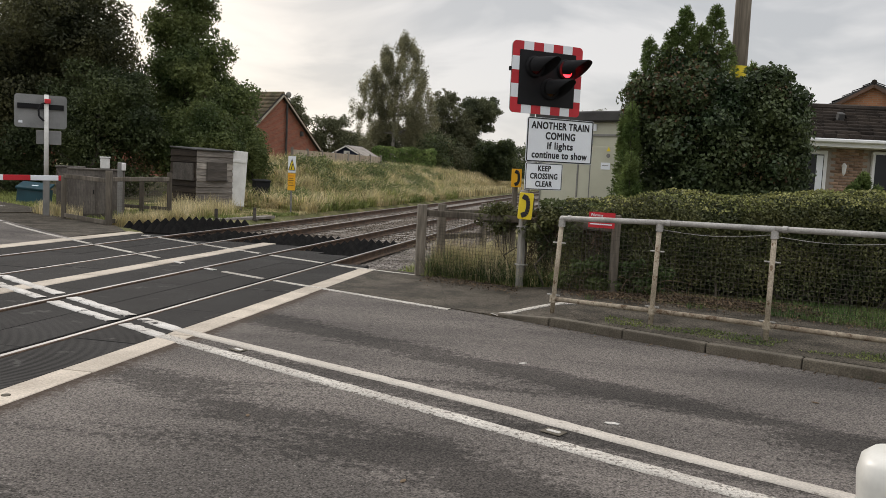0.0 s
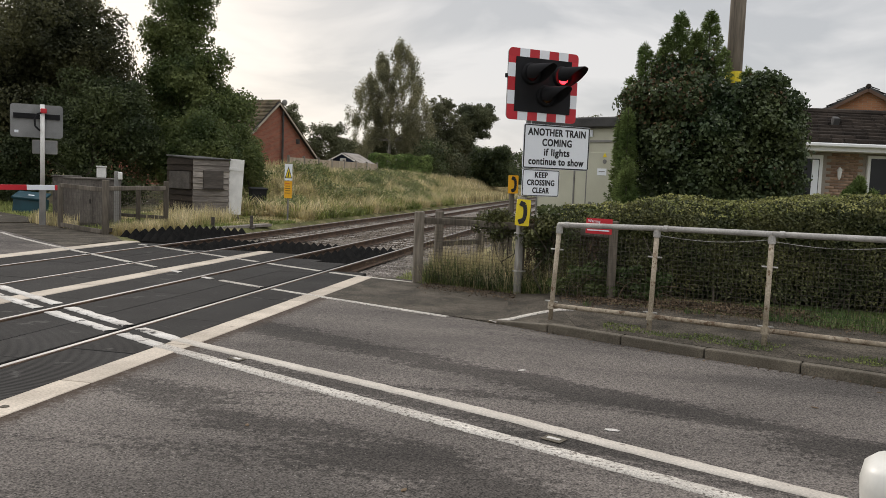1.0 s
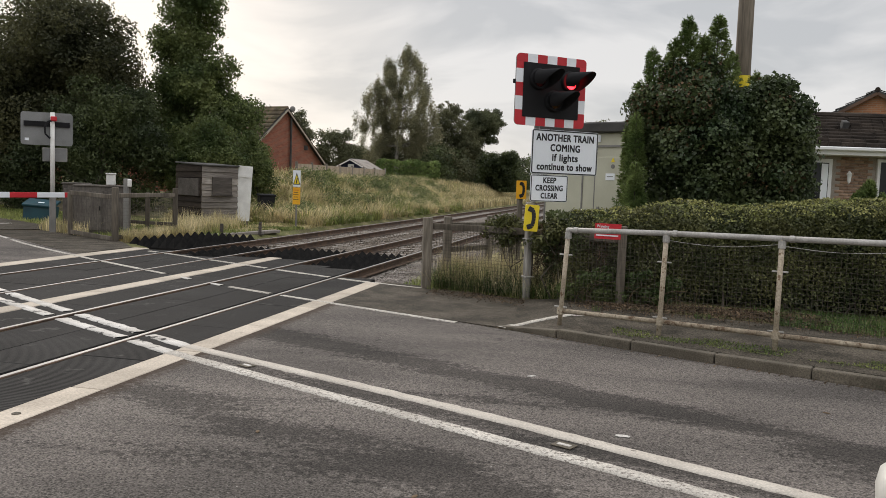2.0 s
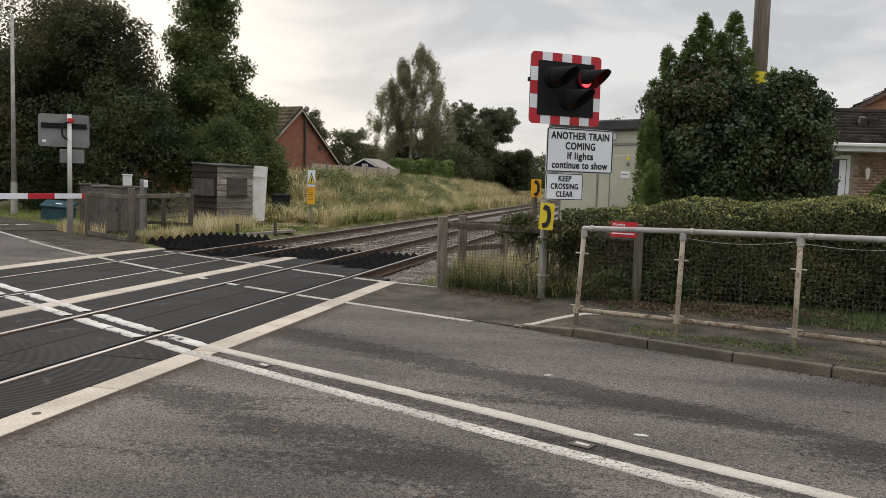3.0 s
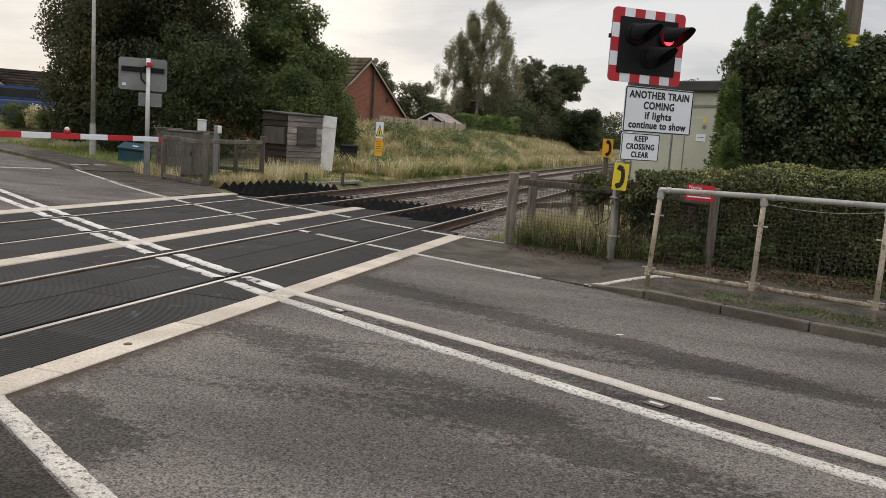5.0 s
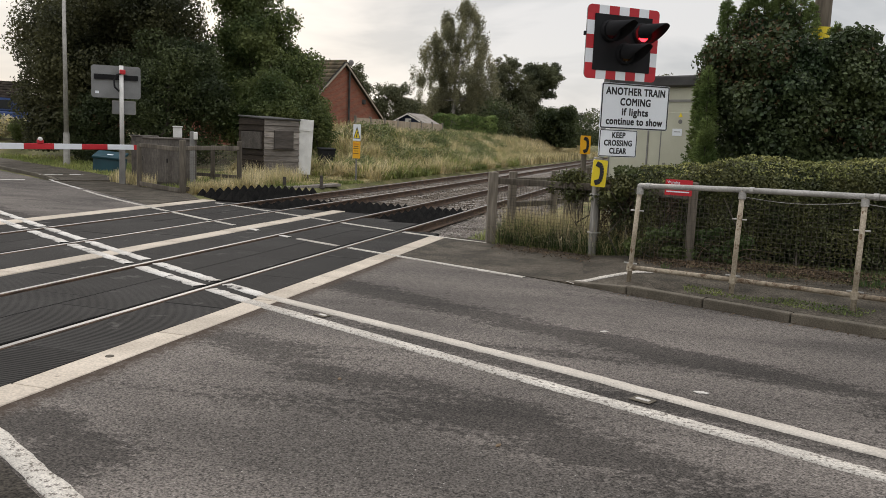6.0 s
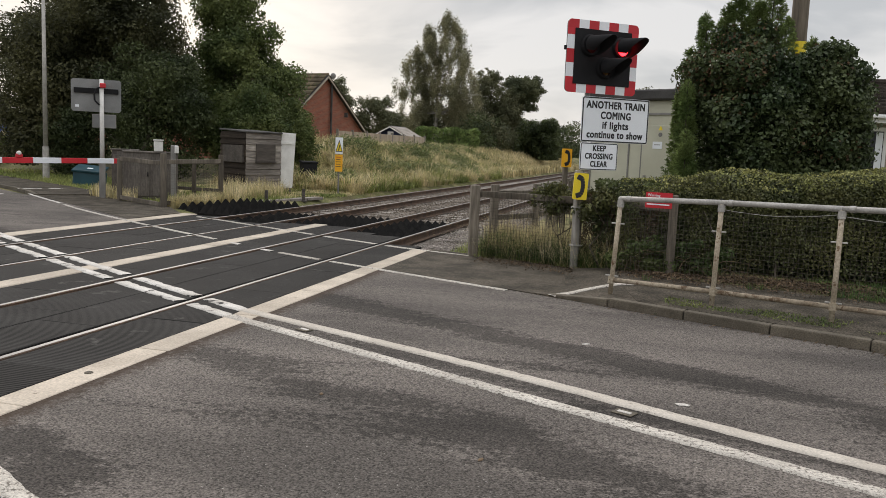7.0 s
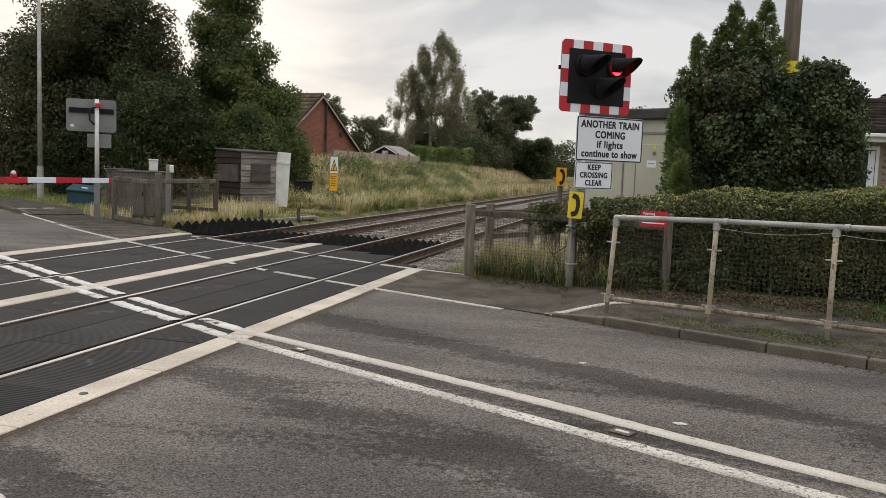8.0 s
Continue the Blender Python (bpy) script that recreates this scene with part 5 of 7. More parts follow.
part("symbol", boxed((0.035, 0.004, 0.2), pose(0, -0.018, 1.72, 0, 10, 0)), INK, tri)
part("lower_plate", moved(rounded_plate(0.275, 0.62, 0.012, 0.01), Matrix.Translation((0, 0, 1.165))), AMBER, ys, "yellow text plate")
for k in range(5):
    part("text_bar", boxed((0.19 - 0.03 * (k % 2), 0.003, 0.020), Matrix.Translation((-0.02, -0.008, 1.38 - 0.085 * k))), RED if k < 1 else INK, ys, "unreadable line of text")

for x, y, a in ((-6.75, 15.2, 10), (-6.35, 17.0, 10)):
    t = thing("point_bracket", pose(x, y, -0.1, 0, 0, a), "small dark upright bracket beside the track", "bracket", "trackside brackets")
    part("upright", boxed((0.09, 0.07, 0.42), Matrix.Translation((0, 0, 0.21)), 0.01), DARKWOOD, t)
    part("foot", boxed((0.22, 0.14, 0.05), Matrix.Translation((0, 0, 0.025)), 0.01), DARKWOOD, t)
tr = thing("cable_trough", pose(-6.65, 16.4, -0.06, 0, 0, 80), "pale concrete cable trough lid in the grass", "cable trough")
for k in range(4):
    part("trough_lid", boxed((0.9, 0.32, 0.09), Matrix.Translation((-1.4 + 0.93 * k, 0, 0.03)), 0.01), SLEEPER, tr)

bn = thing("grit_bin", pose(-14.95, 17.7, spot_z(-14.95, 17.7) - 0.02, 0, 4, 20), "teal plastic grit bin with a sloping lid in the verge", "grit bin")
bm = boxed((1.0, 0.65, 0.55), Matrix.Translation((0, 0, 0.275)), 0.06, 2)
part("bin_body", bm, TEAL, bn)
part("bin_lid", boxed((1.06, 0.76, 0.09), pose(0, -0.02, 0.63, 14, 0, 0), 0.035, 2), TEAL, bn)
part("label_patch", boxed((0.2, 0.1, 0.004), pose(0.02, -0.1, 0.66, 14, 0, 0)), WHITE, bn)

lp = thing("street_lamp", pose(-19.2, 20.53, spot_z(-19.2, 20.53), 0, 0, 30), "tall plain galvanised street lamp column", "street lamp")
part("column_base", tubed((0, 0, 0), (0, 0, 1.3), 0.13, 0.12, 14), GALV, lp)
part("column", smooth_mesh(bm_mesh("column", tubed((0, 0, 1.3), (0, 0, 7.80), 0.095, 0.06, 14), GALV)), GALV, lp)
part("bracket_arm", tubed((0, 0, 7.75), (-0.9, -0.3, 7.93), 0.03, 0.03, 8), GALV, lp)
part("lantern", boxed((0.6, 0.22, 0.14), pose(-1.1, -0.37, 7.95, 0, -8, 18), 0.05, 2), GREYPAINT, lp)

# ---- pale rounded post by the roadside ----
wp = thing("marker_post", pose(5.70, -5.40, -0.028, 0, 0, -12), "white rounded plastic marker post at the roadside", "marker post")
bm = bmesh.new()
rings = []
prof = [(0.0, 0.105), (0.5, 0.118), (0.95, 0.132), (1.085, 0.140), (1.125, 0.134), (1.143, 0.118), (1.148, 0.0)]
for z, r in prof[:-1]:
    ring = []
    for k in range(28):
        a = 2 * math.pi * k / 28
        c, s_ = math.cos(a), math.sin(a)
        ring.append(bm.verts.new((r * 1.3 * abs(c) ** 0.6 * (1 if c > 0 else -1), r * 0.8 * abs(s_) ** 0.6 * (1 if s_ > 0 else -1), z)))
    rings.append(ring)
for a, b in zip(rings[:-1], rings[1:]):
    for k in range(28):
        bm.faces.new((a[k], a[(k + 1) % 28], b[(k + 1) % 28], b[k]))
bm.faces.new(rings[-1]); bm.faces.new(rings[0][::-1])
part("shell", smooth_mesh(bm_mesh("shell", bm, CREAMPLASTIC)), CREAMPLASTIC, wp)
part("foot", boxed((0.42, 0.34, 0.05), Matrix.Translation((0, 0, 0.025)), 0.015), BLACK, wp)

# ---- buildings ----
def quad_wall(name, pts, material, parent, thick=0.12, label=""):
    """A wall panel from its outline, given thickness inwards."""
    bm = bmesh.new()
    f = bm.faces.new([bm.verts.new(p) for p in pts])
    bm.normal_update()
    n = f.normal.copy()
    r = bmesh.ops.extrude_face_region(bm, geom=[f])
    for q in r["geom"]:
        if isinstance(q, bmesh.types.BMVert):
            q.co -= n * thick
    return part(name, bm, material, parent, label)


def brick_material(name, c1, c2, mortar, sx=0.225, sz=0.075):
    m = bpy.data.materials.new(name)
    m.use_nodes = True
    n, l = m.node_tree.nodes, m.node_tree.links
    b = n["Principled BSDF"]; b.inputs["Roughness"].default_value = 0.9
    tc = n.new("ShaderNodeTexCoord")
    sep = n.new("ShaderNodeSeparateXYZ"); comb = n.new("ShaderNodeCombineXYZ")
    add = n.new("ShaderNodeMath"); add.operation = "ADD"
    l.new(tc.outputs["Object"], sep.inputs[0]); l.new(sep.outputs[0], add.inputs[0]); l.new(sep.outputs[1], add.inputs[1])
    l.new(add.outputs[0], comb.inputs[0]); l.new(sep.outputs[2], comb.inputs[1])
    br = n.new("ShaderNodeTexBrick")
    br.inputs["Color1"].default_value, br.inputs["Color2"].default_value, br.inputs["Mortar"].default_value = (*c1, 1), (*c2, 1), (*mortar, 1)
    br.inputs["Scale"].default_value = 1.0
    br.inputs["Brick Width"].default_value, br.inputs["Row Height"].default_value, br.inputs["Mortar Size"].default_value = sx, sz, 0.008
    l.new(comb.outputs[0], br.inputs["Vector"])
    no = n.new("ShaderNodeTexNoise"); no.inputs["Scale"].default_value = 0.9; no.inputs["Detail"].default_value = 5
    l.new(tc.outputs["Object"], no.inputs["Vector"])
    mr = n.new("ShaderNodeMapRange"); mr.inputs["To Min"].default_value, mr.inputs["To Max"].default_value = 0.65, 1.35
    l.new(no.outputs["Fac"], mr.inputs["Value"])
    sc = n.new("ShaderNodeVectorMath"); sc.operation = "SCALE"
    l.new(br.outputs["Color"], sc.inputs[0]); l.new(mr.outputs["Result"], sc.inputs["Scale"])
    l.new(sc.outputs[0], b.inputs["Base Color"])
    bp = n.new("ShaderNodeBump"); bp.inputs["Strength"].default_value = 0.6; bp.inputs["Distance"].default_value = 0.01
    l.new(br.outputs["Fac"], bp.inputs["Height"]); bp.invert = True
    l.new(bp.outputs[0], b.inputs["Normal"])
    return m


FARBRICK = brick_material("red_brick_wall", (0.25, 0.075, 0.045), (0.33, 0.115, 0.07), (0.24, 0.16, 0.12))
ORANGEBRICK = brick_material("orange_brick_wall", (0.36, 0.15, 0.075), (0.44, 0.20, 0.10), (0.34, 0.25, 0.18))


def tile_slope(a, b, up, courses, tile_w, course_h, material):
    """Overlapping tiles on a roof slope: a to b along the eaves, up the slope vector; each tile its own raised piece, joined."""
    a, b, up = Vector(a), Vector(b), Vector(up)
    u = (b - a).normalized(); v = up.normalized(); n = u.cross(v).normalized()
    if n.z < 0:
        n = -n
    L = (b - a).length
    vs, fs = [], []
    nt = int(L / tile_w)
    for c in range(courses):
        for k in range(nt + 1):
            x0 = k * tile_w + (tile_w / 2 if c % 2 else 0) - tile_w / 2
            x1 = min(x0 + tile_w * 0.965, L); x0 = max(0, x0)
            if x1 - x0 < 0.03:
                continue
            y0, y1 = c * course_h, (c + 1) * course_h + 0.04
            lift = 0.085 + RNG.normal(0, 0.009)
            base = len(vs)
            for (xx, yy, hh) in ((x0, y0, lift), (x1, y0, lift), (x1, y1, 0.02), (x0, y1, 0.02), (x0, y0, 0.0), (x1, y0, 0.0)):
                vs.append(a + u * xx + v * yy + n * hh)
            fs += [(base, base + 1, base + 2, base + 3), (base + 4, base + 5, base + 1, base), (base + 4, base, base + 3, base + 4 + 0), (base + 1, base + 5, base + 2, base + 2)]
    fs = [f for f in fs if len(set(f)) == 4]
    return np_mesh("tiles", [tuple(p) for p in vs], fs, material)


def gable_house(name, apex, g, half, ridge_z, eave_z, length, base_z, wall_mat, tile_mat, label, courses=13, over=0.25, barge=None):
    """A house whose gable stands at apex (plan), g the gable's direction in plan; it runs back from there."""
    g = Vector((*g, 0)).normalized(); back_ = Vector((-g.y, g.x, 0))
    A = Vector((*apex, 0))
    t = thing(name, Matrix.Translation((A.x, A.y, base_z)), label, "house")
    o = Vector((A.x, A.y, base_z))

    def at(s, bk, z):
        return A + g * s + back_ * bk + Vector((0, 0, z)) - o
    quad_wall("gable_wall", [at(-half, 0, base_z - 0.3), at(half, 0, base_z - 0.3), at(half, 0, eave_z), at(0, 0, ridge_z), at(-half, 0, eave_z)], wall_mat, t, 0.25)
    quad_wall("back_wall", [at(half, length, base_z - 0.3), at(-half, length, base_z - 0.3), at(-half, length, eave_z), at(0, length, ridge_z), at(half, length, eave_z)], wall_mat, t, 0.25)
    for s in (-1, 1):
        quad_wall("side_wall", [at(s * half, 0.26, base_z - 0.3), at(s * half, length - 0.26, base_z - 0.3), at(s * half, length - 0.26, eave_z), at(s * half, 0.26, eave_z)], wall_mat, t, 0.2)
        e0, e1 = at(s * (half + over), -over, eave_z - over * (ridge_z - eave_z) / half), at(s * (half + over), length + over, eave_z - over * (ridge_z - eave_z) / half)
        r0 = at(0, -over, ridge_z + 0.02)
        up = r0 - e0
        rf = part("roof", boxed(((e1 - e0).length, up.length, 0.10), Matrix.Translation((e0 + e1) / 2 + up / 2) @ Matrix((((e1 - e0).normalized()), up.normalized(), (e1 - e0).normalized().cross(up.normalized()))).transposed().to_4x4()), DARKROOF, t)
        lift = Vector((0, 0, 0.06))
        part("tiles", tile_slope(e0 + lift, e1 + lift, up, courses, 0.33, up.length / courses, tile_mat), tile_mat, rf, "overlapping concrete tiles")
        q0, q1 = at(s * (half + over), -over - 0.03, eave_z - over * (ridge_z - eave_z) / half), at(0, -over - 0.03, ridge_z)
        dd = q1 - q0
        part("bargeboard", boxed((dd.length, 0.03, 0.11), Matrix.Translation((q0 + q1) / 2 - Vector((0, 0, 0.06))) @ Matrix((dd.normalized(), back_, dd.normalized().cross(back_))).transposed().to_4x4()), barge or VERGEBOARD, rf, "bargeboard")
    rr = part("ridge", tubed(at(0, -over, ridge_z + 0.08), at(0, length + over, ridge_z + 0.08), 0.10, 0.10, 8), tile_mat, t)
    return t, at


h1, at1 = gable_house("bungalow", (-16.1, 41.3), (0.26, 0.97), 4.1, 6.1, 2.85, 12.0, 0.25, FARBRICK, MOSSTILE, "red brick bungalow with a mossy tiled roof behind the bank")
part("flue_pipe", tubed(at1(0.55, -0.12, 2.0), at1(0.55, -0.12, 5.9), 0.07, 0.07, 8), DARKROOF, h1, "dark flue pipe on the gable")
bm = bmesh.new()
bmesh.ops.create_uvsphere(bm, u_segments=12, v_segments=8, radius=0.19, matrix=Matrix.Translation(at1(0.35, -0.35, 6.12)) @ Matrix.Diagonal((1, 0.35, 1, 1)))
dish = part("satellite_dish", bm, GREYPAINT, h1)
part("dish_arm", tubed(at1(0.35, -0.1, 5.7), at1(0.35, -0.3, 6.1), 0.03, 0.03, 6), DARKROOF, dish)
part("wall_vent", boxed((0.2, 0.2, 0.3), Matrix.Translation(at1(2.2, -0.05, 3.8))), DARKROOF, h1)

h2, at2 = gable_house("bungalow", (-41.6, 34.5), (0.72, 0.70), 3.2, 4.9, 2.65, 9, 0.1, FARBRICK, TILE, "red brick bungalow with brown tiles across the far road", 9)
wn1 = part("window", boxed((1.7, 0.12, 1.15), Matrix.Translation(at2(1.0, -0.04, 1.75)) @ pose(0, 0, 0, 0, 0, 44)), UPVC, h2, "white framed window")
part("pane", boxed((1.5, 0.14, 0.95), Matrix.Translation(at2(1.0, -0.05, 1.75)) @ pose(0, 0, 0, 0, 0, 44)), GLASS, wn1)
h3, at3 = gable_house("bungalow", (-34.9, 40.5), (0.72, 0.70), 2.8, 4.4, 2.65, 9, 0.1, FARBRICK, TILE, "brick bungalow wing with a brown tiled roof and white verge", 9)
h4, at4 = gable_house("garage", (-40.4, 41.4), (-0.70, 0.72), 3.0, 4.2, 2.6, 9, 0.1, FARBRICK, TILE, "low brown tiled roof between two brick gables", 9)

# ---- bungalow behind the hedge: buff brick, brown tiles ----
D0 = Vector((9.57, 14.17, 0.5))          # by the eaves' visible end
uE = Vector((0.985, 0.17, 0)).normalized()
nE = Vector((-uE.y, uE.x, 0))            # into the house
bg = thing("bungalow", Matrix.Translation(D0), "buff brick bungalow with brown tiles and white gutter behind the hedge", "house")
EAVE, RIDGE = 2.42, 3.45


def atb(s, bk, z):
    return uE * s + nE * bk + Vector((0, 0, z))


roof_rot = math.degrees(math.atan2(uE.y, uE.x))
bwall = quad_wall("front_wall", [atb(-1.5, 0.62, -0.4), atb(9, 0.62, -0.4), atb(9, 0.62, EAVE), atb(-1.5, 0.62, EAVE)], MORTAR, bg, 0.2)
e0, e1 = atb(-1.8, 0.0, EAVE + 0.06), atb(9.5, 0.0, EAVE + 0.06)
up = nE * 3.6 + Vector((0, 0, RIDGE - EAVE))
rf = part("roof", boxed(((e1 - e0).length, up.length, 0.1), Matrix.Translation((e0 + e1) / 2 + up / 2 - Vector((0, 0, 0.06))) @ Matrix((uE, up.normalized(), uE.cross(up.normalized()))).transposed().to_4x4()), DARKROOF, bg)
up2 = -nE * 3.6 + Vector((0, 0, RIDGE - EAVE))
part("roof", boxed(((e1 - e0).length, up2.length, 0.1), Matrix.Translation((e0 + e1) / 2 + nE * 7.2 + up2 / 2 - Vector((0, 0, 0.06))) @ Matrix((uE, up2.normalized(), uE.cross(up2.normalized()))).transposed().to_4x4()), DARKROOF, bg)
part("tiles", tile_slope(e0, e1, up, 9, 0.30, up.length / 9, TILE), TILE, rf, "overlapping brown concrete tiles")
part("ridge", tubed(e0 + up + Vector((0, 0, 0.05)), e1 + up + Vector((0, 0, 0.05)), 0.10, 0.10, 8), TILE, bg, "rounded ridge tiles")
part("gutter", boxed((11.3, 0.11, 0.09), Matrix.Translation(atb(3.85, -0.06, EAVE + 0.0)) @ pose(0, 0, 0, 0, 0, roof_rot), 0.02), UPVC, bg, "white plastic gutter")
part("fascia", boxed((11.3, 0.03, 0.17), Matrix.Translation(atb(3.85, 0.02, EAVE - 0.06)) @ pose(0, 0, 0, 0, 0, roof_rot)), UPVC, bg, "white fascia board")
part("soffit", boxed((11.3, 0.62, 0.02), Matrix.Translation(atb(3.85, 0.33, EAVE - 0.14)) @ pose(0, 0, 0, 0, 0, roof_rot)), UPVC, bg)
part("vent_tile", boxed((0.16, 0.2, 0.26), Matrix.Translation(atb(1.3, 1.9, EAVE + 0.72)) @ pose(0, 0, 0, 18, 0, roof_rot), 0.02), DARKROOF, bg, "dark roof vent")
wn1 = part("window_frame", boxed((1.1, 0.09, 1.75), Matrix.Translation(atb(-0.05, 0.575, 1.32)) @ pose(0, 0, 0, 0, 0, roof_rot), 0.01), UPVC, bg, "white plastic window frame")
part("pane", boxed((0.92, 0.10, 1.55), Matrix.Translation(atb(-0.05, 0.57, 1.32)) @ pose(0, 0, 0, 0, 0, roof_rot)), GLASS, wn1)
part("curtain", boxed((0.16, 0.11, 1.5), Matrix.Translation(atb(0.31, 0.567, 1.32)) @ pose(0, 0, 0, 0, 0, roof_rot)), WHITE, wn1)
wn2 = part("door_frame", boxed((1.2, 0.09, 2.15), Matrix.Translation(atb(2.2, 0.575, 1.15)) @ pose(0, 0, 0, 0, 0, roof_rot), 0.01), UPVC, bg, "white plastic door frame")
part("pane", boxed((1.05, 0.10, 2.0), Matrix.Translation(atb(2.2, 0.57, 1.15)) @ pose(0, 0, 0, 0, 0, roof_rot)), GLASS, wn2)
brick = np_mesh("brick", [(x, y, z) for x in (-0.1075, 0.1075) for y in (-0.006, 0.05) for z in (-0.0325, 0.0325)],
                [(0, 4, 5, 1), (0, 1, 3, 2), (4, 6, 7, 5), (1, 5, 7, 3), (0, 2, 6, 4)], TANBRICK)
for c in range(21):
    for k in range(16):
        s_ = 0.17 + 0.225 * k + (0.1125 if c % 2 else 0)
        if 0.62 < s_ < 1.50 or s_ > 2.92:
            ob = piece("brick", brick, bwall, Matrix.Translation(atb(s_, 0.615, 0.72 + 0.075 * c)) @ pose(0, 0, 0, 0, 0, roof_rot))
ln = thing("wall_lantern", Matrix.Translation(D0 + atb(0.9, 0.48, 1.75)), "small white glazed wall lantern on the brickwork", "lantern")
bm = bmesh.new()
tube(bm, (0, 0, -0.10), (0, 0, 0.08), 0.04, 0.062, 6)
tube(bm, (0, 0, 0.08), (0, 0, 0.16), 0.075, 0.01, 6)
tube(bm, (0, 0, -0.16), (0, 0, -0.10), 0.01, 0.04, 6)
part("lantern_body", bm, UPVC, ln)
part("wall_bracket", tubed((0, 0, 0.15), (0, 0.14, 0.14), 0.012, 0.012, 6), UPVC, ln)
h5, at5 = gable_house("house", (14.15, 27.0), (0.97, -0.24), 3.9, 5.8, 3.55, 8, 0.4, ORANGEBRICK, TILE, "orange brick gable of a house behind the bungalow", 12, 0.2, BROWNBOARD)
bm = bmesh.new()
tube(bm, at5(0.0, -0.2, 4.5), at5(0.0, -0.12, 4.5), 0.24, 0.24, 16)
part("gable_vent", bm, WHITEPAINT, h5)

# ---- cream equipment building by the line ----
uR = Vector((0.862, -0.507, 0)); nR = Vector((0.507, 0.862, 0))
rot_r = math.degrees(math.atan2(uR.y, uR.x))
reb = thing("equipment_building", pose(3.02, 13.12, 0.0, 0, 0, rot_r), "cream steel railway equipment building with a dark flat roof", "equipment building")
part("body", boxed((3.7, 2.6, 3.05), Matrix.Translation((1.85, 1.3, 1.525)), 0.02), CREAM, reb)
part("roof", boxed((4.0, 2.9, 0.24), Matrix.Translation((1.85, 1.3, 3.17)), 0.03), DARKROOF, reb, "dark flat roof edge")
for x in (0.0, 1.07, 1.42, 2.75):
    part("seam", boxed((0.035, 0.025, 2.62), Matrix.Translation((x + 0.02, -0.010, 1.36))), GREYPAINT, reb, "panel joint")
part("top_trim", boxed((3.7, 0.03, 0.05), Matrix.Translation((1.85, -0.012, 2.74))), GREYPAINT, reb)
rd = part("door", boxed((1.25, 0.04, 2.25), Matrix.Translation((2.08, -0.015, 1.35)), 0.01), CREAM, reb, "cream steel door")
part("handle", boxed((0.05, 0.06, 0.16), Matrix.Translation((1.58, -0.05, 1.25))), GREYPAINT, rd)
bm = bmesh.new()
bm.faces.new([bm.verts.new(c) for c in ((-0.055, 0, -0.05), (0.055, 0, -0.05), (0, 0, 0.06))])
wt = part("warning_triangle", moved(bm, Matrix.Translation((1.92, -0.042, 2.42))), YELLOW, rd, "small yellow warning triangle")
bm = bmesh.new()
tube(bm, (1.92, -0.035, 2.27), (1.92, -0.043, 2.27), 0.05, 0.05, 16)
part("prohibition_disc", bm, GREYPAINT, rd, "small round faded sign")
nt_ = part("notice", boxed((0.24, 0.012, 0.16), Matrix.Translation((1.86, -0.04, 2.03))), WHITE, rd, "white paper notice")
part("text_bar", boxed((0.16, 0.004, 0.016), Matrix.Translation((1.86, -0.049, 2.04))), GREYPAINT, nt_)
np_ = part("name_plate", boxed((0.9, 0.02, 0.16), Matrix.Translation((1.1, -0.02, 2.92)), 0.005), WHITE, reb, "white plate with unreadable black writing")
part("text_bar", boxed((0.5, 0.006, 0.05), Matrix.Translation((1.2, -0.033, 2.92))), INK, np_)

# ---- telegraph pole ----
pl = thing("telegraph_pole", pose(7.0, 9.1, 0.2), "weathered timber telegraph pole with a yellow band", "telegraph pole")
part("shaft", smooth_mesh(bm_mesh("shaft", tubed((0, 0, 0), (-0.02, 0, 9.0), 0.165, 0.125, 16), POLEWOOD)), POLEWOOD, pl)
part("yellow_band", tubed((-0.008, 0, 3.52), (-0.008, 0, 3.74), 0.158, 0.157, 16), YELLOW, pl, "yellow warning band")
part("cross_arm", boxed((1.3, 0.1, 0.1), Matrix.Translation((-0.02, -0.13, 8.5))), POLEWOOD, pl)

# ---- panel fence and shed on the bank ----
pf = thing("panel_fence", Matrix(), "grey concrete post and timber panel fence on the bank", "fence")
PA, PB = Vector((-12.2, 34.0, 0)), Vector((-10.9, 46.2, 0))
npan = 7
for k in range(npan + 1):
    q = PA.lerp(PB, k / npan)
    part("post", boxed((0.12, 0.12, 1.6), Matrix.Translation((q.x, q.y, 1.88)), 0.01), SLEEPER, pf)
    if k < npan:
        q2 = PA.lerp(PB, (k + 1) / npan)
        d = q2 - q
        mpn = Matrix.Translation((q + q2) / 2 + Vector((0, 0, 1.90))) @ d.to_track_quat("X", "Z").to_matrix().to_4x4()
        pn = part("panel", boxed((d.length - 0.12, 0.03, 1.35), mpn), PANEL, pf)
        nb = 10
        for j in range(nb):
            part("board", boxed((d.length / nb - 0.022, 0.02, 1.33), mpn @ Matrix.Translation(((j + 0.5) * (d.length - 0.12) / nb - (d.length - 0.12) / 2, -0.02, 0))), PANEL, pn)
sh = thing("garden_shed", pose(-14.0, 49.8, 0.22, 0, 0, -8), "navy blue garden shed with white trim and pale roof", "shed")
part("walls", boxed((2.6, 2.2, 2.4), Matrix.Translation((0, 0, 1.2))), NAVY, sh)
bm = bmesh.new()
vs_ = [bm.verts.new(c) for c in ((-1.3, -1.1, 2.4), (1.3, -1.1, 2.4), (0, -1.1, 3.05), (-1.3, 1.1, 2.4), (1.3, 1.1, 2.4), (0, 1.1, 3.05))]
bm.faces.new(vs_[:3]); bm.faces.new(vs_[3:]); bm.faces.new((vs_[0], vs_[1], vs_[4], vs_[3])); bm.faces.new((vs_[1], vs_[2], vs_[5], vs_[4])); bm.faces.new((vs_[2], vs_[0], vs_[3], vs_[5]))
part("gable", bm, NAVY, sh, "navy timber gable")
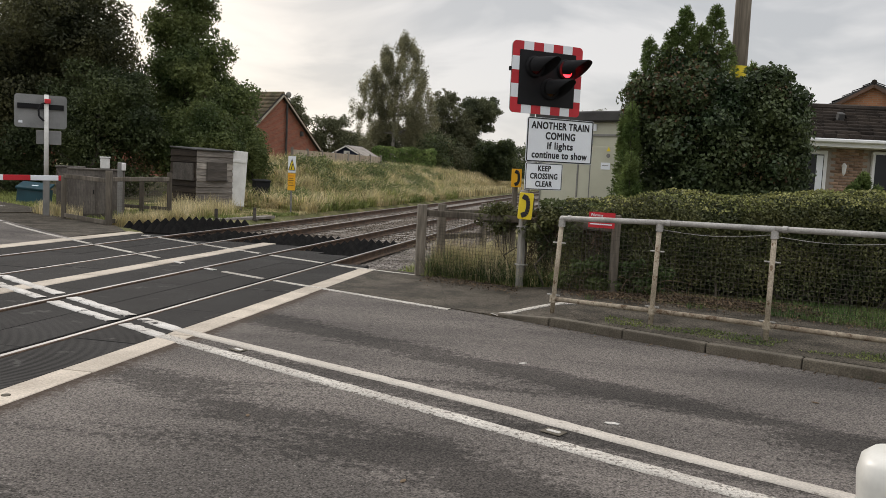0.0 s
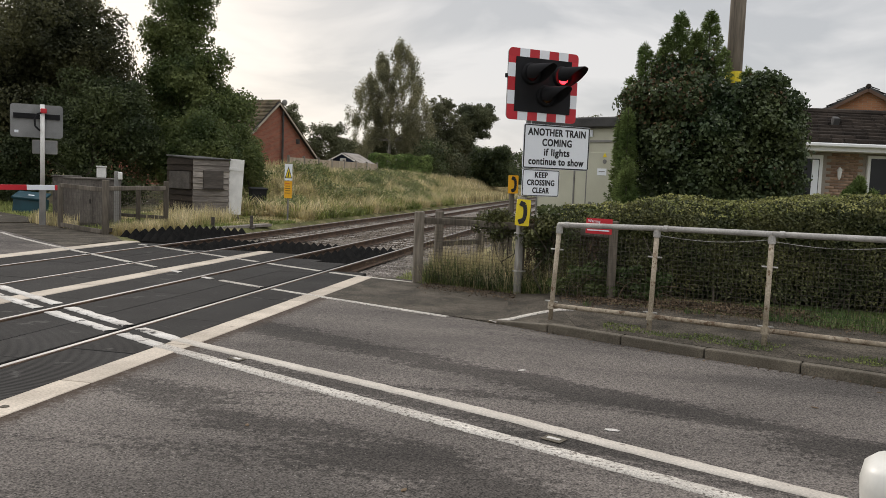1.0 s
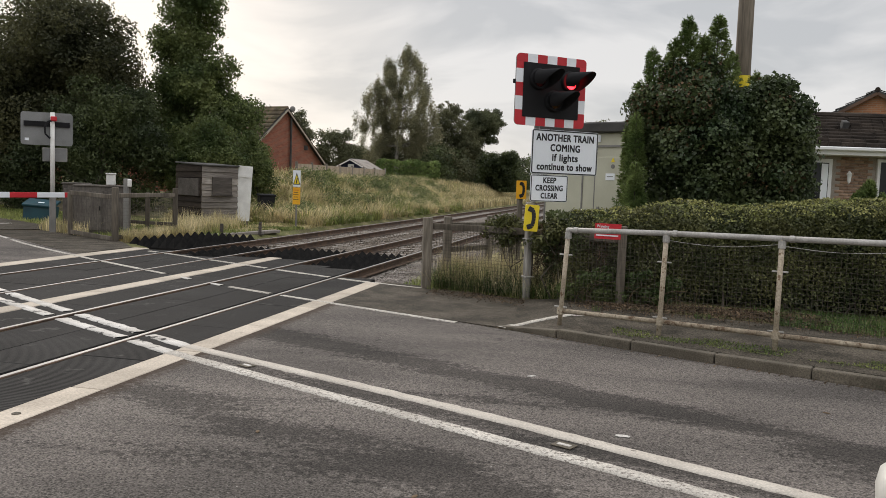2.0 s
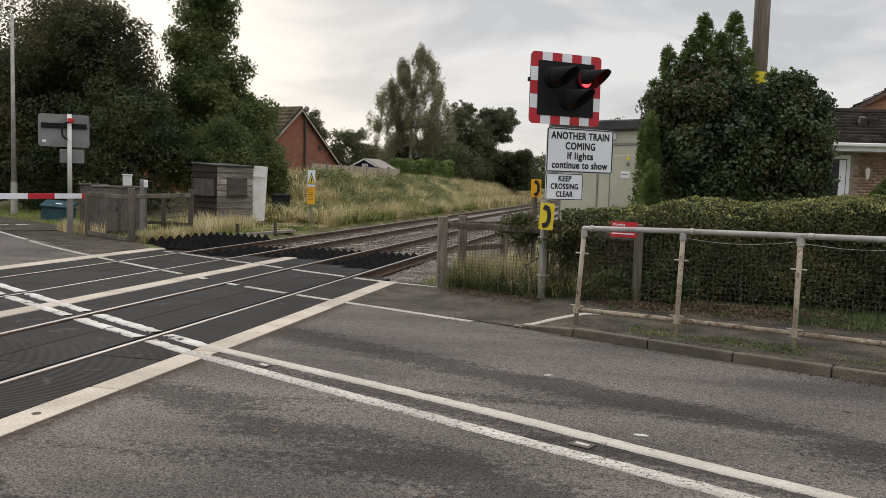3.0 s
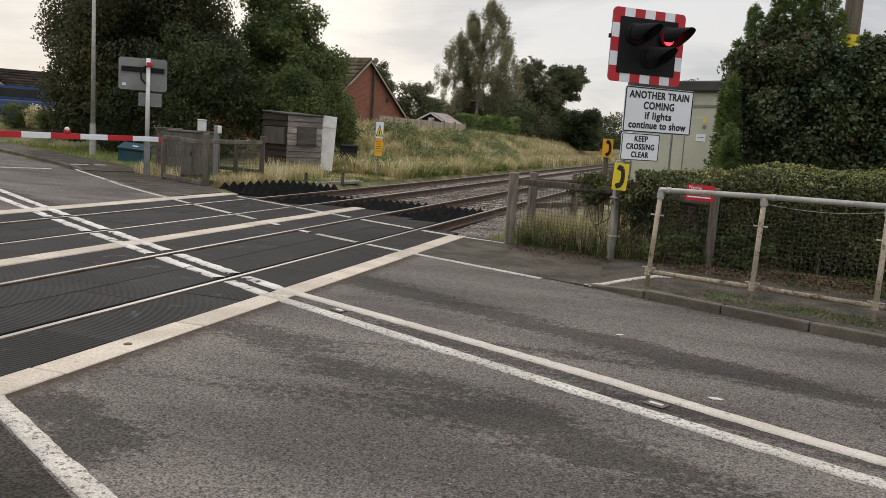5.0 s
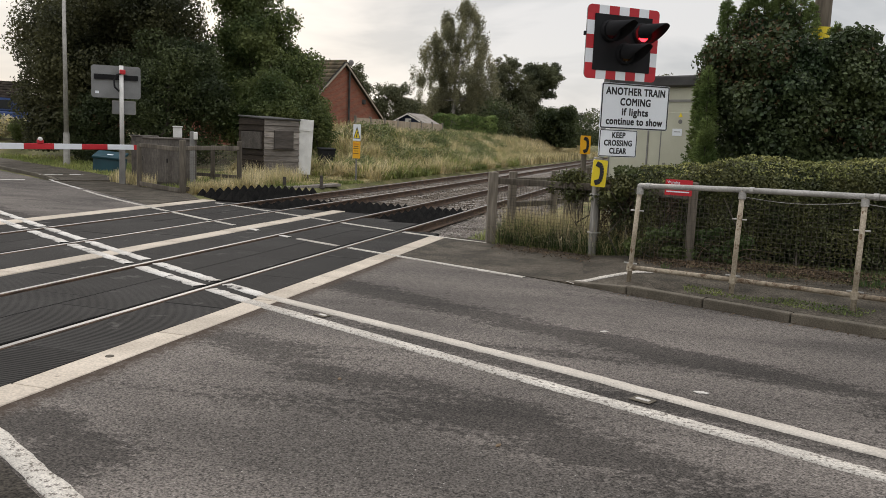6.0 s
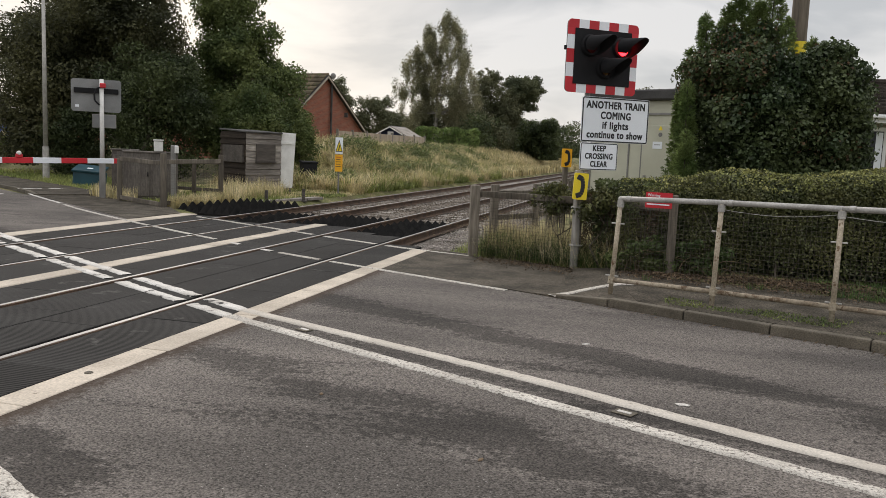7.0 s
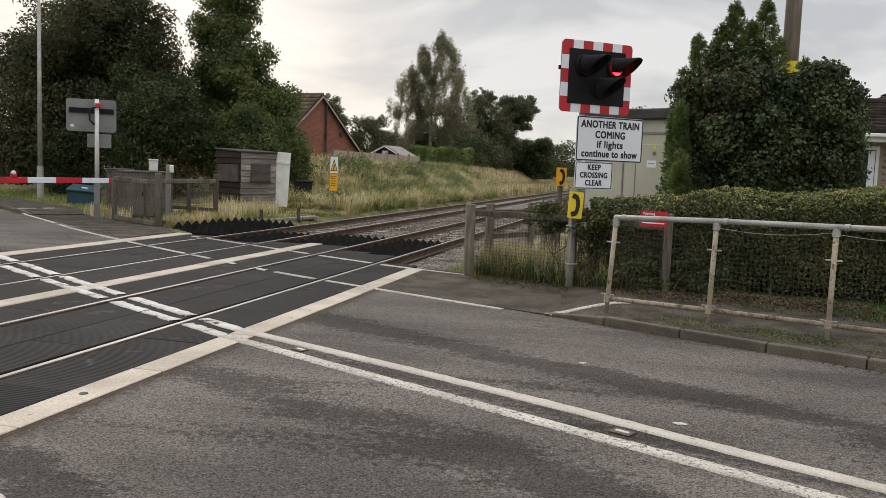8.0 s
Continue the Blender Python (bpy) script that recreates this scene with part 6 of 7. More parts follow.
for s in (-1, 1):
    part("roof", boxed((1.65, 2.6, 0.05), pose(s * 0.70, 0, 2.76, 0, s * 26.5, 0)), SLEEPER if s > 0 else DARKROOF, sh)
    part("bargeboard", boxed((1.55, 0.03, 0.09), pose(s * 0.68, -1.32, 2.71, 0, s * 26.5, 0)), WHITEPAINT, sh, "white bargeboard")
part("gable_window", boxed((0.45, 0.04, 0.22), Matrix.Translation((0, -1.13, 2.62))), WHITEPAINT, sh, "small white gable window")

# ---- parked van across the far road ----
vn = thing("van", pose(-31.6, 30.0, spot_z(-31.6, 30.0), 0, 0, 40), "dark blue van parked in a drive", "van")
bm = boxed((4.4, 1.85, 1.05), Matrix.Translation((0, 0, 0.85)), 0.12, 3)
part("body", bm, BLUEPAINT, vn)
bm = bmesh.new()
pr = [(-2.1, 1.35), (1.2, 1.35), (0.6, 2.1), (-2.0, 2.15)]
f = [bm.verts.new((x, -0.85, z)) for x, z in pr]; b_ = [bm.verts.new((x, 0.85, z)) for x, z in pr]
bm.faces.new(f); bm.faces.new(b_[::-1])
for k in range(4):
    bm.faces.new((f[k], f[(k + 1) % 4], b_[(k + 1) % 4], b_[k]))
bmesh.ops.bevel(bm, geom=list(bm.edges), offset=0.08, segments=2, affect="EDGES")
cab = part("cabin", bm, BLUEPAINT, vn)
for s in (-1, 1):
    part("side_window", boxed((2.3, 0.03, 0.48), Matrix.Translation((-0.6, s * 0.85, 1.75)), 0.01), GLASS, cab)
part("rear_window", boxed((0.04, 1.3, 0.5), pose(-2.07, 0, 1.75, 0, 3, 0)), GLASS, cab)
part("windscreen", boxed((0.04, 1.4, 0.75), pose(0.93, 0, 1.72, 0, -39, 0)), GLASS, cab)
for x in (-1.35, 1.35):
    for s in (-1, 1):
        w = part("wheel", tubed((x, s * 0.72, 0.33), (x, s * 0.95, 0.33), 0.33, 0.33, 20), TYRE, vn)
        part("rim", tubed((x, s * 0.94, 0.33), (x, s * 0.96, 0.33), 0.2, 0.2, 14), GREYPAINT, w)

# ---- plants ----
def leaf_mesh(name, c, nrm, size, material, seed, aspect=0.6, spread=0.7, along=None):
    """Small folded leaves at the points c, roughly facing nrm."""
    r = np.random.default_rng(seed)
    n = len(c)
    nn = nrm + r.normal(0, spread, (n, 3)); nn /= np.linalg.norm(nn, axis=1)[:, None] + 1e-9
    t = np.cross(nn, r.normal(size=(n, 3))) if along is None else along + r.normal(0, 0.25, (n, 3)); t /= np.linalg.norm(t, axis=1)[:, None] + 1e-9
    b = np.cross(nn, t); b /= np.linalg.norm(b, axis=1)[:, None] + 1e-9
    s = (size * r.uniform(0.6, 1.3, n))[:, None]
    v = np.stack([c - t * s * 0.5, c + b * s * aspect * 0.5 + nn * s * 0.10, c + t * s * 0.5 - nn * s * 0.08, c - b * s * aspect * 0.5 + nn * s * 0.10], 1).reshape(-1, 3)
    k = np.arange(n)[:, None] * 4
    return np_mesh(name, v, np.concatenate([k + np.array([[0, 1, 2]]), k + np.array([[0, 2, 3]])]).reshape(-1, 3), material)


def clump_points(clumps, n, seed, inner=0.35):
    r = np.random.default_rng(seed)
    cs = np.array([c for c, _ in clumps], float); rs = np.array([q for _, q in clumps], float)
    w = rs.prod(1) ** (2 / 3); w /= w.sum()
    k = r.choice(len(cs), n, p=w)
    d = r.normal(size=(n, 3)); d /= np.linalg.norm(d, axis=1)[:, None]
    rad = np.where(r.random(n) < 0.2, 1 + 0.26 * r.random(n) ** 2, 1 - inner * r.random(n) ** 1.5)
    p = cs[k] + d * rs[k] * (rad * (1 + 0.22 * wave(d * 2.2 + cs[k], 1.3)))[:, None]
    nn = d / rs[k]; nn /= np.linalg.norm(nn, axis=1)[:, None]
    return p, nn


def envelope_clumps(centre, radii, count, lo, hi, seed, floor=None, shell=0.55):
    """Clumps scattered through and over an ellipsoid."""
    r = np.random.default_rng(seed)
    out = []
    for _ in range(count):
        d = r.normal(size=3); d /= np.linalg.norm(d)
        f = shell + (1 - shell) * r.random() ** 0.6
        q = r.uniform(lo, hi)
        c = np.array(centre) + d * np.array(radii) * f * np.maximum(0.2, (1 - q / np.array(radii)))
        if floor is not None and c[2] < floor + q * 0.5:
            c[2] = floor + q * 0.5
        out.append((c, np.array([q, q, q * r.uniform(0.65, 0.95)])))
    return out


def limbs(base, clumps, r0, seed, count=10, top=None):
    """A tapered trunk with limbs that reach into the clumps."""
    r = np.random.default_rng(seed)
    bm = bmesh.new()
    base = Vector(base)
    top = Vector(top) if top else base + Vector((0, 0, max(c[2] for c, _ in clumps) * 0.75 - base.z))
    prev = base - Vector((0, 0, 0.2))
    joints = []
    for k in range(1, 7):
        q = base.lerp(top, k / 6) + Vector((r.normal(0, 0.08), r.normal(0, 0.08), 0))
        ra, rb = r0 * (1 - (k - 1) / 6.5), r0 * (1 - k / 6.5)
        tube(bm, prev, q, ra, rb, 9)
        joints.append((q, rb)); prev = q
    for c, q in [clumps[i] for i in r.choice(len(clumps), min(count, len(clumps)), replace=False)]:
        cv = Vector(c)
        j, rb = min(joints, key=lambda jj: abs(jj[0].z - (cv.z - 0.8)))
        mid = j.lerp(cv, 0.5) + Vector((0, 0, -0.15))
        tube(bm, j, mid, rb * 0.5, rb * 0.3, 6)
        tube(bm, mid, cv, rb * 0.3, 0.012, 6)
    return bm


def tree(name, x, y, clumps, n, size, leafmat_, label, seed, r0=0.2, bark=BARK, category="tree", inner=0.4, aspect=0.6, count=12, group=""):
    z = spot_z(x, y)
    t = thing(name, Matrix(), label, category, group)
    part("trunk", limbs((x, y, z), clumps, r0, seed, count), bark, t)
    p, nn = clump_points(clumps, n, seed, inner)
    keep = p[:, 2] > z + 0.02
    part("crown", leaf_mesh("crown", p[keep], nn[keep], size, leafmat_, seed, aspect), leafmat_, t)
    return t


# trees and shrubs across the line
ca = envelope_clumps((-20.7, 25.5, 5.7), (5.2, 4.0, 4.9), 165, 0.45, 1.25, 11, 0.1, 0.5)
ca += envelope_clumps((-21.9, 22.8, 2.8), (2.1, 1.6, 3.2), 40, 0.45, 0.95, 18, 0.1, 0.45)
ca += envelope_clumps((-20.7, 25.8, 5.4), (3.9, 2.2, 4.0), 46, 0.9, 1.4, 9, 0.4, 0.1)
tree("broadleaf_tree", -21.2, 25.5, ca, 140000, 0.150, LEAF_BRONZE, "large dark broadleaf tree above the grit bin", 11, 0.32, count=18)
cb = envelope_clumps((-15.0, 27.6, 8.4), (1.9, 1.9, 4.6), 60, 0.35, 0.85, 12, None, 0.35) + envelope_clumps((-14.2, 27.4, 4.6), (3.2, 2.4, 3.2), 44, 0.6, 1.05, 13, 0.2, 0.45)
tree("broadleaf_tree", -14.9, 27.6, cb, 56000, 0.155, LEAF_MID, "tall green broadleaf tree behind the hut", 12, 0.24, count=22)
cc = envelope_clumps((-16.3, 23.4, 2.7), (3.3, 1.8, 3.5), 85, 0.45, 0.95, 14, 0.0, 0.5)
tree("overgrown_shrub", -15.9, 22.6, cc, 46000, 0.130, LEAF_DARK, "dense dark overgrown shrub behind the signal", 14, 0.12, category="shrub")
cd = envelope_clumps((-12.6, 24.6, 2.1), (2.6, 1.5, 2.5), 52, 0.5, 0.95, 15, 0.0, 0.5)
tree("overgrown_shrub", -12.6, 24.6, cd, 34000, 0.125, LEAF_MID, "dense green overgrown shrub behind the hut", 15, 0.12, category="shrub")
ce = envelope_clumps((-11.35, 26.4, 2.2), (1.2, 1.2, 2.1), 26, 0.35, 0.7, 16, 0.2, 0.4)
tree("overgrown_shrub", -11.35, 26.4, ce, 12000, 0.11, LEAF_MID, "upright green shrub on the bank beside the house", 16, 0.07, category="shrub")
cf = envelope_clumps((-20.0, 23.0, 1.6), (2.2, 1.4, 1.9), 30, 0.45, 0.8, 17, 0.0, 0.5)
tree("overgrown_shrub", -20.0, 23.0, cf, 15000, 0.12, LEAF_DARK, "dark shrub under the large tree", 17, 0.08, category="shrub")
cl_ = envelope_clumps((-10.5, 25.6, 1.3), (1.1, 0.7, 2.0), 34, 0.25, 0.5, 19, 0.0, 0.4)
tree("overgrown_shrub", -10.5, 25.6, cl_, 13000, 0.10, LEAF_MID, "dark green scrub growing beside the hut's open door", 19, 0.05, category="shrub", inner=0.6)
# birch, oak, pine and hedgerow in the distance
cg = []
r_ = np.random.default_rng(21)
# the birch: a tall main head, a lower lobe on one side and a skirt of hanging sprays
for cx_, w_, z0_, z1_, n_ in ((-15.9, 2.7, 4.5, 14.1, 150), (-18.9, 1.9, 3.0, 11.0, 90), (-17.6, 1.6, 7.0, 13.0, 50), (-14.0, 1.5, 3.5, 10.0, 55)):
    for k in range(n_):
        h = r_.random()
        wid = w_ * min(1.0, 1.9 * (1 - h) ** 0.62) * (0.55 + 0.45 * min(1.0, h * 2.2))
        a = r_.uniform(0, 6.28); f = r_.uniform(0.05, 1.0) ** 0.6
        q = r_.uniform(0.38, 0.75)
        cg.append((np.array([cx_ + wid * f * math.cos(a), 69.7 + wid * f * math.sin(a), z0_ + (z1_ - z0_) * h]), np.array([q * 0.55, q * 0.55, q * 1.45])))
tree("birch_tree", -16.6, 69.7, cg, 66000, 0.15, LEAF_BIRCH, "tall drooping silver birch with thin pale foliage", 21, 0.26, BIRCHBARK, inner=0.9, count=60)
ch = envelope_clumps((-13.0, 76, 6.2), (2.3, 2.2, 4.5), 170, 0.2, 0.55, 22, 1.5, 0.3) + envelope_clumps((-11.6, 76.6, 4.6), (2.0, 2.0, 3.2), 50, 0.4, 0.85, 36, 1.0, 0.35)
ch += envelope_clumps((-11.0, 77.5, 6.3), (1.7, 1.5, 2.4), 60, 0.3, 0.6, 37, None, 0.3)
tree("broadleaf_tree", -12.7, 76, ch, 34000, 0.2, LEAF_FAR, "loose twiggy broadleaf tree beyond the bank", 22, 0.22, inner=0.8, count=50)
ci = envelope_clumps((-9.9, 79.5, 8.5), (2.5, 2.4, 1.9), 120, 0.25, 0.6, 23, 6.9, 0.35) + envelope_clumps((-11.0, 79.5, 7.0), (1.7, 1.5, 1.5), 60, 0.25, 0.55, 24, None, 0.3) + envelope_clumps((-9.0, 79.5, 6.6), (1.1, 0.9, 0.6), 12, 0.25, 0.45, 34, None, 0.4)
tree("pine_tree", -10.9, 79.5, ci, 30000, 0.24, LEAF_PINE, "flat topped pine with a bare leaning trunk", 23, 0.22, aspect=0.35, inner=0.6, count=40)
cj = envelope_clumps((-21.9, 57.0, 5.0), (1.9, 2.0, 3.0), 60, 0.3, 0.65, 25, 1.0, 0.35)
tree("broadleaf_tree", -21.9, 57.0, cj, 14000, 0.17, LEAF_FAR, "small loose broadleaf tree behind the bungalow", 25, 0.16, inner=0.8, count=30)
ck = envelope_clumps((-19.3, 60.0, 4.1), (2.6, 2.2, 2.7), 50, 0.4, 0.8, 26, 0.6, 0.4)
tree("broadleaf_tree", -19.3, 60.0, ck, 13000, 0.19, LEAF_FAR, "low broadleaf tree behind the garden shed", 26, 0.15, inner=0.7, count=24)
cm = envelope_clumps((-17.0, 73.0, 3.7), (7.5, 2.5, 3.4), 90, 0.6, 1.2, 27, 0.4, 0.45)
tree("overgrown_shrub", -17.5, 72.0, cm, 30000, 0.24, LEAF_FAR, "dark thicket under the birch", 27, 0.12, category="shrub", inner=0.6)
cn = []
for k in range(70):
    f = k / 69
    q = r_.uniform(0.8, 1.4)
    cn.append((np.array([-13.2 + 5.4 * f + r_.normal(0, 0.6), 68 + 44 * f, r_.uniform(1.2, 4.6 + 0.9 * f)]), np.array([q, q * 1.4, q])))
tree("hedgerow", -12, 76, cn, 34000, 0.26, LEAF_DARK, "tall dark hedgerow running beside the railway", 28, 0.12, category="hedgerow", inner=0.5)
co = envelope_clumps((2.6, 54, 5.0), (2.2, 2, 2.2), 24, 0.5, 1.0, 29, 1.0, 0.4)
tree("broadleaf_tree", 2.6, 54, co, 8000, 0.2, LEAF_FAR, "small tree behind the equipment building", 29, 0.14, inner=0.6)
cq = []
for k in range(120):
    q = r_.uniform(0.45, 0.8)
    cq.append((np.array([-12.6 + 5.6 * r_.random(), 84 + r_.uniform(-1.2, 1.2), 0.6 + 4.6 * r_.random()]), np.array([q, q, q * 0.9])))
tree("overgrown_shrub", -10.2, 84, cq, 40000, 0.26, LEAF_DARK, "dark clipped evergreen thicket under the pine", 30, 0.14, category="shrub", inner=0.6)
cy = envelope_clumps((-15.5, 47.0, 2.3), (0.8, 0.6, 0.8), 12, 0.25, 0.45, 35, 0.4, 0.3)
tree("garden_shrub", -15.5, 47.0, cy, 2500, 0.12, LEAF_TIP, "yellow leaved shrub beside the bungalow", 35, 0.05, category="shrub", inner=0.6)
# clipped hedge on the bank top
r3 = np.random.default_rng(31)
n = 16000
p = np.stack([r3.uniform(-0.5, 0.5, n), r3.uniform(-0.5, 0.5, n), r3.uniform(0, 1, n)], 1)
face = r3.integers(0, 4, n)
p[face == 0, 1] = -0.5; p[face == 1, 0] = 0.5; p[face == 2, 2] = 1; p[face == 3, 0] = -0.5
nn = np.zeros((n, 3)); nn[face == 0, 1] = -1; nn[face == 1, 0] = 1; nn[face == 2, 2] = 1; nn[face == 3, 0] = -1
w = p * np.array([5.2, 3.0, 2.6]); w += nn * (wave(w, 1.6)[:, None] * 0.25)
ang = radians(14); ca_, sa_ = math.cos(ang), math.sin(ang)
w = np.stack([w[:, 0] * ca_ - w[:, 1] * sa_ - 13.6, w[:, 0] * sa_ + w[:, 1] * ca_ + 62.5, w[:, 2] + 0.95], 1)
gh = thing("clipped_hedge", Matrix(), "clipped bright green garden hedge at the top of the bank", "hedge")
part("foliage", leaf_mesh("foliage", w, nn, 0.17, LEAF_CONIFER, 31), LEAF_CONIFER, gh)
part("stems", limbs((-13.6, 62.5, 0.4), [(np.array([-13.6 + q, 62.5, 2.0]), 0) for q in (-2, -1, 1, 2)], 0.08, 5, 4), BARK, gh)
# far woods close the view
fw = []
for k in range(150):
    a = radians(-80 + 160 * k / 149)
    d_ = r3.uniform(150, 190)
    q = r3.uniform(3.5, 6.5)
    fw.append((np.array([d_ * math.sin(a), d_ * math.cos(a), q * 0.55]), np.array([q * 1.3, q * 1.3, q * 0.75])))
p, nn = clump_points(fw, 52000, 33, 0.3)
tagged(new("far_woods", leaf_mesh("far_woods", p, nn, 0.75, LEAF_FAR, 33)), "distant belt of dark trees along the horizon", "woods", kind="stuff")

# ivy-covered shrub with conifer tops behind the hedge
iv = envelope_clumps((6.2, 8.1, 2.2), (1.12, 1.2, 1.95), 80, 0.18, 0.45, 41, 0.3, 0.6) + envelope_clumps((7.18, 8.2, 2.1), (1.12, 1.2, 1.75), 75, 0.18, 0.45, 42, 0.3, 0.6)
iv += envelope_clumps((6.02, 8.1, 3.22), (0.98, 1.0, 0.85), 46, 0.14, 0.34, 47, None, 0.5) + envelope_clumps((7.40, 8.2, 3.22), (0.72, 0.9, 0.80), 36, 0.14, 0.32, 48, None, 0.5)
iv += envelope_clumps((6.05, 8.3, 3.72), (0.72, 0.7, 0.62), 34, 0.12, 0.28, 38, None, 0.4)
iv += envelope_clumps((5.25, 8.2, 2.9), (0.42, 0.7, 0.95), 22, 0.14, 0.3, 49, None, 0.5) + envelope_clumps((7.78, 8.2, 2.5), (0.50, 0.8, 1.25), 30, 0.14, 0.3, 50, None, 0.5)
ivy = tree("ivy_covered_shrub", 6.52, 8.3, iv, 105000, 0.076, LEAF_IVY, "dense ivy-covered shrub with purple-tinged leaves round a pole", 41, 0.14, category="shrub", inner=0.55, aspect=0.75, count=16)
rp, rn = clump_points([c for c in iv if c[0][2] > 2.6 and c[0][0] < 6.4] + iv[::9], 5200, 40, 0.25)
part("russet_growth", leaf_mesh("russet_growth", rp + rn * 0.03, rn, 0.070, LEAF_RUSSET, 40, 0.7), LEAF_RUSSET, ivy, "reddish brown turning leaves")


def frond(out, base, tip, r, density=26, reach=0.22):
    """A feathery conifer spray: short leaflets that slope up along a bowed stem."""
    base, tip = np.array(base, float), np.array(tip, float)
    d = tip - base
    for k in range(density):
        f = (k + r.random()) / density
        c = base + d * f + np.array([0, 0, -0.06 * math.sin(math.pi * f)])
        w_ = reach * (1 - f) ** 0.8 + 0.03
        for _ in range(4):
            side = r.normal(size=3); side -= d * side.dot(d) / d.dot(d); side /= np.linalg.norm(side) + 1e-9
            e = c + side * w_ * r.uniform(0.5, 1.0) + d / np.linalg.norm(d) * w_ * 0.8
            for g in np.linspace(0.2, 1.0, 5):
                out.append((c + (e - c) * g, np.cross(side, d), (e - c) / (np.linalg.norm(e - c) + 1e-9)))


def conifer(name, stems, label, seed, size=0.075, parent=None):
    r = np.random.default_rng(seed)
    t = parent or thing(name, Matrix(), label, "conifer")
    bm = bmesh.new()
    pts = []
    for (b, top, side_n, reach) in stems:
        tube(bm, b, top, 0.03, 0.006, 6)
        b_, t_ = np.array(b, float), np.array(top, float)
        frond(pts, b_ + (t_ - b_) * 0.80, t_, r, 16, 0.07)
        for k in range(side_n):
            f = 0.15 + 0.82 * k / side_n
            o = b_ + (t_ - b_) * f
            a = r.uniform(0, 6.28)
            L_ = reach * (1.0 - f) ** 1.1 + 0.055
            frond(pts, o, o + np.array([math.cos(a) * L_, math.sin(a) * L_, L_ * r.uniform(0.55, 1.0)]), r, 11, 0.085)
    tagged(part("woody_growth", bm, BARK, t), kind="stuff")
    p = np.array([q[0] for q in pts]); nn = np.array([q[1] for q in pts]); al = np.array([q[2] for q in pts])
    nn /= np.linalg.norm(nn, axis=1)[:, None] + 1e-9
    part("sprays", leaf_mesh("sprays", p, nn, size, LEAF_CONIFER, seed, 0.15, 0.5, al), LEAF_CONIFER, t)
    return t


conifer("conifer", [((5.98, 8.4, 2.9), (5.92, 8.3, 4.88), 84, 0.62), ((6.42, 8.5, 2.9), (6.45, 8.3, 4.90), 80, 0.60), ((5.45, 8.4, 2.6), (5.32, 8.3, 4.32), 60, 0.50), ((5.75, 8.5, 2.6), (5.68, 8.3, 4.50), 60, 0.50),
                    ((6.68, 8.6, 2.6), (6.70, 8.4, 4.28), 44, 0.42), ((6.2, 8.5, 2.8), (6.19, 8.3, 4.55), 64, 0.50), ((7.1, 8.7, 2.4), (7.12, 8.4, 3.92), 34, 0.38), ((7.35, 8.7, 2.4), (7.36, 8.4, 3.85), 28, 0.34), ((5.2, 8.4, 2.2), (5.10, 8.3, 3.72), 36, 0.38)],
        "feathery green conifer growing through the ivy", 43, 0.055)
conifer("conifer", [((5.14, 7.6, 0.4), (5.08, 7.55, 3.1), 80, 0.34), ((5.02, 8.0, 0.4), (4.98, 7.9, 2.9), 70, 0.32), ((5.10, 7.3, 0.4), (5.12, 7.3, 2.2), 60, 0.34)], "bright green conifer fringe beside the cream building", 44, 0.058)
conifer("conifer", [((10.35, 13.0, 0.5), (10.35, 13.0, 2.15), 40, 0.55), ((10.2, 12.9, 0.5), (10.1, 12.8, 1.9), 26, 0.5), ((10.55, 12.9, 0.5), (10.62, 12.8, 1.85), 26, 0.5)], "small green conifer in the front garden", 45, 0.10)

# roadside hedge
def hedge_surface(n, seed, x0=4.15, x1=13.5):
    r = np.random.default_rng(seed)
    x = r.uniform(x0, x1, n)
    zt = 1.30 + 0.24 * sstep(3.9, 6.2, x) + 0.16 * sstep(6.2, 9.5, x) + 0.02 * np.sin(x * 1.7)
    front, depth = 4.78 - 0.10 * np.maximum(0, x - 7.5), 1.55
    s = r.random(n)
    a = np.clip((s - 0.42) / 0.18, 0, 1) * (math.pi / 2)      # round the shoulder
    y = np.where(s < 0.42, front, front + 0.35 * (1 - np.cos(a)))
    z = np.where(s < 0.42, 0.10 + (zt - 0.45) * s / 0.42, zt - 0.35 + 0.35 * np.sin(a))
    top = s > 0.60
    y = np.where(top, front + 0.35 + (s - 0.60) / 0.40 * (depth - 0.35), y)
    ny_, nz_ = np.where(s < 0.42, -1.0, np.where(top, 0.0, -np.cos(a))), np.where(s < 0.42, 0.0, np.where(top, 1.0, np.sin(a)))
    p = np.stack([x, y, z], 1); nn = np.stack([0 * x, ny_, nz_], 1)
    bulge = wave(p, 2.4, 2) * 0.09 + wave(p, 6.0, 5) * 0.04
    return p + nn * (bulge - 0.26 * r.random(n) ** 1.6)[:, None], nn


hd = thing("hedge", Matrix(), "clipped dark green roadside hedge, paler on top and bare below", "hedge")
p, nn = hedge_surface(150000, 51)
low = np.random.default_rng(6).random(len(p)) < np.clip((p[:, 2] - 0.12) / 0.55, 0.16, 1)
part("foliage", leaf_mesh("foliage", p[low], nn[low], 0.041, LEAF_HEDGE, 51, 0.62), LEAF_HEDGE, hd)
# yellowish young leaves on upward faces; their paleness also paints the hedge top's light
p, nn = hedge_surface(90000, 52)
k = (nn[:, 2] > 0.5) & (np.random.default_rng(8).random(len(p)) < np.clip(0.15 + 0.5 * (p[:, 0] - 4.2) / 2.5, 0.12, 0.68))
part("new_growth", leaf_mesh("new_growth", p[k] + nn[k] * 0.03, nn[k], 0.046, LEAF_TIP, 52, 0.6), LEAF_TIP, hd, "young leaves on top, paler also for the light painted there")
# filler leaves in a darker material, which paints the shade inside the hedge
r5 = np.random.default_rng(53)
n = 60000
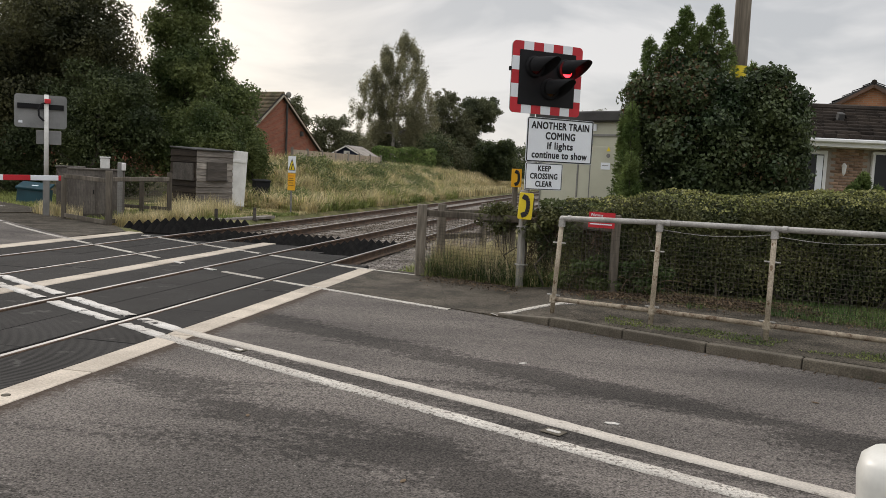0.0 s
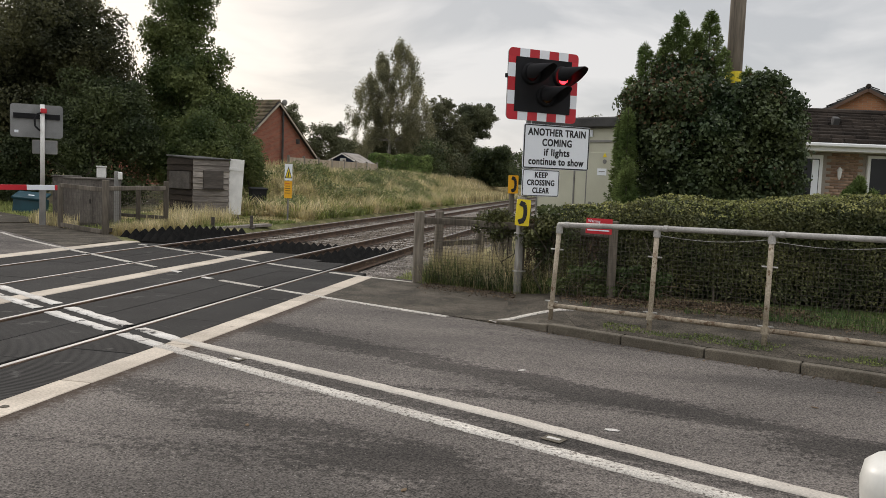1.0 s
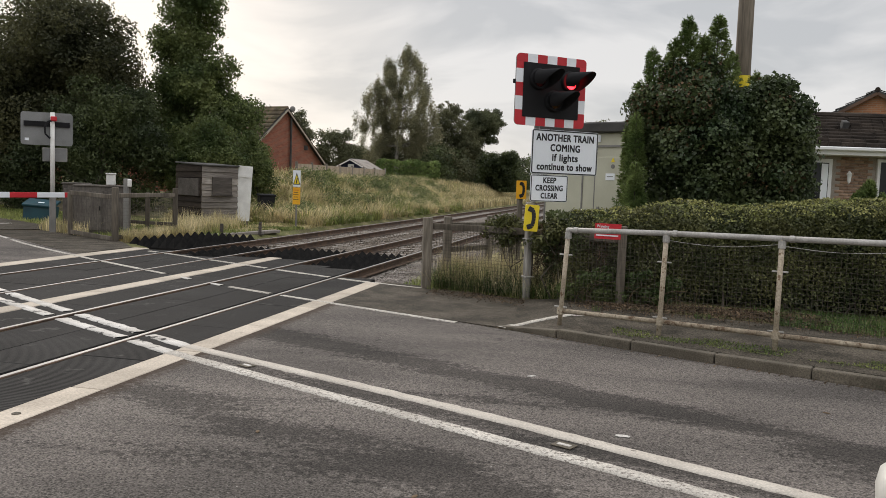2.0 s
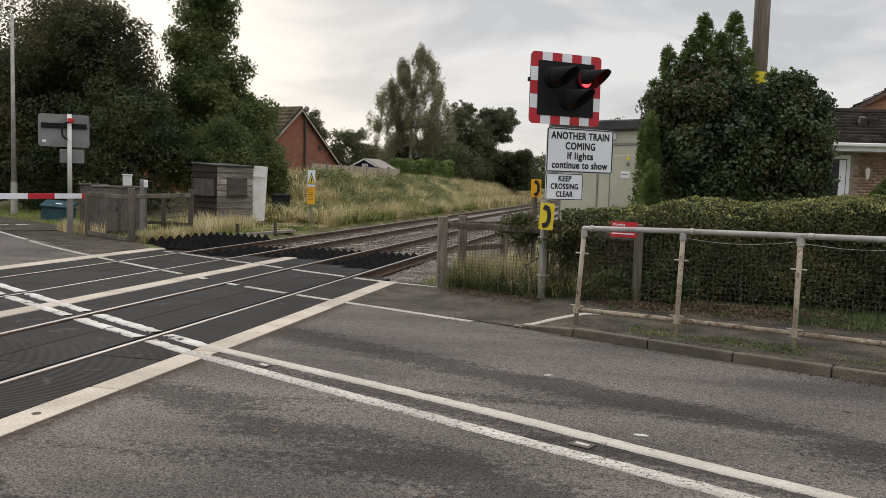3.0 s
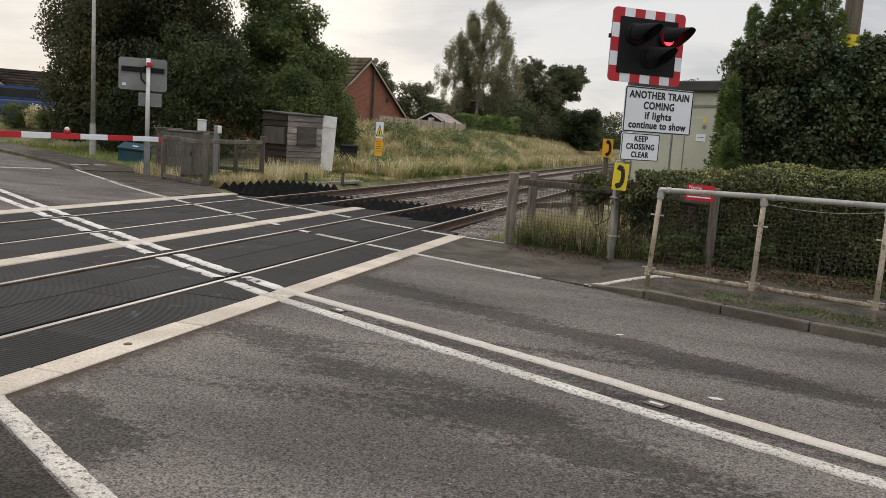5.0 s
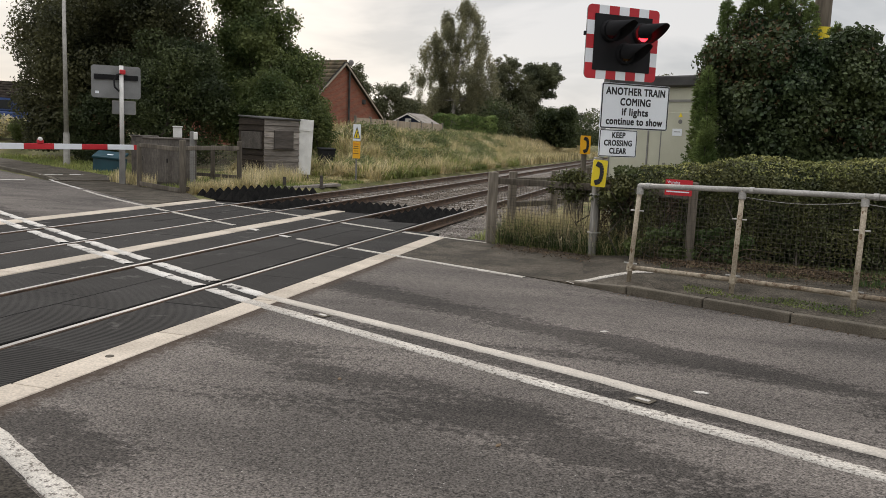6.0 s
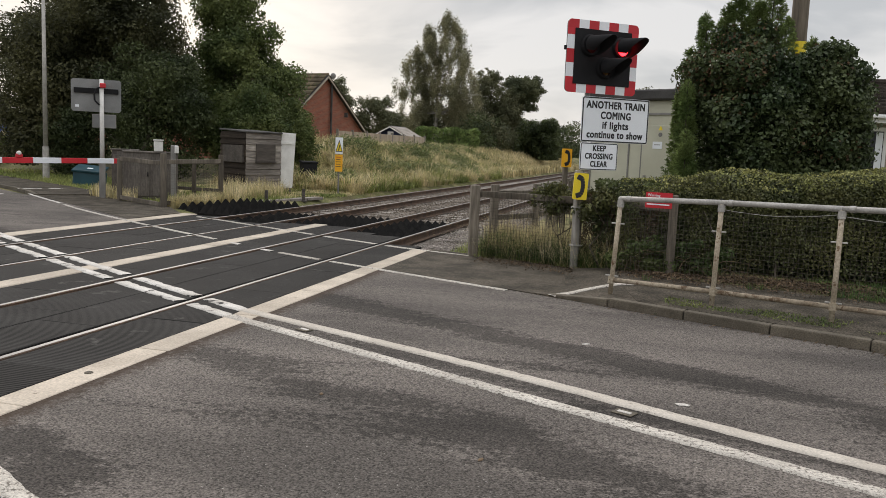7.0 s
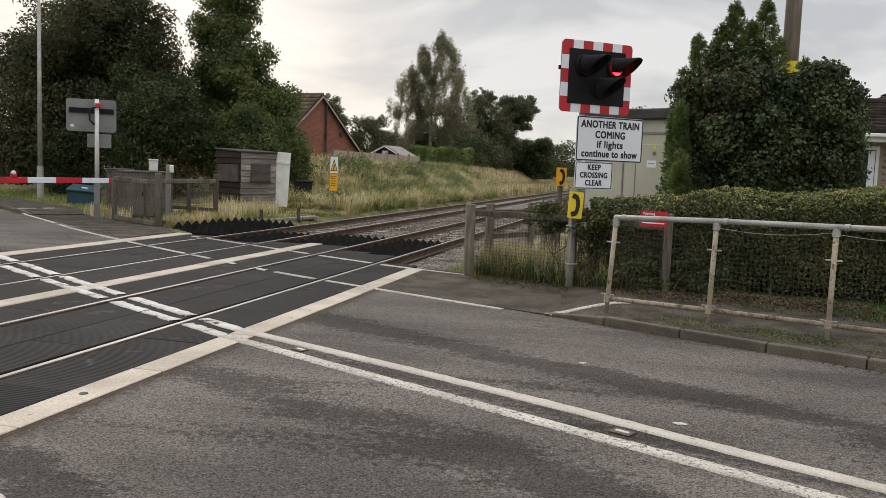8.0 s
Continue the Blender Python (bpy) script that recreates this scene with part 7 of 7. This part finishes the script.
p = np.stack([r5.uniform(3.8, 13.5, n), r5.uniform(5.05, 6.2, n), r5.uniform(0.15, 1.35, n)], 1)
part("inner_growth", leaf_mesh("inner_growth", p, r5.normal(size=(n, 3)), 0.08, LEAF_DARK, 54), LEAF_DARK, hd, "inner filler leaves, the hedge's inside shade put into their dark colour")
bm = bmesh.new()
for k in range(110):
    x = 3.9 + 9.4 * r5.random(); y = 4.85 + 0.7 * r5.random()
    q = Vector((x, y, 0.05))
    for s in range(3):
        e = q + Vector((r5.normal(0, 0.12), r5.normal(0, 0.08), 0.32))
        tube(bm, q, e, 0.016 - 0.004 * s, 0.012 - 0.004 * s, 5, False)
        q = e
tagged(part("woody_growth", bm, BARK, hd, "bare woody stems"), kind="stuff")
# ivy on the timber fence
ic = envelope_clumps((3.25, 5.62, 1.0), (0.62, 0.3, 0.36), 22, 0.10, 0.2, 55, None, 0.3) + envelope_clumps((4.1, 5.2, 0.85), (0.7, 0.35, 0.55), 24, 0.12, 0.22, 56, 0.1, 0.3)
tree("ivy", 3.3, 5.75, ic, 9000, 0.06, LEAF_HEDGE, "dark ivy tangled over the timber fence", 55, 0.02, category="climber", inner=0.8)
bc = envelope_clumps((5.0, 4.50, 0.34), (1.15, 0.22, 0.36), 44, 0.05, 0.14, 57, 0.03, 0.2)
tree("bramble", 4.9, 4.65, bc, 4600, 0.058, LEAF_MID, "leafy bramble at the foot of the hedge", 57, 0.015, category="bramble", inner=0.9)

bm = bmesh.new()
rw = np.random.default_rng(90)
for k in range(16):
    q = Vector((rw.uniform(4.3, 6.0), rw.uniform(4.15, 4.6), 0.08))
    d = Vector((rw.uniform(-0.5, 0.8), rw.uniform(-0.3, 0.1), 1.0)) * rw.uniform(0.10, 0.17)
    for j in range(5):
        e = q + d
        tube(bm, q, e, 0.006 - 0.0008 * j, 0.0052 - 0.0008 * j, 5, False)
        q = e; d = d + Vector((rw.normal(0.02, 0.02), rw.normal(-0.01, 0.02), -0.045))
tagged(new("bramble_canes", bm_mesh("bramble_canes", bm, LITTER)), "bare arching bramble canes in front of the hedge", "bramble", kind="stuff")
# dry tangle on the fence between the signal and the hedge
n = 2600
tx = rw.uniform(3.62, 4.75, n); tz = rw.uniform(0.1, 1.15, n)
ty = np.interp(tx, [3.56, 4.95], [5.34, 4.44]) + rw.uniform(0.06, 0.35, n)
tagged(new("dry_tangle", leaf_mesh("dry_tangle", np.stack([tx, ty, tz], 1), rw.normal(size=(n, 3)), 0.11, LITTER, 91, 0.10, 0.9)), "dead brown stems tangled behind the wire mesh", "dead stems", kind="stuff")

# ---- grass ----
def blades(name, x, y, h, wdt, material, seed, lean=0.35, z=None, az=None):
    r = np.random.default_rng(seed)
    n = len(x)
    z = ground_z(x, y) if z is None else np.full(n, z)
    a = r.uniform(0, 6.28, n) if az is None else az - math.pi / 2; l_ = r.normal(0, lean, n) if az is None else np.abs(r.normal(lean, 0.25, n))
    ux, uy = np.cos(a), np.sin(a)
    hh = h * r.uniform(0.55, 1.25, n)
    w = wdt * r.uniform(0.7, 1.3, n)
    b = np.stack([x, y, z - 0.03], 1)
    s = np.stack([ux * w, uy * w, 0 * w], 1)
    m = b + np.stack([-uy * l_ * hh * 0.3, ux * l_ * hh * 0.3, hh * 0.55], 1)
    t = b + np.stack([-uy * l_ * hh, ux * l_ * hh, hh * np.clip(1 - 0.35 * np.abs(l_), 0.4, 1)], 1)
    v = np.stack([b - s, b + s, m + s * 0.7, m - s * 0.7, t], 1).reshape(-1, 3)
    k = np.arange(n)[:, None] * 5
    return np_mesh(name, v, np.concatenate([k + np.array([[0, 1, 2]]), k + np.array([[0, 2, 3]]), k + np.array([[3, 2, 4]])]).reshape(-1, 3), material)


def meadow(n, xr, yr, seed, mask=None):
    r = np.random.default_rng(seed)
    x, y = r.uniform(*xr, n), r.uniform(*yr, n)
    if mask is not None:
        k = mask(x, y, r)
        x, y = x[k], y[k]
    return x, y


def tone(x, y):
    return wave(np.stack([x, y, 0 * x], 1), 0.55, 3) + 0.5 * wave(np.stack([x, y, 0 * x], 1), 1.9, 1)


def stuff(name, me, label, category="grass"):
    return tagged(new(name, me), label, category, kind="stuff")


bankmask = lambda x, y, r: (x < -6.35 - 0.25 * r.random(len(x)))
x, y = meadow(130000, (-12.8, -6.2), (17.5, 52), 61, bankmask)
g = tone(x, y)
hgt = np.where(y < 22, 0.10, 0.42) * (1.0 + 0.55 * wave(np.stack([x, y, 0 * x], 1), 3.1, 6))
stuff("bank_grass", blades("bank_grass", x[g > -0.12], y[g > -0.12], hgt[g > -0.12], 0.016, GRASS_DRY, 61, 0.95), "long dry straw-coloured grass on the bank")
stuff("bank_grass", blades("bank_grass", x[g < 0.05], y[g < 0.05], 0.85 * hgt[g < 0.05], 0.020, GRASS_GREEN, 62, 0.95), "greener rough grass on the bank")
x, y = meadow(36000, (-13.0, -6.4), (52, 110), 63)
stuff("bank_grass", blades("bank_grass", x, y, np.full(len(x), 0.75), 0.035, GRASS_DRY, 63, 0.5), "long dry straw-coloured grass further along the bank")
rt = np.random.default_rng(60)
for m_, n_, w_, lab in ((GRASS_DRY, 3000, 0.017, "drooping straw-coloured grass tussocks on the bank"), (GRASS_GREEN, 1300, 0.018, "drooping green grass tussocks on the bank")):
    tx, ty = rt.uniform(-12.3, -6.7, n_), 22.5 + 45 * rt.random(n_) ** 1.2
    th, tr_0 = rt.uniform(0.35, 0.95, n_), rt.uniform(0.08, 0.22, n_)
    i_ = np.repeat(np.arange(n_), 22)
    a_ = rt.uniform(0, 6.28, len(i_)); d_ = np.sqrt(rt.random(len(i_))) * tr_0[i_]
    stuff("bank_tussocks", blades("bank_tussocks", tx[i_] + d_ * np.cos(a_), ty[i_] + d_ * np.sin(a_), th[i_], w_, m_, 59, 0.75, None, a_), lab)
bk = []
rb = np.random.default_rng(64)
for k in range(190):
    bx_, by_ = rb.uniform(-11.5, -7.4), rb.uniform(24, 56)
    if tone(np.array([bx_]), np.array([by_]))[0] < 0.35:
        q = rb.uniform(0.25, 0.62)
        bk.append((np.array([bx_, by_, spot_z(bx_, by_) + q * 0.6]), np.array([q * 1.3, q * 1.6, q * 0.75])))
p, nn = clump_points(bk, 62000, 65, 0.6)
stuff("bank_brambles", leaf_mesh("bank_brambles", p, nn, 0.11, LEAF_BRAMBLE, 65), "low green brambles among the grass of the bank", "brambles")
x, y = meadow(12000, (-11.5, -6.6), (10.2, 17.5), 66, lambda x, y, r: ((x < -7.75) & (y > 12.15 - 0.52 * (x + 9.55))) | (y > 14.2))
g = tone(x, y)
stuff("lineside_grass", blades("lineside_grass", x[g > -0.1], y[g > -0.1], np.where((y < 14.2) | (x < -11.2), 0.42, 0.13)[g > -0.1], 0.012, GRASS_DRY, 66, 0.35), "tall dry grass round the timber fence")
stuff("lineside_grass", blades("lineside_grass", x[g < 0.25], y[g < 0.25], np.full((g < 0.25).sum(), 0.14), 0.013, GRASS_GREEN, 67, 0.35), "green grass round the timber fence")
x, y = meadow(2600, (-7.75, -7.12), (11.2, 14.2), 68)
stuff("lineside_grass", blades("lineside_grass", x, y, np.full(len(x), 0.34), 0.010, GRASS_DRY, 68, 0.35), "dry grass along the foot of the fence")
x, y = meadow(5200, (-10.6, -7.2), (14.0, 18.9), 58, lambda x, y, r: (x < -6.9 - 0.16 * (y - 14)) & (x > -8.3 - 0.32 * (y - 14)))
stuff("lineside_grass", blades("lineside_grass", x, y, np.full(len(x), 0.50) * (1 + 0.5 * wave(np.stack([x, y, 0 * x], 1), 3.0, 2)), 0.010, GRASS_DRY, 58, 0.45), "tall dry grass in front of the board hut")
x, y = meadow(5200, (-10.6, -7.2), (12.6, 18.9), 57, lambda x, y, r: (x < -6.9 - 0.16 * (y - 14)) & (x > -9.2 - 0.32 * (y - 14)))
stuff("lineside_grass", blades("lineside_grass", x, y, np.full(len(x), 0.30), 0.012, GRASS_GREEN, 57, 0.45), "green grass in front of the board hut")
# far verge
x, y = meadow(26000, (-27, -11.5), (13.5, 24), 69, lambda x, y, r: (y > 13.3 + (-13.7 - x) * 0.61 + 2.2) & (y < 13.3 + (-13.7 - x) * 0.61 + 7.0))
stuff("verge_grass", blades("verge_grass", x, y, np.full(len(x), 0.17), 0.014, GRASS_GREEN, 69, 0.5), "short green grass of the far verge")
# behind the mesh fence
def behind(x, y, r):
    yf = np.interp(x, [1.8, 3.3, 4.9], [5.78, 5.34, 4.4])
    return (y > yf + 0.05) & (y < yf + 1.4)


x, y = meadow(17000, (1.95, 4.6), (4.4, 7.3), 70, behind)
stuff("fence_grass", blades("fence_grass", x, y, np.full(len(x), 0.62) * (1 + 0.35 * wave(np.stack([x, y, 0 * x], 1), 5.0, 2)), 0.0032, GRASS_DRY, 70, 0.75), "tall dry grass behind the wire mesh")
x, y = meadow(38000, (1.95, 4.6), (4.4, 7.3), 71, behind)
stuff("fence_grass", blades("fence_grass", x, y, np.full(len(x), 0.46), 0.0048, LAWN, 71, 0.7), "green grass behind the wire mesh")
x, y = meadow(2600, (1.85, 4.7), (4.2, 6.0), 72, lambda x, y, r: np.abs(y - np.interp(x, [1.8, 3.3, 4.9], [5.72, 5.28, 4.34])) < 0.12)
stuff("fence_grass", blades("fence_grass", x, y, np.full(len(x), 0.16), 0.005, GRASS_GREEN, 72, 0.5), "short grass at the foot of the fence")
x, y = meadow(3000, (1.05, 1.8), (6.1, 9.0), 73, lambda x, y, r: r.random(len(x)) < 0.5)
stuff("track_weeds", blades("track_weeds", x, y, np.full(len(x), 0.16), 0.006, GRASS_GREEN, 73, 0.6, -0.2), "weeds at the edge of the ballast", "weeds")
# verge in front of the hedge
x, y = meadow(22000, (6.9, 14), (2.0, 5.0), 74, lambda x, y, r: (y > 3.45 - 0.42 * (x - 7)) & (y < 4.9 - 0.08 * (x - 7)))
stuff("verge_grass", blades("verge_grass", x, y, np.full(len(x), 0.10), 0.005, LAWN, 74, 0.8, 0.11), "bright green grass in front of the hedge")
x, y = meadow(3500, (4.6, 7.2), (3.6, 4.9), 75, lambda x, y, r: (wave(np.stack([x, y, 0 * x], 1), 3.0, 2) > 0.85))
stuff("verge_grass", blades("verge_grass", x, y, np.full(len(x), 0.12), 0.005, LAWN, 75, 0.5, 0.10), "sparse grass on the bare verge")


def along_rail(x, y, r):
    yr = np.interp(x, [q[0] for q in GP], [q[1] for q in GP])
    return (np.abs(y - yr + 0.05) < 0.26) & (wave(np.stack([x, y, 0 * x], 1), 2.6, 7) > -0.45) & (x > 4.9)


x, y = meadow(34000, (4.4, 10.2), (0.0, 2.8), 76, along_rail)
stuff("kerb_weeds", blades("kerb_weeds", x, y, np.full(len(x), 0.052), 0.008, MOSS, 76, 1.1, 0.10), "low moss and weeds under the guard rail", "weeds")
# dead leaves
rl = np.random.default_rng(77)
n = 6000
x = rl.uniform(2.0, 10, n)
yv = np.interp(x, [2.0, 3.3, 4.9, 6.6, 10], [5.45, 5.0, 4.2, 3.95, 2.9]) + rl.normal(0, 0.28, n) - 0.06
zv = np.where(x < 4.25, 0.010, 0.100) + 0.004
stuff("dead_leaves", leaf_mesh("dead_leaves", np.stack([x, yv, zv + 0.012 * rl.random(n)], 1), np.tile([0, 0, 1.0], (n, 1)), 0.032, LITTER, 77, 0.6, 0.35), "scattered dead leaves along the footway", "leaf litter")
n = 5500
x = rl.uniform(4.5, 7.6, n)
yv = np.interp(x, [4.5, 6.0, 7.6], [4.45, 4.35, 4.1]) + rl.normal(0, 0.24, n)
stuff("dead_leaves", leaf_mesh("dead_leaves", np.stack([x, yv, 0.112 + 0.03 * rl.random(n)], 1), np.tile([0, 0, 1.0], (n, 1)), 0.042, LITTER, 79, 0.6, 0.45), "brown leaf litter under the bare foot of the hedge", "leaf litter")
n = 500
t_ = rl.random(n)
kk = on_line(KERBLINE, 0.1)
kk = kk[kk[:, 0] < 9]
ii = rl.integers(0, len(kk), n)
off = -sideways(kk)[ii] * np.abs(rl.normal(0.10, 0.07, n))[:, None]
stuff("gutter_litter", leaf_mesh("gutter_litter", np.concatenate([kk[ii] + off, np.full((n, 1), 0.012)], 1), np.tile([0, 0, 1.0], (n, 1)), 0.025, LITTER, 78, 0.6, 0.3), "small dead leaves in the gutter", "leaf litter")
# front garden across the far road
GARDEN = ((-29.5, 26.8, 0.9, LEAF_MID, "rounded green garden shrub by the far drive"), (-31.2, 25.8, 0.8, LEAF_BRAMBLE, "pale green garden shrub by the far drive"), (-28.2, 27.0, 0.8, FLOWER, "garden shrub with pale flowers"),
          (-33.2, 26.2, 1.0, LEAF_IVY, "reddish brown garden shrub by the far drive"), (-26.6, 26.3, 0.8, LEAF_MID, "low green garden shrub beside the verge"), (-32.2, 24.6, 0.7, FLOWER, "low garden shrub with yellow flowers"),
          (-34.8, 25.4, 0.9, LEAF_MID, "dark green garden shrub at the drive's edge"))
for k, (x, y, q, m_, lab) in enumerate(GARDEN):
    cl = envelope_clumps((x, y, spot_z(x, y) + q * 0.8), (q * 1.4, q * 1.2, q), 14, q * 0.3, q * 0.5, 80 + k, None, 0.4)
    tree("garden_shrub", x, y, cl, 3000, 0.11, m_, lab, 80 + k, 0.04, category="shrub", inner=0.6, count=6)
